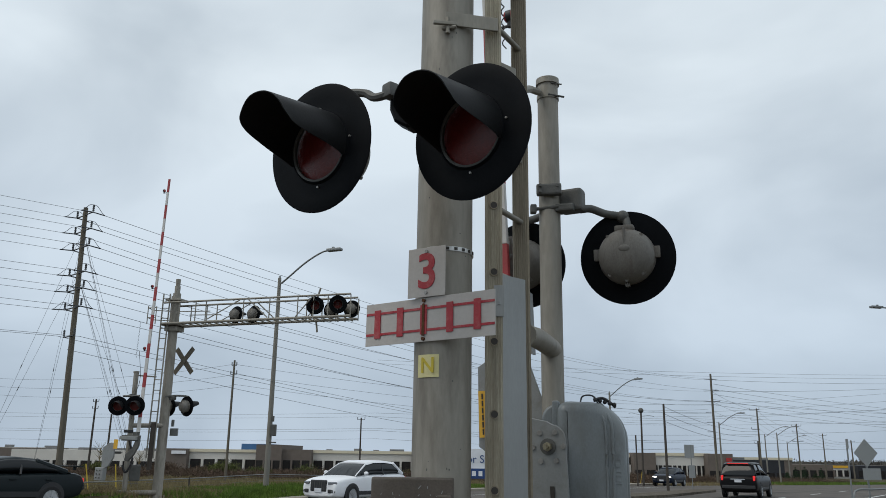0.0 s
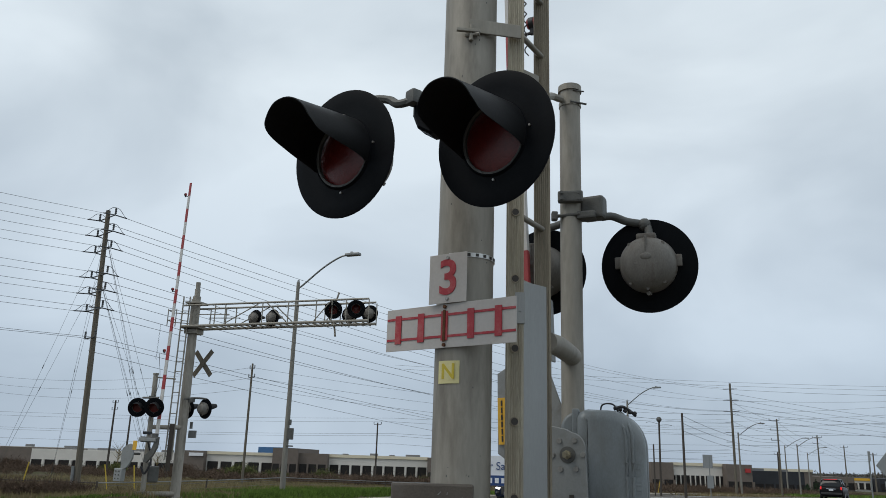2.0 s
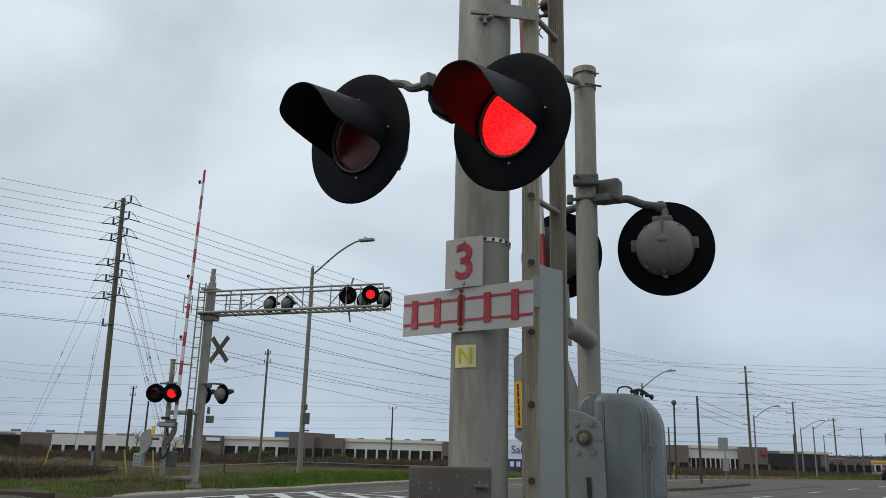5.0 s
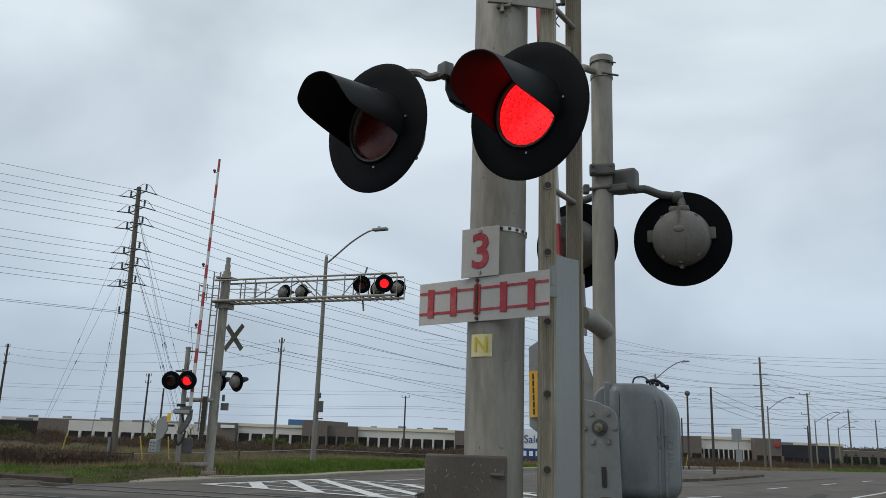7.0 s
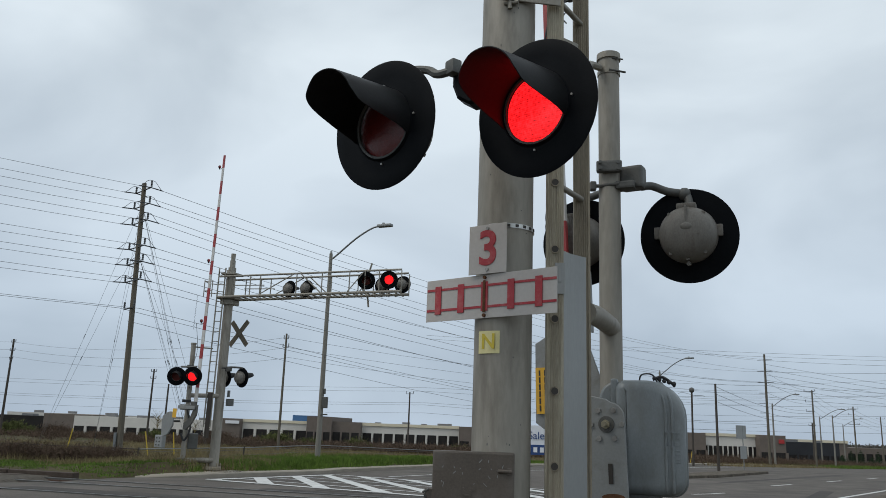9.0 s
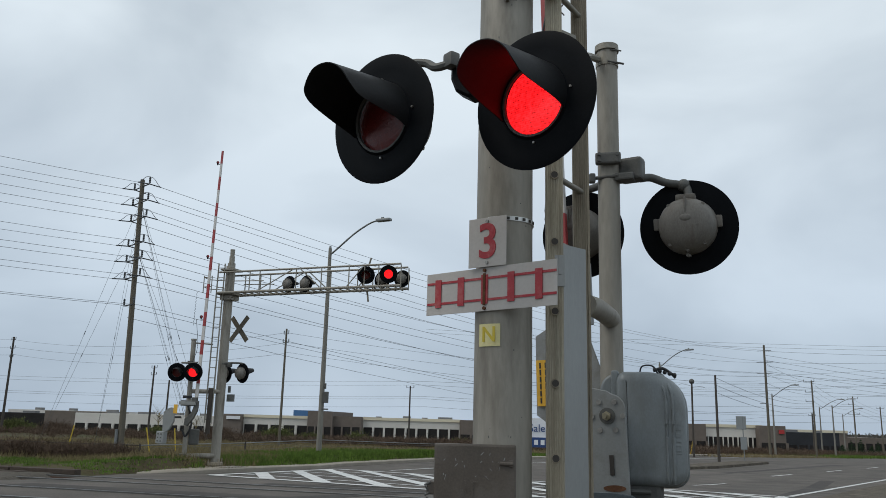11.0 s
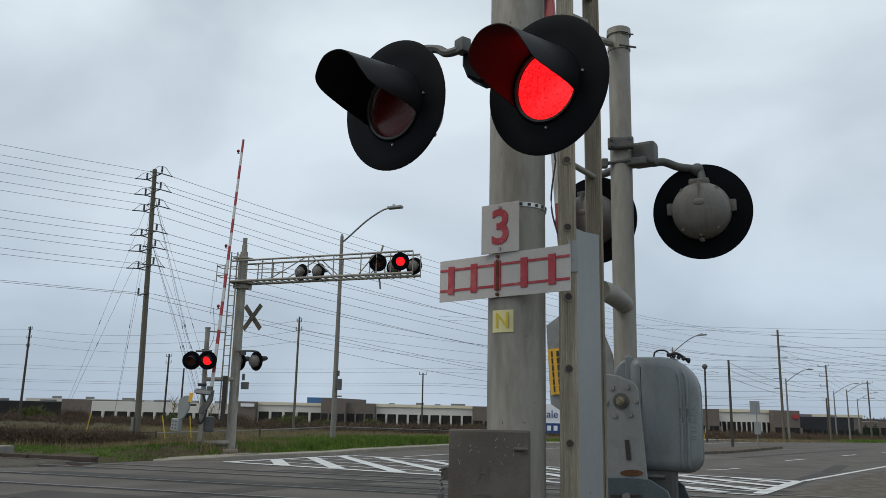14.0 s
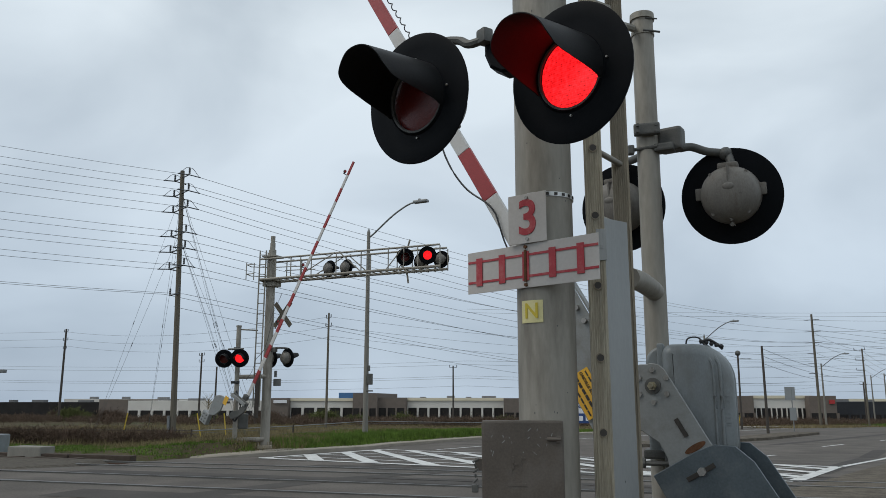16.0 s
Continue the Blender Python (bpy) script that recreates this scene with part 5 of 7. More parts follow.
# ---- poles and wires ----
def wire(a, b, sag, r=0.010, n=18):
    a, b = Vector(a), Vector(b)
    bm = bmesh.new()
    pts = [a.lerp(b, k / n) - Vector((0, 0, 4 * sag * (k / n) * (1 - k / n))) for k in range(n + 1)]
    tube(bm, pts, r, 5)
    return tagged(part("power_line", bm, M_WIRE), "thin dark overhead power line", "power line", "overhead power lines")


def utility_pole(x, y, z0, z1, r, arms, label, material=None, line_dir=(0.58, 0.81), group="utility poles", insul=True, lean=0.0):
    """arms: (height, metres out on one side, on the other)."""
    u = thing("utility_pole", label, "utility pole", group)
    bm = bmesh.new()
    rod(bm, (x - lean, y, z0 - 0.4), (x, y, z1), r, r * 0.68, 14)
    part("pole", bm, material or M_WOOD, u, smooth=True)
    ad = Vector((line_dir[1], -line_dir[0]))
    tips = []
    for z, o1, o2 in arms:
        bm = bmesh.new()
        a = (x - ad.x * o1, y - ad.y * o1, z)
        b = (x + ad.x * o2, y + ad.y * o2, z)
        rod(bm, a, b, max(0.026, r * 0.2), seg=6)
        part("crossarm", bm, M_INSUL, u, "dark crossarm")
        for p, o in ((a, o1), (b, o2)):
            if o > 0.2:
                if insul:
                    bm = bmesh.new()
                    for k in range(3):
                        rod(bm, (p[0], p[1], z + 0.04 + 0.08 * k), (p[0], p[1], z + 0.11 + 0.08 * k), 0.045, 0.03, 8)
                    part("insulator", bm, M_INSUL, u, "stacked dark insulator")
                tips.append(Vector((p[0], p[1], z)))
    return u, tips


LD = Vector((45.4, 51)).normalized()
arms_l = [(9.87, 0.66, 0.66), (9.24, 0.66, 0.66), (8.59, 0.66, 0.66), (7.61, 0.66, 0.66), (6.99, 0.66, 0.66), (6.32, 0.66, 0.66), (5.27, 0.42, 0.42)]
up, tips_l = utility_pole(-13.35, 28.4, -0.5, 10.16, 0.118, arms_l, "tall grey wooden power pole with many short crossarms", line_dir=LD, lean=-0.30)
for z, o1, o2 in arms_l[:6]:
    for s in (-1, 1):
        base = Vector((-13.35, 28.4, z))
        ac = Vector((LD.y, -LD.x, 0)) * 0.66 * s
        for e in (-1, 1):
            bm = bmesh.new()
            d = Vector((LD.x, LD.y, 0)) * e
            tube(bm, smooth_pts([base + ac + Vector((0, 0, 0.28)), base + ac + d * 0.15 + Vector((0, 0, 0.24)), base + ac + d * 0.32 + Vector((0, 0, 0.06)), base + ac + d * 0.42 + Vector((0, 0, -0.03))]), 0.010, 5)
            rod(bm, base + ac * 0.95, base + ac + d * 0.46 + Vector((0, 0, -0.04)), 0.022, seg=6)
            part("jumper", bm, M_INSUL, up, "strain insulator with a jumper loop")
bm = bmesh.new()
tube(bm, smooth_pts([(-13.20, 28.30, -0.6), (-13.21, 28.29, 0.3), (-13.23, 28.29, 0.75)]), 0.055, 10)
part("base_sleeve", bm, M_STEELG, up, "pale grey metal cable guard")
for a in ((-17.8, 31.0), (-16.6, 33.5), (-11.8, 33), (-11.0, 32.5), (-11.5, 32), (-12.3, 33.6)):
    for z in (9.3, 7.6):
        bm = bmesh.new()
        p0, p1 = Vector((-13.35, 28.45, z)), Vector((a[0], a[1], -0.5))
        tube(bm, [p0, p1], 0.005, 5)
        q = p0.lerp(p1, 0.62 if z > 10 else 0.5)
        rod(bm, q, q + (p1 - p0).normalized() * 0.18, 0.013, seg=6)
        part("guy_wire", bm, M_WIRE, up)
arms_r = [(9.45, 0.75, 0.75), (8.25, 0.85, 0.85), (7.1, 0.85, 0.85), (6.0, 0.75, 0.0), (4.95, 0.75, 0.0), (3.95, 0.75, 0.0)]
upr, tips_r = utility_pole(29.5, 85.0, -1.6, 10.05, 0.15, arms_r, "tall wooden power pole with three double crossarms", line_dir=LD, insul=False)
for i, p in enumerate(tips_l[:12]):
    q = tips_r[min(i, len(tips_r) - 1)] if i < 6 else Vector((29.0 + 0.4 * (i % 2), 85.0, 7.2 - 0.45 * (i - 6)))
    wire(p + Vector((LD.x * 0.44, LD.y * 0.44, -0.04)), q, 1.2 + 0.15 * (i % 3), 0.009)
    wire(p - Vector((LD.x * 0.44, LD.y * 0.44, 0.04)), p + Vector((-35, -28.4, 3.9)), 1.1, 0.007)
for s in (-1, 1):
    wire(Vector((-13.35 + 0.4 * s, 28.4, 5.28)), Vector((29.5 + 0.5 * s, 85, 3.2)), 1.4, 0.008)
    wire(Vector((-13.35 + 0.4 * s, 28.4, 5.28)), Vector((-48, 0, 8.6)), 1.0, 0.007)
wire((-13.35, 28.4, 4.8), (29.5, 85, 2.6), 1.6, 0.008)
# further poles
utility_pole(-49.5, 80, -1.4, 8.8, 0.14, [(8.5, 0.5, 0.5), (7.6, 0.6, 0.6), (6.7, 0.4, 0.4)], "distant dark wooden power pole", M_DWOOD, (0.6, 0.8))
utility_pole(-34.1, 80, -1.4, 6.15, 0.12, [(5.9, 0.5, 0.5), (5.2, 0.5, 0.5)], "distant dark wooden power pole", M_DWOOD, (0.6, 0.8))
utility_pole(-32.4, 80, -1.4, 4.7, 0.12, [], "distant thin dark pole", M_DWOOD)
utility_pole(-15.42, 60, -1.2, 8.0, 0.105, [(7.6, 0.28, 0.28), (6.95, 0.34, 0.34)], "thin grey wooden power pole", M_WOOD, (0.6, 0.8))
utility_pole(-8.45, 90, -1.4, 5.1, 0.11, [(4.9, 0.55, 0.55)], "distant wooden power pole", M_DWOOD, (0.6, 0.8))
utility_pole(15.7, 55, -1.2, 4.87, 0.10, [], "dark plain wooden pole", M_DWOOD)
utility_pole(38.2, 95, -1.7, 7.05, 0.12, [(6.9, 0.9, 0.3), (5.7, 0.8, 0.2), (4.6, 0.8, 0.2)], "wooden power pole with small arms", M_WOOD, (0.7, 0.7))
utility_pole(63.0, 140, -2.2, 7.2, 0.15, [(6.8, 0.8, 0.8), (5.8, 0.8, 0.2), (4.2, 0.9, 0.9)], "distant wooden power pole", M_WOOD, (0.7, 0.7))
utility_pole(86.7, 180, -2.8, 6.8, 0.16, [(6.4, 0.8, 0.8)], "distant wooden power pole", M_WOOD, (0.7, 0.7))
utility_pole(111, 215, -3.4, 6.2, 0.22, [(5.8, 0.9, 0.9)], "distant wooden power pole", M_WOOD, (0.7, 0.7))
utility_pole(56, 140, -2.4, 4.2, 0.16, [(3.8, 0.6, 0.6)], "distant wooden power pole", M_DWOOD, (0.7, 0.7))
far_row = [(-150, 70, 9.8), (-49.5, 80, 8.5), (-15.4, 60, 7.7), (29.5, 85, 6.8), (95, 60, 13.5)]
for k in range(3):
    for a, b in zip(far_row, far_row[1:]):
        wire((a[0], a[1], a[2] - 0.75 * k), (b[0], b[1], b[2] - 0.8 * k), 0.9, 0.010)
for zl, zm, zr in ((9.4, 6.7, 13.6), (8.9, 6.2, 11.0), (7.1, 4.6, 9.8), (6.8, 4.3, 7.2), (5.4, 3.2, 6.4)):
    wire((-150, 124, zl), (-8.45, 112, zm), 1.6, 0.014)
    wire((-8.45, 112, zm), (120, 130, zr), 2.2, 0.016)
for k, (za, zb) in enumerate(((9.4, 12.2), (8.2, 15.0), (7.1, 9.4), (5.6, 10.8))):
    wire((29.5, 85, za), (98, 70, zb), 1.6 + 0.4 * k, 0.013)
for k in range(4):
    wire((29.5, 85, 8.2 - 1.05 * k), (38.2, 95, 6.8 - 0.7 * k), 0.3, 0.012)
    wire((38.2, 95, 6.8 - 0.7 * k), (63, 140, 6.7 - 0.7 * k), 0.8, 0.013)
    wire((63, 140, 6.7 - 0.7 * k), (111, 215, 5.8 - 0.5 * k), 1.0, 0.016)
for k in range(5):
    wire((29.5, 85, 9.0 - 0.55 * k), (110, 140, 8.6 - 0.75 * k), 1.0, 0.014)
for k in range(2):
    wire((-8.45, 112, 13.6 + 0.5 * k), (120, 130, 15.4 + 0.6 * k), 1.2, 0.016)
for k in range(3):
    wire((15.7, 55, 4.7 - 0.5 * k), (38.2, 95, 4.4 - 0.5 * k), 0.6, 0.014)


def street_lamp(x, y, z0, z1, hx, hy, hz, r=0.1, label="grey concrete street lamp with a curved steel arm", extras=False, material=None):
    s = thing("street_lamp", label, "street lamp", "street lamps")
    bm = bmesh.new()
    rod(bm, (x, y, z0 - 0.4), (x, y, z1), r, r * 0.6, 14)
    part("pole", bm, material or M_CONC, s, smooth=True)
    bm = bmesh.new()
    rod(bm, (x, y, z1), (x, y, z1 + 0.12), r * 0.5, r * 0.35, 10)
    part("cap", bm, M_STEELG, s)
    d = Vector((hx - x, hy - y, 0))
    bm = bmesh.new()
    h = hz - z1
    tube(bm, smooth_pts([(x, y, z1 - 0.3), Vector((x, y, z1 - 0.1)) + d * 0.12, Vector((x, y, z1 + 0.55 * h)) + d * 0.5, Vector((x, y, z1 + 0.93 * h)) + d * 0.82, (hx, hy, hz)]), r * 0.33, 8)
    part("arm", bm, M_STEELG, s, smooth=True)
    bm = bmesh.new()
    M = Matrix.Translation((hx, hy, hz)) @ Matrix.Rotation(math.atan2(d.y, d.x), 4, "Z")
    sc = r / 0.11
    box(bm, (0.18 * sc, 0, 0.0), (0.62 * sc, 0.24 * sc, 0.11 * sc), 0, 0.03 * sc, M)
    box(bm, (0.12 * sc, 0, 0.08 * sc), (0.09 * sc, 0.09 * sc, 0.08 * sc), 0, 0.01 * sc, M)
    part("lamp_head", bm, M_STEELG, s, "flat cobra lamp head")
    if extras:
        bm = bmesh.new()
        box(bm, (x + 0.20, y - 0.1, 2.25), (0.24, 0.2, 0.5), 0, 0.02)
        box(bm, (x + 0.16, y - 0.1, 2.75), (0.08, 0.1, 0.25), 0, 0.01)
        box(bm, (x + 0.2, y - 0.1, 1.72), (0.3, 0.04, 0.06), 0, 0.01)
        part("control_box", bm, M_CAST, s, "dark control box on the pole")
    return s


street_lamp(-7.43, 36.0, -0.5, 9.2, -4.98, 35.0, 10.35, 0.13, extras=True)
street_lamp(13.07, 60, -1.1, 5.95, 14.7, 58.2, 6.85, 0.11)
street_lamp(31.8, 90, -1.5, 5.1, 33.5, 88, 6.1, 0.12)
street_lamp(53.2, 130, -2.0, 4.95, 55.7, 128, 6.2, 0.13)
street_lamp(45, 106, -1.8, 4.5, 46.8, 104.5, 5.4, 0.12)
street_lamp(72, 165, -2.5, 4.6, 74.5, 163, 5.8, 0.14)
street_lamp(27.2, 41.0, -0.9, 8.4, 23.1, 40.2, 9.05, 0.12)
# dark signal-like pole with round head
u = thing("camera_pole", "thin dark pole with a round head and side loops", "pole")
bm = bmesh.new()
rod(bm, (16.6, 65, -1.4), (16.67, 65, 4.9), 0.09, 0.07, 10)
part("pole", bm, M_DWOOD, u)
bm = bmesh.new()
ball(bm, (16.67, 65, 4.95), 0.22, 1, 1, 1, 12)
part("head", bm, M_CAST, u, smooth=True)
bm = bmesh.new()
tube(bm, smooth_pts([(16.6, 65, 4.6), (15.9, 65, 4.75), (15.6, 65, 4.65)]), 0.014, 5)
tube(bm, smooth_pts([(16.7, 65, 4.5), (17.3, 65, 4.55), (17.7, 65, 4.5)]), 0.018, 5)
part("side_loop", bm, M_CAST, u)
bm = bmesh.new()
rod(bm, (16.2, 65.2, -1.4), (16.2, 65.2, 3.0), 0.06, seg=8)
part("short_post", bm, M_DWOOD, u)


def road_sign(x, y, z0, plates, label, r=0.035):
    s = thing("road_sign", label, "road sign", "road signs")
    bm = bmesh.new()
    ztop = max(z + h / 2 for z, w, h, a, o in plates) if plates else z0 + 2.0
    rod(bm, (x, y, z0 - 0.2), (x, y, ztop), r, seg=8)
    part("post", bm, M_STEELG, s)
    for z, w, h, a, o in plates:
        bm = bmesh.new()
        box(bm, (0, 0, 0), (w, 0.02, h), 0, 0.003)
        part("plate", bm, M_SHIELD, s, "plain grey back of a sign plate", pose(x + o, y - 0.045, z, 0, a, 12))


road_sign(18.95, 60, -1.1, [(1.75, 0.78, 0.95, 0, -0.12), (0.3, 0.5, 0.9, 0, 0.0)], "sign plates on a post seen from behind")
road_sign(16.0, 30, -0.6, [(1.58, 0.72, 0.72, 45, 0), (0.82, 0.75, 0.42, 0, 0.15)], "diamond road sign on a steel post seen from behind")
road_sign(17.9, 35, -0.6, [(2.0, 0.12, 0.4, 0, 0)], "thin grey metal post")
# bent metal hoop rail by the shoulder
bm = bmesh.new()
tube(bm, smooth_pts([(15.0, 29.2, -0.7), (15.0, 29.2, 0.05), (15.2, 29.3, 0.28), (15.8, 29.5, 0.30), (17.2, 30.2, 0.28), (17.4, 30.3, 0.05), (17.4, 30.3, -0.7)]), 0.035, 8)
tagged(part("hoop_rail", bm, M_STEELG, smooth=True), "bent grey metal hoop rail on the shoulder", "hoop rail")
# yellow marker posts leaning in the field and beyond the road
RIGHT_POSTS = ((17.3, 69.0, 0.3), (34.6, 100.0, 0.05))
for x, y, l in ((-20.4, 38.5, 0.25), (-15.75, 37.5, -0.32), (-14.9, 38.5, -0.2), *RIGHT_POSTS):
    bm = bmesh.new()
    z = terrain(x, y)
    rod(bm, (x, y, z - 0.2), (x + l, y, z + 1.3), 0.03, seg=8)
    tagged(part("marker_post", bm, M_YPOST), "slim leaning yellow marker post in the field", "marker post", "marker posts")
# concrete block and steel cabinet by the tracks
bm = bmesh.new()
box(bm, (-12.75, 19.5, -0.02), (1.05, 0.5, 0.36), -12, 0.03)
tagged(part("concrete_block", bm, M_CONC), "stained concrete block beside the tracks", "concrete block")
bm = bmesh.new()
box(bm, (-14.55, 20.0, 0.12), (1.2, 0.8, 0.62), -12, 0.03)
tagged(part("steel_cabinet", bm, M_MECH), "grey steel trackside cabinet", "cabinet")
lp = thing("trackside_lamp", "grey post with a flat box lamp head", "lamp post")
bm = bmesh.new()
rod(bm, (-16.75, 23.0, -0.3), (-16.75, 23.0, 2.25), 0.07, seg=8)
part("post", bm, M_STEELG, lp)
bm = bmesh.new()
box(bm, (-16.5, 23.0, 2.2), (0.7, 0.2, 0.1), 0, 0.02)
part("head", bm, M_STEELG, lp)
# property sale banner behind the mast, its words half hidden
bn = thing("sale_banner", "white roadside banner with navy lower band", "banner", m=pose(2.15, 33.5, 1.15, 0, 0, 6))
bm = bmesh.new()
box(bm, (0, 0, 0.0), (2.5, 0.05, 0.80), 0, 0.004)
part("panel", bm, M_BANNER, bn)
bm = bmesh.new()
box(bm, (0, -0.03, -0.58), (2.5, 0.05, 0.40), 0, 0.004)
part("band", bm, M_NAVY, bn)
lettering("writing", "For Sale", 0.44, M_NAVY, bn, pose(-0.35, -0.05, -0.02, 90, 0, 0), 0.004)
for k in range(9):
    bm = bmesh.new()
    box(bm, (-1.1 + 0.27 * k, -0.062, -0.58), (0.16, 0.006, 0.20))
    part("writing_bar", bm, M_BANNER, bn)
for x in (-1.1, 1.1):
    bm = bmesh.new()
    box(bm, (x, 0.06, -1.0), (0.09, 0.09, 2.0))
    part("post", bm, M_DWOOD, bn)


# ---- buildings in the distance ----
def warehouse(name, label, x0, x1, y, z0, z1, wall, fascia=None, doors=0, door_h=3.4, depth=40, units=0, lintel=True):
    b = thing(name, label, "building", "distant warehouses")
    bm = bmesh.new()
    box(bm, ((x0 + x1) / 2, y + depth / 2, (z0 + z1) / 2 - 0.5), (x1 - x0, depth, z1 - z0 + 1.0))
    part("wall", bm, wall, b)
    if fascia:
        bm = bmesh.new()
        box(bm, ((x0 + x1) / 2, y - 0.15, z1 - 0.25), (x1 - x0 + 0.4, 0.5, 0.9))
        part("fascia", bm, fascia, b, "pale fascia band")
    n = doors
    for k in range(n):
        w = (x1 - x0) / n
        xc = x0 + w * (k + 0.5)
        # no recess is modelled: its shade is painted as this dark box
        bm = bmesh.new()
        box(bm, (xc, y - 0.05, z0 + door_h / 2), (w * 0.80, 0.4, door_h))
        part("loading_door", bm, M_BDARK, b, "loading door with a recess's shade put into its dark colour")
        bm = bmesh.new()
        box(bm, (xc + w * 0.5, y - 0.5, z0 + door_h / 2), (w * 0.17, 0.6, door_h))
        part("pier", bm, wall, b)
    for k in range(units):
        rk = random.Random(k * 7 + int(x1))
        xc = x0 + (x1 - x0) * (k + 0.5) / units + rk.uniform(-2, 2)
        bm = bmesh.new()
        hh = rk.uniform(0.5, 1.0)
        box(bm, (xc, y + rk.uniform(5, 20), z1 + hh / 2), (rk.uniform(1.5, 5), 3, hh))
        part("roof_unit", bm, M_ROOFG, b)
    return b


BY, B0, B1 = 260, -5.4, 1.65
warehouse("warehouse", "long low dark-roofed warehouse far off", -200, -146, BY + 8, B0, 0.3, M_BDARK, None, 0, units=4)
warehouse("warehouse", "white far storage building", -196, -150, BY + 60, B0, 1.5, M_BWHITE, None, 0, units=3)
warehouse("warehouse", "brown brick block of a warehouse", -146.5, -136, BY, B0, 1.3, M_BBROWN, None, 0)
warehouse("warehouse", "long white warehouse with dark loading doors", -136, -87, BY, B0, 0.9, M_BWHITE, None, 11, 3.0, units=4)
warehouse("warehouse", "brown brick block with a white sign", -87, -79, BY - 3, B0, 1.75, M_BBROWN, None, 0)
warehouse("warehouse", "cream warehouse with shaded loading docks", -79, -57, BY, B0, 1.5, M_BWHITE, M_BCREAM, 5, 4.0)
warehouse("warehouse", "blue metal-clad roof hall", -65.5, -56, BY + 12, B0, 3.6, M_BBLUE, None, 0)
warehouse("warehouse", "tall brown brick entrance block", -56.5, -48.5, BY - 6, B0, 3.3, M_BBROWN, None, 3, 3.9)
warehouse("warehouse", "lower brown brick block", -48.5, -39.5, BY - 4, B0, 1.9, M_BBROWN, None, 3, 4.0)
warehouse("warehouse", "long cream warehouse with many dark loading docks", -39.5, -7.8, BY, B0, 1.6, M_BWHITE, M_BCREAM, 9, 4.0, units=4)
warehouse("warehouse", "brown brick block of a warehouse", -7.8, -0.5, BY - 4, B0, 1.7, M_BBROWN, None, 2, 2.6)
warehouse("warehouse", "long cream warehouse with many dark loading docks", -0.5, 62, BY, B0, 1.6, M_BWHITE, M_BCREAM, 18, 4.0, units=5)
warehouse("warehouse", "brown brick corner block", 62.5, 69.5, BY - 4, B0, 2.4, M_BBROWN, None, 2, 2.6)
warehouse("warehouse", "cream warehouse with white piers", 69.5, 88, BY, B0, 2.3, M_BWHITE, M_BCREAM, 12, 4.0)
warehouse("warehouse", "brown brick corner block with a red panel", 86, 94, BY - 4, B0, 2.4, M_BBROWN, None, 2, 2.6)
warehouse("warehouse", "low charcoal commercial building", 94, 114, BY + 5, B0, 0.6, M_BLACKB, None, 6, 2.0, units=3)
warehouse("warehouse", "tan flat-roofed commercial building", 108, 132, BY + 40, B0, 1.3, M_BBROWN, M_BCREAM, 0)
warehouse("shop", "low brown flat-roofed shop building", 136, 152, BY + 50, B0, -0.9, M_BBROWN, None, 5, 2.4)
warehouse("shop", "low cream shop with a yellow fascia", 153, 163, BY + 60, B0, -1.4, M_BWHITE, M_SIGNY, 4, 2.4)
warehouse("shop", "low charcoal shop building", 164, 178, BY + 55, B0, -1.1, M_BLACKB, None, 4, 2.4)
warehouse("shop", "low brown flat-roofed shop building", 180, 200, BY + 64, B0, -1.3, M_BBROWN, M_BCREAM, 6, 2.4)
bm = bmesh.new()
box(bm, (92.6, BY - 4.3, 0.6), (1.6, 0.4, 1.2))
tagged(part("red_panel", bm, M_FRED), "red wall panel on a brown block", "wall panel")
bm = bmesh.new()
box(bm, (-81.5, BY - 3.4, 0.6), (4.5, 0.3, 1.0))
tagged(part("wall_sign", bm, M_BANNER), "small white sign on a brown wall", "sign")


# ---- planting: stuff made of many small blades and twigs ----
def tufts(name, label, spots, n, hgt, wid, spread, material, seed, lean=0.35, category="plants"):
    """spots: (x, y, z, scale). Every spot gets n thin upright triangles."""
    rg = np.random.RandomState(seed)
    S = np.array(spots)
    N = len(S) * n
    base = np.repeat(S, n, axis=0)
    sc = base[:, 3]
    a = rg.uniform(0, 2 * np.pi, N)
    rad = np.sqrt(rg.uniform(0, 1, N)) * spread
    bx = base[:, 0] + rad * np.cos(a) * sc
    by = base[:, 1] + rad * np.sin(a) * sc
    h = hgt * sc * rg.uniform(0.45, 1.1, N)
    b = rg.uniform(0, 2 * np.pi, N)
    w = wid * rg.uniform(0.6, 1.3, N)
    lx, ly = rg.normal(0, lean, N) * h, rg.normal(0, lean, N) * h
    V = np.empty((N, 3, 3))
    V[:, 0] = np.stack([bx - w * np.cos(b), by - w * np.sin(b), base[:, 2]], 1)
    V[:, 1] = np.stack([bx + w * np.cos(b), by + w * np.sin(b), base[:, 2]], 1)
    V[:, 2] = np.stack([bx + lx, by + ly, base[:, 2] + h], 1)
    me = bpy.data.meshes.new(name)
    me.from_pydata(V.reshape(-1, 3).tolist(), [], np.arange(3 * N).reshape(-1, 3).tolist())
    me.materials.append(material)
    return tagged(part(name, me, None), label, category, kind="stuff")


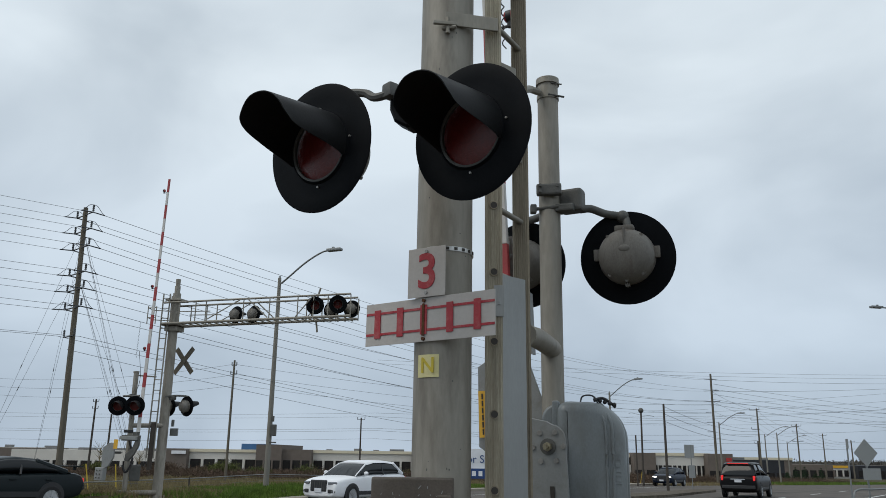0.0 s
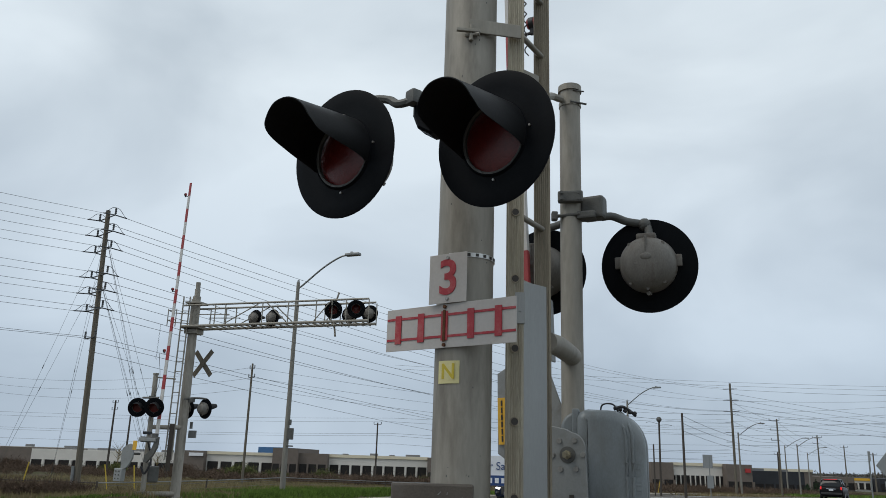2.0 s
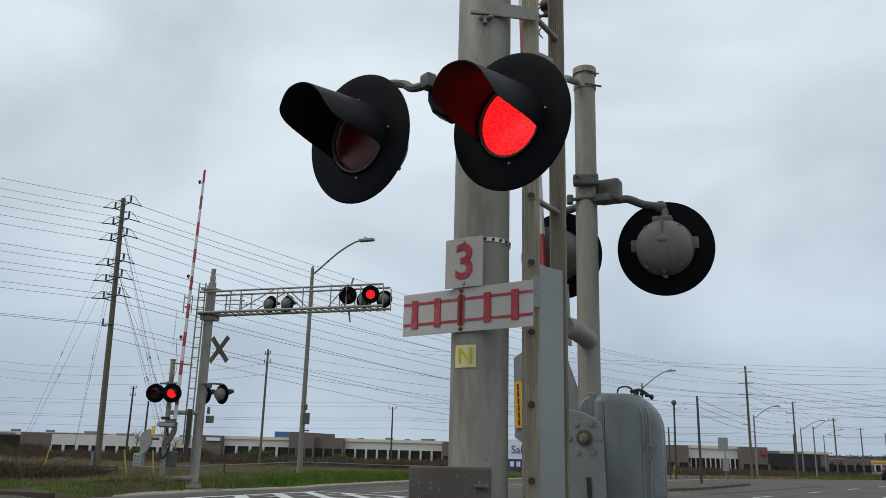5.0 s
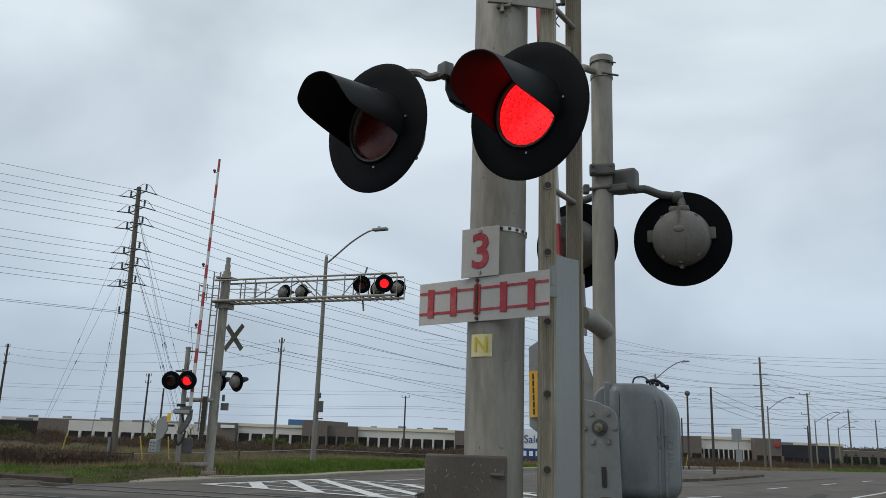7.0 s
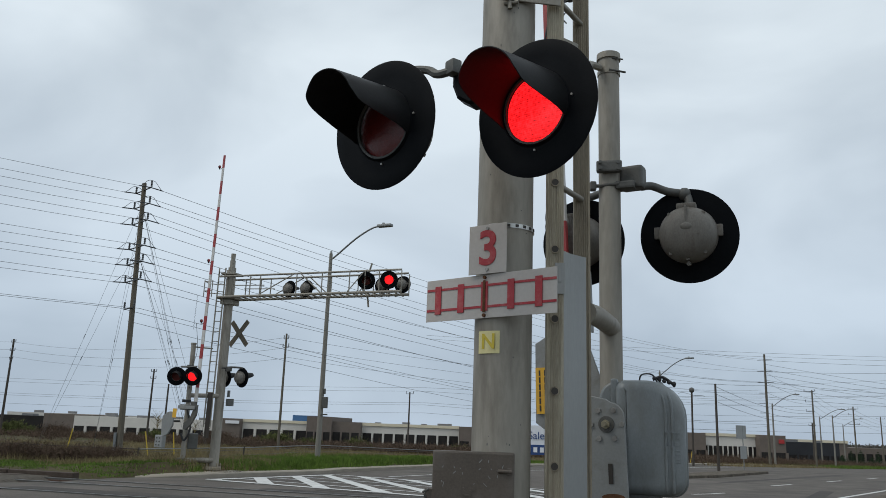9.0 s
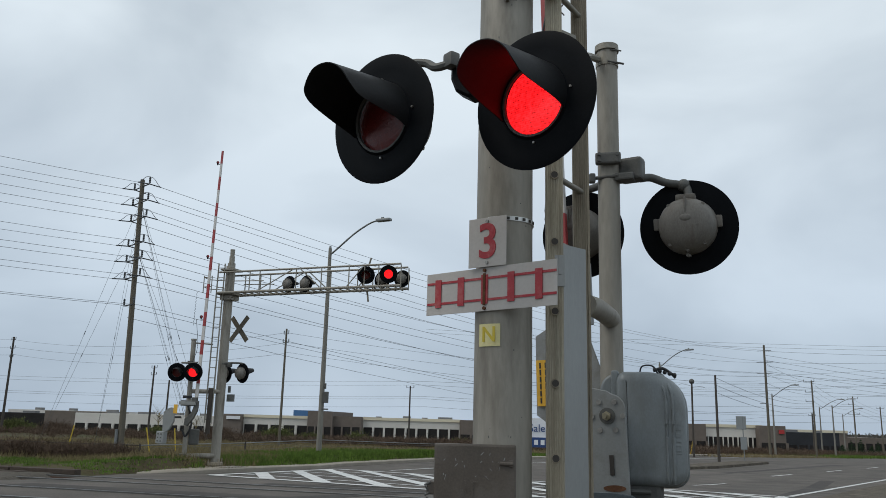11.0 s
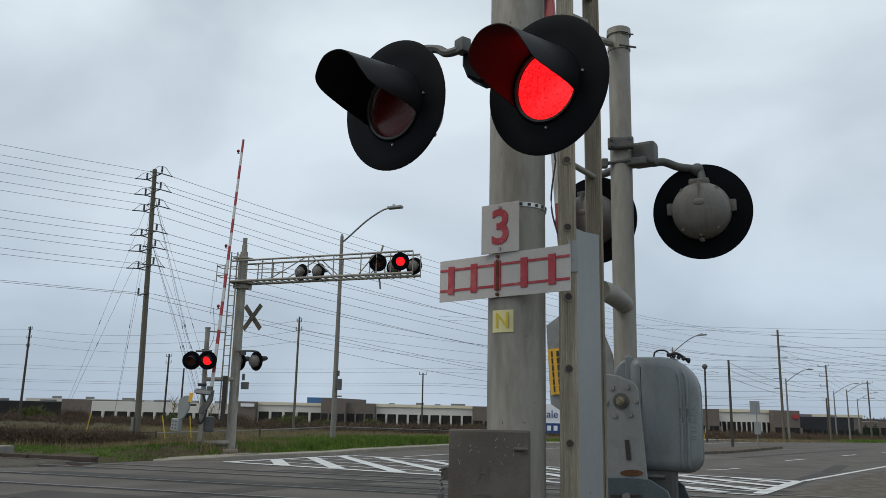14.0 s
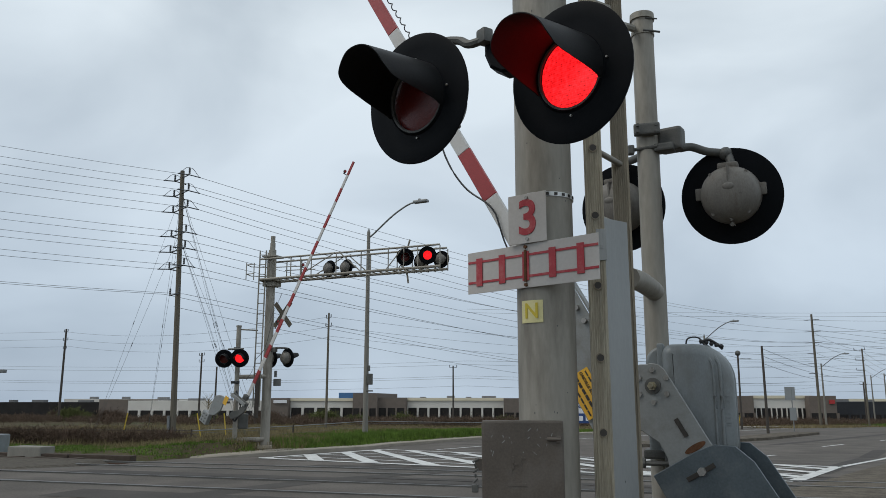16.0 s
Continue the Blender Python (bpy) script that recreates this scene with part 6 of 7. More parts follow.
def twigs(name, label, spots, n, rad, hgt, material, seed, w=0.02, category="bush", kind="stuff"):
    """Loose crowns of crossing twigs, tangled in every direction."""
    rg = np.random.RandomState(seed)
    S = np.array(spots)
    N = len(S) * n
    base = np.repeat(S, n, axis=0)
    sc = base[:, 3]
    c = rg.normal(0, 0.5, (N, 3)) * np.stack([sc * rad, sc * rad, sc * hgt * 0.5], 1)
    c[:, 2] = np.abs(c[:, 2] + sc * hgt * 0.42)
    d = rg.normal(0, 1, (N, 3))
    d[:, 2] = np.abs(d[:, 2]) + 0.3
    d /= np.linalg.norm(d, axis=1)[:, None]
    L = (0.30 * sc * rg.uniform(0.5, 1.6, N) * hgt)[:, None]
    s = np.cross(d, rg.normal(0, 1, (N, 3)))
    s /= np.linalg.norm(s, axis=1)[:, None]
    P = base[:, :3] + c
    V = np.empty((N, 3, 3))
    V[:, 0], V[:, 1], V[:, 2] = P - s * w, P + s * w, P + d * L
    me = bpy.data.meshes.new(name)
    me.from_pydata(V.reshape(-1, 3).tolist(), [], np.arange(3 * N).reshape(-1, 3).tolist())
    me.materials.append(material)
    return tagged(part(name, me, None), label, category, kind=kind)


rg = random.Random(11)
bank_spots = []
while len(bank_spots) < 4600:
    y = rg.uniform(21.8, 62)
    x = along(LEFT_EDGE, y) - 0.5 - abs(rg.gauss(0, 2.2))
    if math.hypot(x - F1.x, y - F1.y) < 0.9:
        continue
    f = 0.75 + 0.5 * noise.noise((x * 0.5, y * 0.5, 3))
    if x < -8.3 and y < 30:
        if rg.random() > 0.3:
            continue
        f *= 0.55
    bank_spots.append((x, y, ground_z(x, y) - 0.02, max(0.3, f)))
tufts("grass", "lush fresh green grass on the roadside bank", bank_spots, 22, 0.24, 0.012, 0.26, M_GRASS, 1, category="grass")
edge_spots = []
while len(edge_spots) < 3200:
    x = rg.uniform(-26, -8.3)
    s = rg.uniform(16.35, 21.8)
    y = (s - 0.2009 * x) / 0.9796
    if s > 17.6 and x < along(LEFT_EDGE, y) - 0.35:
        edge_spots.append((x, y, ground_z(x, y) - 0.02, rg.uniform(0.4, 1.0) * (0.55 + 0.45 * (s > 17.2))))
tufts("grass", "short green grass strip beside the tracks", edge_spots, 12, 0.10, 0.012, 0.3, M_GRASS, 2, category="grass")
dry = []
while len(dry) < 6500:
    y = rg.uniform(24, 75)
    x = along(LEFT_EDGE, y) - rg.uniform(3.0, 45)
    dry.append((x, y, ground_z(x, y) - 0.03, rg.uniform(0.5, 1.2) * (0.6 + 0.6 * abs(noise.noise((x * 0.15, y * 0.15, 7))))))
tufts("dry_grass", "dry straw-coloured field grass", dry, 14, 0.42, 0.012, 0.5, M_DRYGR, 3, category="dry grass")
straw = []
while len(straw) < 1500:
    x, y = rg.uniform(-24, -7.6), rg.uniform(22.2, 30)
    if x < -12.4 and y < 27.6:
        continue
    straw.append((x, y, ground_z(x, y) - 0.03, rg.uniform(0.4, 0.9)))
tufts("dry_grass", "dry straw grass round the masts", straw, 14, 0.34, 0.010, 0.4, M_DRYGR, 33, category="dry grass")
fence_veg = []
for k in range(260):
    x = rg.uniform(-30, -10.8)
    y = 27.3 + rg.uniform(-0.35, 0.35) + 0.05 * (x + 18)
    dens = 1.05 if x < -12.4 else 0.5
    fence_veg.append((x, y, ground_z(x, y), rg.uniform(0.7, 1.05) * dens))
twigs("vine_tangle", "brown leafless vines tangled over a low fence", fence_veg, 240, 0.6, 0.56, M_SCRUB, 4, 0.010)
scr = []
while len(scr) < 2100:
    y = rg.uniform(66, 135)
    x = along(LEFT_EDGE, min(y, 150)) - rg.uniform(6, 115)
    if noise.noise((x * 0.05, y * 0.05, 1)) > -0.15:
        scr.append((x, y, terrain(x, y), rg.uniform(0.35, 0.8)))
twigs("scrub", "low leafless brown scrub across the field", scr, 170, 1.1, 1.0, M_SCRUB, 5, 0.022)
scr = []
while len(scr) < 700:
    y = rg.uniform(68, 150)
    x = along(RIGHT_EDGE, y) - 24 + rg.uniform(-30, 0)
    scr.append((x, y, terrain(x, y), rg.uniform(0.45, 1.1)))
twigs("scrub", "low dry brown weeds beyond the road", scr, 150, 1.1, 0.95, M_SCRUB, 6, 0.022)
bushes = [(-46, 84, 1.9), (-40, 95, 1.5), (-36.5, 88, 1.6), (-27, 95, 1.4), (-20.5, 78, 1.9), (-17.5, 80, 1.5), (-62, 100, 1.8), (-54, 92, 1.4), (-33, 100, 1.3), (-5.5, 70, 0.9), (-11, 74, 0.8), (-50.5, 84, 2.3), (-30, 90, 1.8), (-24, 92, 1.7), (-3, 96, 1.3), (6, 100, 1.2), (-14, 90, 1.7)]
for i, (x, y, s) in enumerate(bushes):
    twigs("bush", "budding olive-brown rounded bush in the field", [(x + rg.uniform(-0.8, 0.8), y + rg.uniform(-0.6, 0.6), terrain(x, y), s * rg.uniform(0.4, 0.68)) for k in range(6)], 620, 0.85, 1.05, M_BUSH if i % 3 else M_SCRUB, 20 + i, 0.03, kind="")
for i, (x, y, h) in enumerate(((-45.5, 110, 4.6), (-43, 118, 3.5))):
    t = thing("bare_tree", "small leafless pale tree in the field", "tree")
    bm = bmesh.new()
    z = terrain(x, y)
    rod(bm, (x, y, z), (x, y, z + h * 0.6), 0.09, 0.03, 6)
    rt = random.Random(i)
    for k in range(26):
        zz = z + h * rt.uniform(0.25, 0.7)
        a = rt.uniform(0, 6.28)
        rod(bm, (x, y, zz), (x + 0.22 * h * math.cos(a), y + 0.22 * h * math.sin(a), zz + h * rt.uniform(0.15, 0.32)), 0.03, 0.006, 4)
    part("trunk", bm, M_DRYGR, t)
for i, (x, y, h) in enumerate(((73.2, 165, 3.2), (74.8, 166, 2.7), (76.0, 167, 3.4), (71.0, 164, 2.2), (86.5, 182, 3.4), (79.5, 170, 2.2))):
    t = thing("conifer", "dark young conifer beside the far road", "tree", "conifers")
    z = terrain(x, y)
    bm = bmesh.new()
    rod(bm, (x, y, z), (x, y, z + h), 0.1, 0.02, 6)
    part("trunk", bm, M_DWOOD, t)
    sp = [(x, y, z + h * k / 9, 1.0 - k / 10) for k in range(9)]
    cr = twigs("crown", "", sp, 110, 1.1, 0.7, M_PINE, 60 + i, 0.06, "", "")
    cr.parent = t
    for key in ("category", "kind", "label"):
        if key in cr:
            del cr[key]
far_wood = []
rw = random.Random(8)
for k in range(900):
    x = rw.uniform(150, 560)
    y = 560 + rw.uniform(0, 120)
    hill = 4.0 * math.exp(-((x - 330) / 130) ** 2) + 1.0
    far_wood.append((x, y, terrain(x, y) + rw.uniform(0, hill), rw.uniform(0.7, 1.3)))
twigs("far_woods", "distant grey-brown leafless woods on the horizon", far_wood, 150, 7.0, 3.6, M_FARTREE, 9, 0.5, "woods")
verge = []
while len(verge) < 2000:
    y = rg.uniform(70, 190)
    x = along(RIGHT_EDGE, y) - 21.5 - rg.uniform(0, 14)
    verge.append((x, y, terrain(x, y), rg.uniform(0.7, 1.2)))
tufts("dry_grass", "short brown verge grass beyond the far carriageway", [v for v in verge if v[1] < 96], 26, 0.30, 0.03, 1.3, M_DRYGR, 13, category="dry grass")
tufts("grass", "green verge grass beyond the far carriageway", [v for v in verge if v[1] >= 96], 30, 0.42, 0.03, 1.3, M_GRASS, 12, category="grass")
# low fence with a pale top rail
fn = thing("field_fence", "low wire fence with a pale top rail in the field", "fence")
fpts = [(-27.5, 27.0), (-22, 27.2), (-16, 27.4), (-12.4, 28.5), (-10.2, 34), (-8.6, 42), (-4.2, 52), (2, 61)]
for a, b in zip(fpts, fpts[1:]):
    za, zb = ground_z(*a), ground_z(*b)
    bm = bmesh.new()
    rod(bm, (a[0], a[1], za + 0.50), (b[0], b[1], zb + 0.50), 0.018, seg=6)
    part("rail", bm, M_STEELG if a[1] > 28 else M_DWOOD, fn)
    bm = bmesh.new()
    rod(bm, (a[0], a[1], za - 0.1), (a[0], a[1], za + 0.56), 0.035, seg=6)
    part("post", bm, M_DWOOD, fn)
    bm = bmesh.new()
    for h in (0.2, 0.4):
        rod(bm, (a[0], a[1], za + h), (b[0], b[1], zb + h), 0.006, seg=4)
    part("strand", bm, M_WIRE, fn)


# ---- vehicles ----
def rounded_off(ob):
    """Softens a lofted shell."""
    sub = ob.modifiers.new("rounding", "SUBSURF")
    sub.levels = sub.render_levels = 2
    return ob


def held(rings):
    """Adds a ring close to each end, so that rounding keeps the length."""
    def mix(a, b, t):
        return [tuple(p + (q - p) * t for p, q in zip(u, v)) for u, v in zip(a, b)]
    return [rings[0], mix(rings[0], rings[1], 0.12), *rings[1:-1], mix(rings[-1], rings[-2], 0.12), rings[-1]]


def loft(bm, rings):
    R = [[bm.verts.new(p) for p in r] for r in rings]
    for A, B in zip(R, R[1:]):
        for k in range(len(A) - 1):
            bm.faces.new((A[k], A[k + 1], B[k + 1], B[k]))
        bm.faces.new((A[-1], A[0], B[0], B[-1]))
    bm.faces.new(R[0][::-1])
    bm.faces.new(R[-1])
    return R


def car(name, label, paint_m, L, W, body, cabin, wheel_r, wheels, head_on=False, tail_on=False, rim=True, group="cars"):
    """Nose at local -x. body: (x, underside, top, width factor). cabin: (x, roof height, width factor)."""
    c = thing(name, label, "car", group)
    hw = W / 2
    bm = bmesh.new()
    rings = []
    for x, z0, z1, f in body:
        w = hw * f
        half = [(w * 0.80, z0), (w * 0.96, z0 + 0.08), (w, z0 + 0.28), (w * 0.995, z0 + 0.5 * (z1 - z0) + 0.1), (w * 0.97, z1 - 0.10), (w * 0.90, z1 - 0.02), (w * 0.6, z1 + 0.012), (0.0, z1 + 0.02)]
        rings.append([(x, y, z) for y, z in half] + [(x, -y, z) for y, z in half[-2::-1]])
    loft(bm, held(rings))
    rounded_off(part("body", bm, paint_m, c, smooth=True))
    # glasshouse
    bxs, bzs = [b[0] for b in body], [b[2] for b in body]
    bm = bmesh.new()
    rings = []
    for x, zr, f in cabin:
        zb = float(np.interp(x, bxs, bzs)) - 0.03
        zr = max(zr, zb + 0.01)
        t = min(1, (zr - zb) / 0.55)
        wb, wr = hw * 0.93 * f, hw * (0.93 - 0.20 * t) * f
        half = [(wb, zb), (wr + (wb - wr) * 0.35, zb + (zr - zb) * 0.6), (wr, zr - 0.05 * t), (wr * 0.85, zr - 0.012 * t), (0, zr)]
        rings.append([(x, y, z) for y, z in half] + [(x, -y, z) for y, z in half[-2::-1]])
    loft(bm, held(rings))
    rounded_off(part("glasshouse", bm, M_GLASS, c, "dark tinted windows", smooth=True))
    # painted roof skin
    bm = bmesh.new()
    rr = []
    mid = [q for q in cabin if q[1] > max(k[1] for k in cabin) - 0.14]
    for x, zr, f in mid:
        wr = hw * 0.73 * f
        rr.append([(x, y, z) for y, z in ((wr * 1.06, zr - 0.085), (wr * 0.99, zr - 0.03), (wr * 0.85, zr + 0.004), (0, zr + 0.014), (-wr * 0.85, zr + 0.004), (-wr * 0.99, zr - 0.03), (-wr * 1.06, zr - 0.085))])
    loft(bm, rr)
    part("roof", bm, paint_m, c, smooth=True)
    # pillars
    top0, top1 = mid[0], mid[-1]
    lo0, lo1 = cabin[0], cabin[-1]
    for s in (-1, 1):
        zb0, zb1 = float(np.interp(lo0[0], bxs, bzs)), float(np.interp(lo1[0], bxs, bzs))
        for a, b, r in (((lo0[0] + 0.02, hw * 0.87 * lo0[2] * s, zb0 - 0.02), (top0[0], hw * 0.715 * top0[2] * s, top0[1] - 0.05), 0.035),
                        ((lo1[0] - 0.16, hw * 0.86 * lo1[2] * s, zb1), (top1[0] - 0.05, hw * 0.72 * top1[2] * s, top1[1] - 0.06), 0.085)):
            bm = bmesh.new()
            rod(bm, a, b, r, seg=8)
            part("pillar", bm, paint_m, c, smooth=True)
        xm = 0.5 * (top0[0] + top1[0])
        zb = float(np.interp(xm, bxs, bzs))
        bm = bmesh.new()
        rod(bm, (xm, hw * 0.93 * s, zb - 0.02), (xm + 0.06, hw * 0.76 * s, top0[1] - 0.06), 0.03, seg=6)
        part("pillar", bm, M_TRIM, c)
        bm = bmesh.new()
        ball(bm, (lo0[0] + 0.42, hw * 1.08 * s, zb0 + 0.10), 0.1, 0.7, 1.1, 0.75, 10)
        part("mirror", bm, paint_m, c, smooth=True)
        bm = bmesh.new()
        for xx in (xm - 0.2, xm + 0.75):
            box(bm, (xx, hw * 0.99 * s, zb - 0.14), (0.18, 0.03, 0.03), 0, 0.008)
        part("door_handle", bm, paint_m, c)
        bm = bmesh.new()
        box(bm, (0.5 * (wheels[0] + wheels[1]), hw * 0.985 * s, body[0][1] + 0.10), (wheels[1] - wheels[0] - 2 * wheel_r, 0.04, 0.14), 0, 0.01)
        part("sill", bm, M_TRIM, c)
    # wheels
    for x in wheels:
        for s in (-1, 1):
            # the body has no cut-out: this dark disc paints the opening's shade
            bm = bmesh.new()
            bmesh.ops.create_cone(bm, cap_ends=True, segments=28, radius1=wheel_r + 0.055, radius2=wheel_r + 0.055, depth=0.10, matrix=Matrix.Translation((x, s * (hw * 1.0 - 0.046), wheel_r + 0.03)) @ Matrix.Rotation(radians(90), 4, "X"))
            part("wheel_arch", bm, M_TRIM, c, "dark disc for the shade of the wheel opening")
            wh = part("wheel", cached("wheel_tyre_%.2f" % wheel_r, lambda b: lathe(b, [(wheel_r * 0.66, -0.115), (wheel_r * 0.9, -0.118), (wheel_r, -0.09), (wheel_r, 0.09), (wheel_r * 0.9, 0.118), (wheel_r * 0.66, 0.115), (wheel_r * 0.66, -0.115)], 28), M_TYRE), None, c, "black rubber tyre")

            def b_rim(b):
                lathe(b, [(wheel_r * 0.70, 0.110), (wheel_r * 0.64, 0.112), (wheel_r * 0.60, 0.098), (wheel_r * 0.2, 0.096)], 28)
                lathe(b, [(wheel_r * 0.70, -0.110), (wheel_r * 0.64, -0.112), (wheel_r * 0.60, -0.098), (wheel_r * 0.2, -0.096)], 28)
                for k in range(5):
                    for sg in (-1, 1):
                        M = Matrix.Rotation(radians(72 * k), 4, "Y")
                        box(b, (wheel_r * 0.33, sg * 0.100, 0), (wheel_r * 0.6, 0.024, 0.045), 0, 0, M)
            part("rim", cached("wheel_rim_%.2f" % wheel_r, b_rim, M_RIM), None, wh, "spoked silver rim")
            base = Matrix.Translation((x, s * (hw - 0.090), wheel_r))
            wh.matrix_local = base
            MOVING_WHEELS.setdefault(c.name, []).append((wh, base, wheel_r))
    # nose and tail
    x0, xl = body[0][0], body[-1][0]
    zh = body[1][2]
    bm = bmesh.new()
    box(bm, (x0 + 0.01, 0, zh - 0.20), (0.07, W * 0.42, 0.42), 0, 0.05)
    gr = part("grille", bm, M_TRIM, c, "dark slatted grille")
    for k in range(6):
        bm = bmesh.new()
        box(bm, (x0 - 0.025, (k - 2.5) * W * 0.062, zh - 0.20), (0.012, 0.012, 0.30))
        part("slat", bm, M_CAST, gr)
    bm = bmesh.new()
    box(bm, (x0 - 0.03, 0, zh - 0.36), (0.02, 0.34, 0.14), 0, 0.004)
    part("number_plate", bm, M_NUMPL, c)
    bm = bmesh.new()
    box(bm, (x0 + 0.05, 0, body[0][1] + 0.06), (0.08, W * 0.60, 0.10), 0, 0.02)
    part("lower_bumper", bm, M_TRIM, c)
    for s in (-1, 1):
        bm = bmesh.new()
        box(bm, (x0 + 0.105, s * W * 0.325, zh - 0.105), (0.22, W * 0.19, 0.11), -26 * s, 0.04)
        part("headlight", bm, M_HLAMP if head_on else M_HOFF, c, "clear headlamp")
        bm = bmesh.new()
        box(bm, (x0 + 0.045, s * W * 0.335, body[0][1] + 0.17), (0.12, W * 0.17, 0.13), -16 * s, 0.03)
        fog = part("fog_recess", bm, M_TRIM, c, "dark lower air intake")
        bm = bmesh.new()
        rod(bm, (x0 + 0.01, s * W * 0.36, body[0][1] + 0.17), (x0 - 0.025, s * W * 0.36, body[0][1] + 0.17), 0.045, seg=12)
        part("fog_lamp", bm, M_HOFF, fog)
        bm = bmesh.new()
        tall = L > 5
        box(bm, (xl - 0.07, s * hw * (0.82 if tall else 0.72), body[-2][2] - (0.16 if tall else 0.16)), (0.16, W * (0.055 if tall else 0.11), 0.26 if tall else 0.15), 0, 0.03)
        part("taillight", bm, M_TLAMP if tail_on else M_SRED, c, "red tail lamp")
    bm = bmesh.new()
    box(bm, (xl + 0.005, 0, body[-2][2] - 0.30), (0.03, 0.36, 0.16), 0, 0.004)
    part("number_plate", bm, M_NUMPL, c)
    bm = bmesh.new()
    box(bm, (xl - 0.02, 0, body[-1][1] + 0.16), (0.10, W * 0.86, 0.18), 0, 0.03)
    part("rear_bumper", bm, M_TRIM, c)
    return c


MOVING_WHEELS = {}
SUV = [(-2.31, 0.34, 0.74, 0.80), (-2.24, 0.24, 0.90, 0.90), (-1.9, 0.22, 0.99, 0.97), (-1.1, 0.22, 1.07, 1.0), (-0.3, 0.22, 1.10, 1.0), (1.2, 0.22, 1.13, 1.0), (1.9, 0.26, 1.15, 0.98), (2.2, 0.32, 1.12, 0.93), (2.31, 0.42, 0.9, 0.86)]
SUV_CAB = [(-1.15, 1.06, 0.98), (-0.75, 1.33, 0.99), (-0.35, 1.56, 0.99), (0.1, 1.645, 1.0), (0.8, 1.655, 1.0), (1.5, 1.60, 0.98), (1.85, 1.46, 0.97), (2.16, 1.13, 0.95)]
HATCH = [(-2.1, 0.32, 0.66, 0.82), (-2.03, 0.22, 0.80, 0.92), (-1.7, 0.20, 0.88, 0.98), (-1.0, 0.20, 0.96, 1.0), (0, 0.20, 0.98, 1.0), (1.3, 0.20, 1.0, 1.0), (1.85, 0.26, 1.0, 0.97), (2.04, 0.32, 0.96, 0.93), (2.1, 0.42, 0.8, 0.88)]
HATCH_CAB = [(-1.05, 0.96, 0.98), (-0.6, 1.22, 0.99), (-0.25, 1.40, 1.0), (0.15, 1.475, 1.0), (0.9, 1.47, 1.0), (1.45, 1.40, 0.98), (1.75, 1.25, 0.97), (1.98, 0.99, 0.96)]
BIGSUV = [(-2.57, 0.4, 0.95, 0.86), (-2.5, 0.28, 1.1, 0.94), (-2.0, 0.26, 1.16, 0.99), (-1.1, 0.26, 1.2, 1.0), (0, 0.26, 1.2, 1.0), (2.0, 0.26, 1.22, 1.0), (2.45, 0.34, 1.2, 0.97), (2.57, 0.42, 1.0, 0.93)]
BIGSUV_CAB = [(-1.2, 1.19, 0.99), (-0.6, 1.72, 1.0), (-0.2, 1.86, 1.0), (0.8, 1.88, 1.0), (2.0, 1.86, 1.0), (2.25, 1.78, 0.99), (2.46, 1.2, 0.98)]
SEDAN = [(-2.3, 0.32, 0.62, 0.82), (-2.22, 0.22, 0.76, 0.92), (-1.8, 0.20, 0.85, 0.98), (-0.9, 0.20, 0.94, 1.0), (0.6, 0.20, 0.98, 1.0), (1.5, 0.20, 1.02, 0.99), (2.1, 0.26, 1.03, 0.95), (2.28, 0.34, 0.98, 0.9), (2.32, 0.46, 0.8, 0.86)]
SEDAN_CAB = [(-1.0, 0.94, 0.98), (-0.4, 1.22, 0.99), (0.0, 1.39, 1.0), (0.45, 1.45, 1.0), (1.0, 1.41, 0.99), (1.5, 1.24, 0.97), (1.95, 1.03, 0.93)]
SEDAN, SEDAN_CAB = [(x, a, b * 0.94, f) for x, a, b, f in SEDAN], [(x, b * 0.91, f) for x, b, f in SEDAN_CAB]
white_suv = car("car", "white compact SUV with dark grille driving on the road", M_CARW, 4.63, 1.90, SUV, SUV_CAB, 0.36, (-1.42, 1.39))
blue_car = car("car", "dark blue hatchback with lit headlamps on the road", M_CARB, 4.2, 1.76, HATCH, HATCH_CAB, 0.31, (-1.28, 1.25), head_on=True)
black_suv = car("car", "large black SUV with lit tail lamps driving away", M_CARK, 5.14, 2.01, BIGSUV, BIGSUV_CAB, 0.39, (-1.55, 1.5), tail_on=True)
grey_car = car("car", "dark grey sedan with a small boot spoiler on the road", M_CARD, 4.6, 1.80, SEDAN, SEDAN_CAB, 0.32, (-1.4, 1.35), tail_on=True)


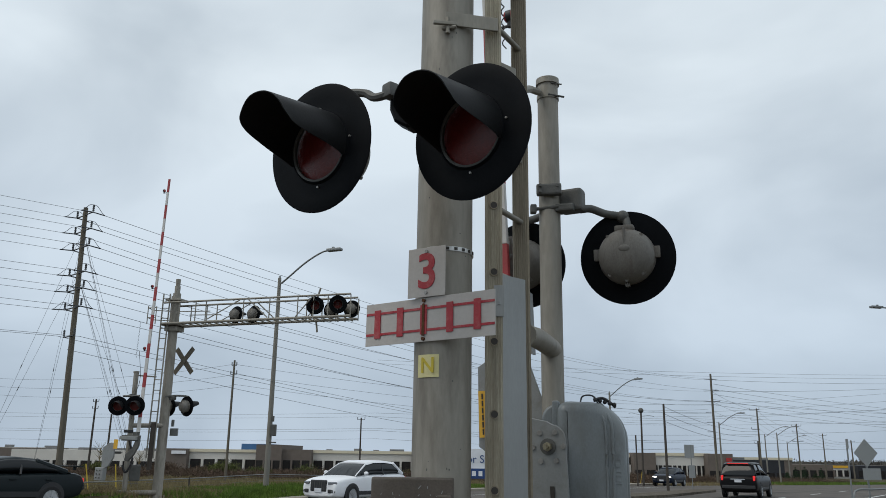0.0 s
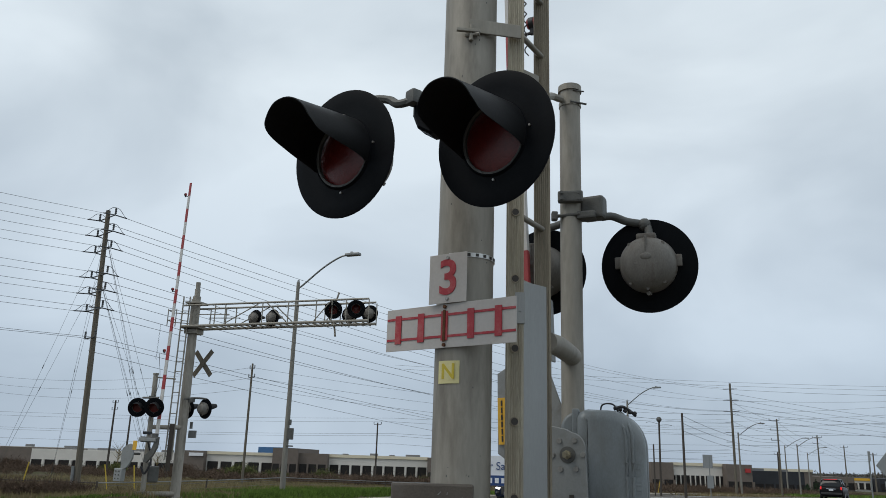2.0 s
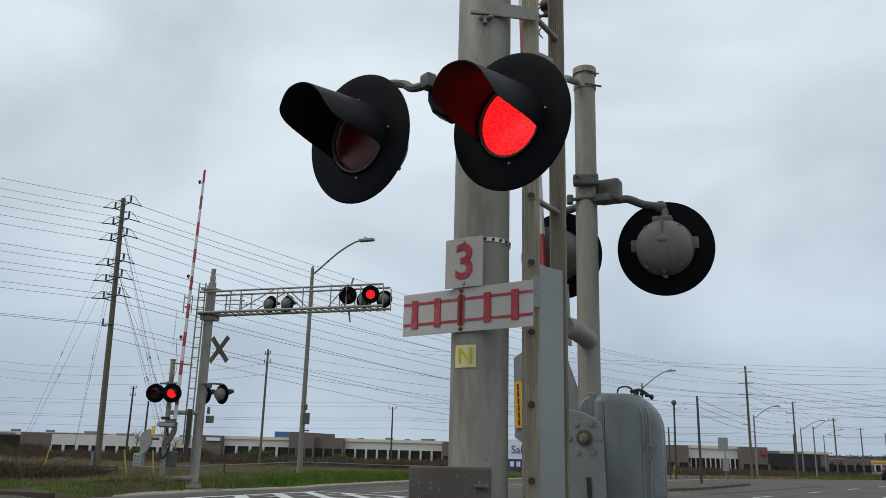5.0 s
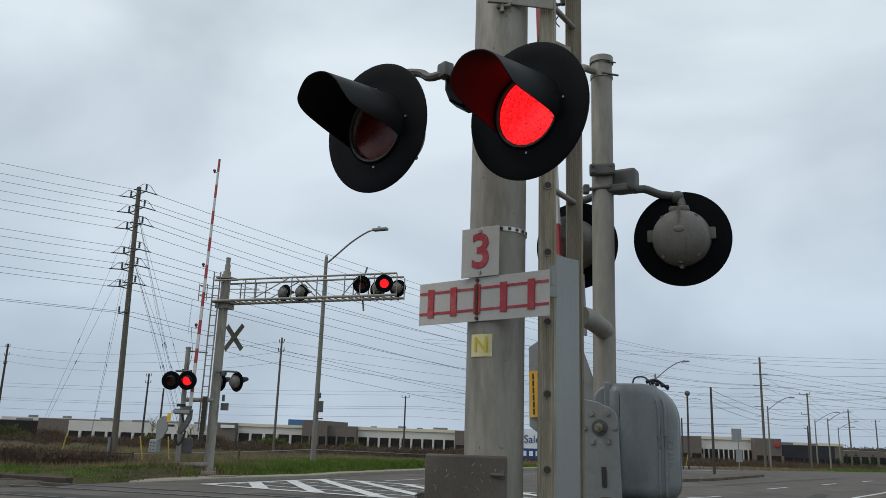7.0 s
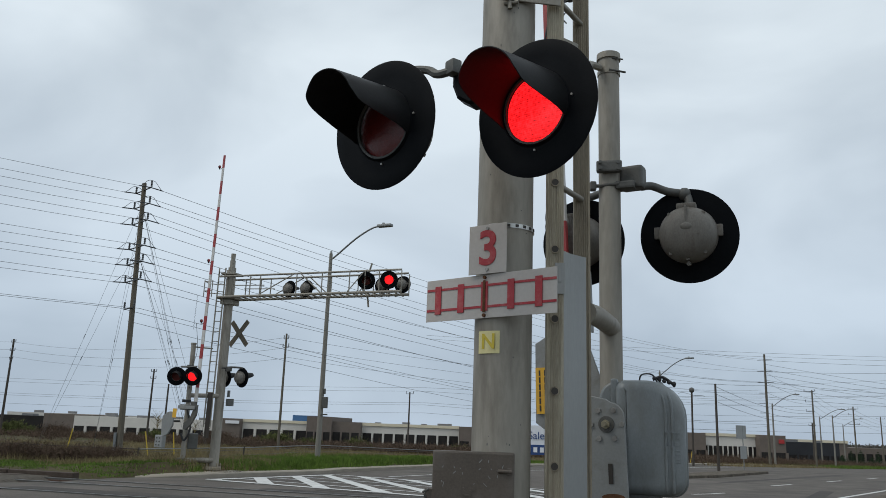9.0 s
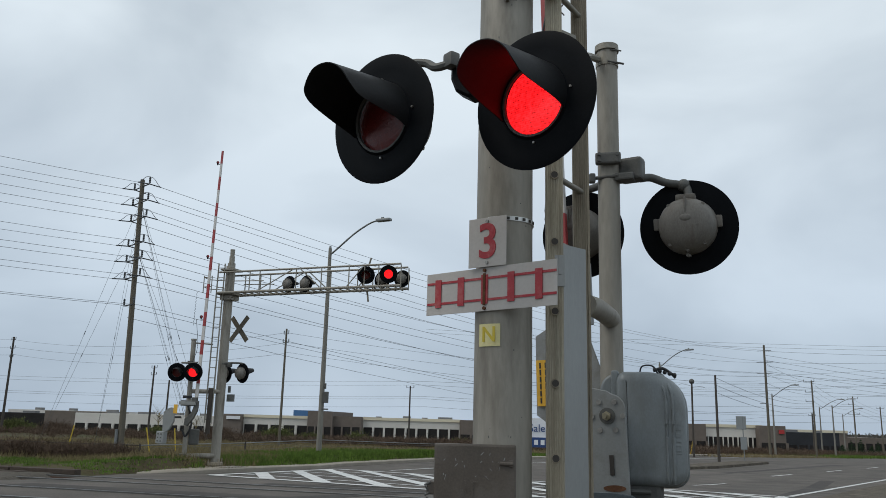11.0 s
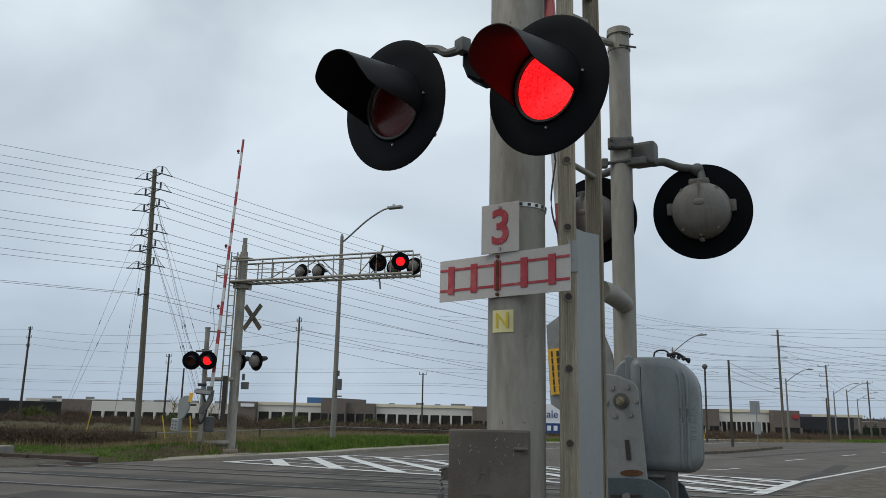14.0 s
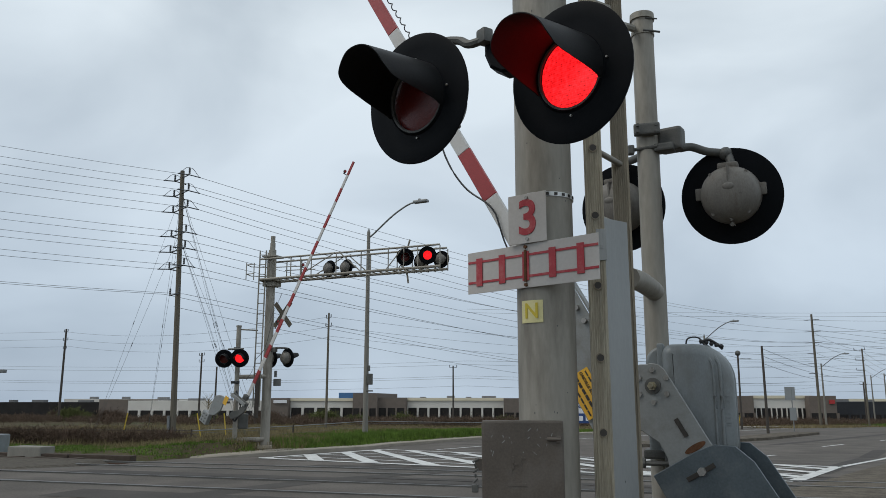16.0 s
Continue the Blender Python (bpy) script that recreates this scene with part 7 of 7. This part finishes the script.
bm = bmesh.new()
box(bm, (2.20, 0, 1.13), (0.22, 1.35, 0.03), 0, 0.01)
for sy in (-0.5, 0.5):
    box(bm, (2.16, sy, 1.08), (0.08, 0.05, 0.10), 0, 0.008)
part("boot_spoiler", bm, M_CARD, grey_car)
bm = bmesh.new()
box(bm, (2.58, 0, 0.98), (0.03, 0.75, 0.05), 0, 0.01)
part("chrome_bar", bm, M_CHROME, black_suv, "chrome bar over the plate")
bm = bmesh.new()
box(bm, (2.30, 0, 1.80), (0.05, 1.1, 0.035), 0, 0.008)
part("high_brake_lamp", bm, M_TLAMP, black_suv, "thin red lamp above the rear window")


def road_pose(x, y, az):
    """Standing on the road at (x, y), nose along the compass angle az, tilted with the slope."""
    dx, dy = math.sin(radians(az)), math.cos(radians(az))
    slope = (terrain(x + dx, y + dy) - terrain(x - dx, y - dy)) / 2
    f = Vector((dx, dy, slope)).normalized()
    zc = Vector((0, 0, 1))
    xl = -f
    yl = zc.cross(xl).normalized()
    zl = xl.cross(yl)
    m = Matrix((xl, yl, zl)).transposed().to_4x4()
    m.translation = (x, y, terrain(x, y))
    return m


def drive(c, x, y, az_road, v, sense, t_from=0.0, t_to=16.0, n=33):
    """Rows of a car that keeps its speed along a straight lane: x, y at 0 s; sense -1 towards the tracks."""
    rows, wrows = [], []
    for k in range(n):
        t = 16.0 * k / (n - 1)
        tt = min(max(t, t_from), t_to)
        px_, py_ = x + sense * v * tt * math.sin(radians(az_road)), y + sense * v * tt * math.cos(radians(az_road))
        rows.append((t, road_pose(px_, py_, az_road + (180 if sense < 0 else 0))))
    MOVERS.append((c, rows))
    for wh, base, r in MOVING_WHEELS[c.name]:
        steps = [(0.0, base)]
        w = 0.0
        per = max(1.1 * r / v, 1.01 / FPS)       # about a radian of turn
        t = per
        while t < min(3.3, t_to):
            w += 1.1
            steps.append((t, base @ Matrix.Rotation(-w, 4, "Y")))
            t += per
        steps.append((16.0, steps[-1][1]))
        MOVERS.append((wh, steps))


AZ = 33.0
drive(white_suv, -3.15, 33.0, AZ, 14.2, -1, t_to=4.0)
drive(blue_car, -3.15 + 14.2 * 2.93 * math.sin(radians(AZ)), 33.0 + 14.2 * 2.93 * math.cos(radians(AZ)), AZ, 14.2, -1, t_to=7.0)
drive(grey_car, -3.15 - 14.2 * 1.055 * math.sin(radians(AZ)), 33.0 - 14.2 * 1.055 * math.cos(radians(AZ)), AZ, 14.2, -1, t_to=3.0)
drive(black_suv, 17.6, 46.0, 30.6, 17.4, 1, t_to=7.5)


# ---- what moves ----
def motions():
    for ob, rows in MOVERS:
        walk(ob, rows)


motions()
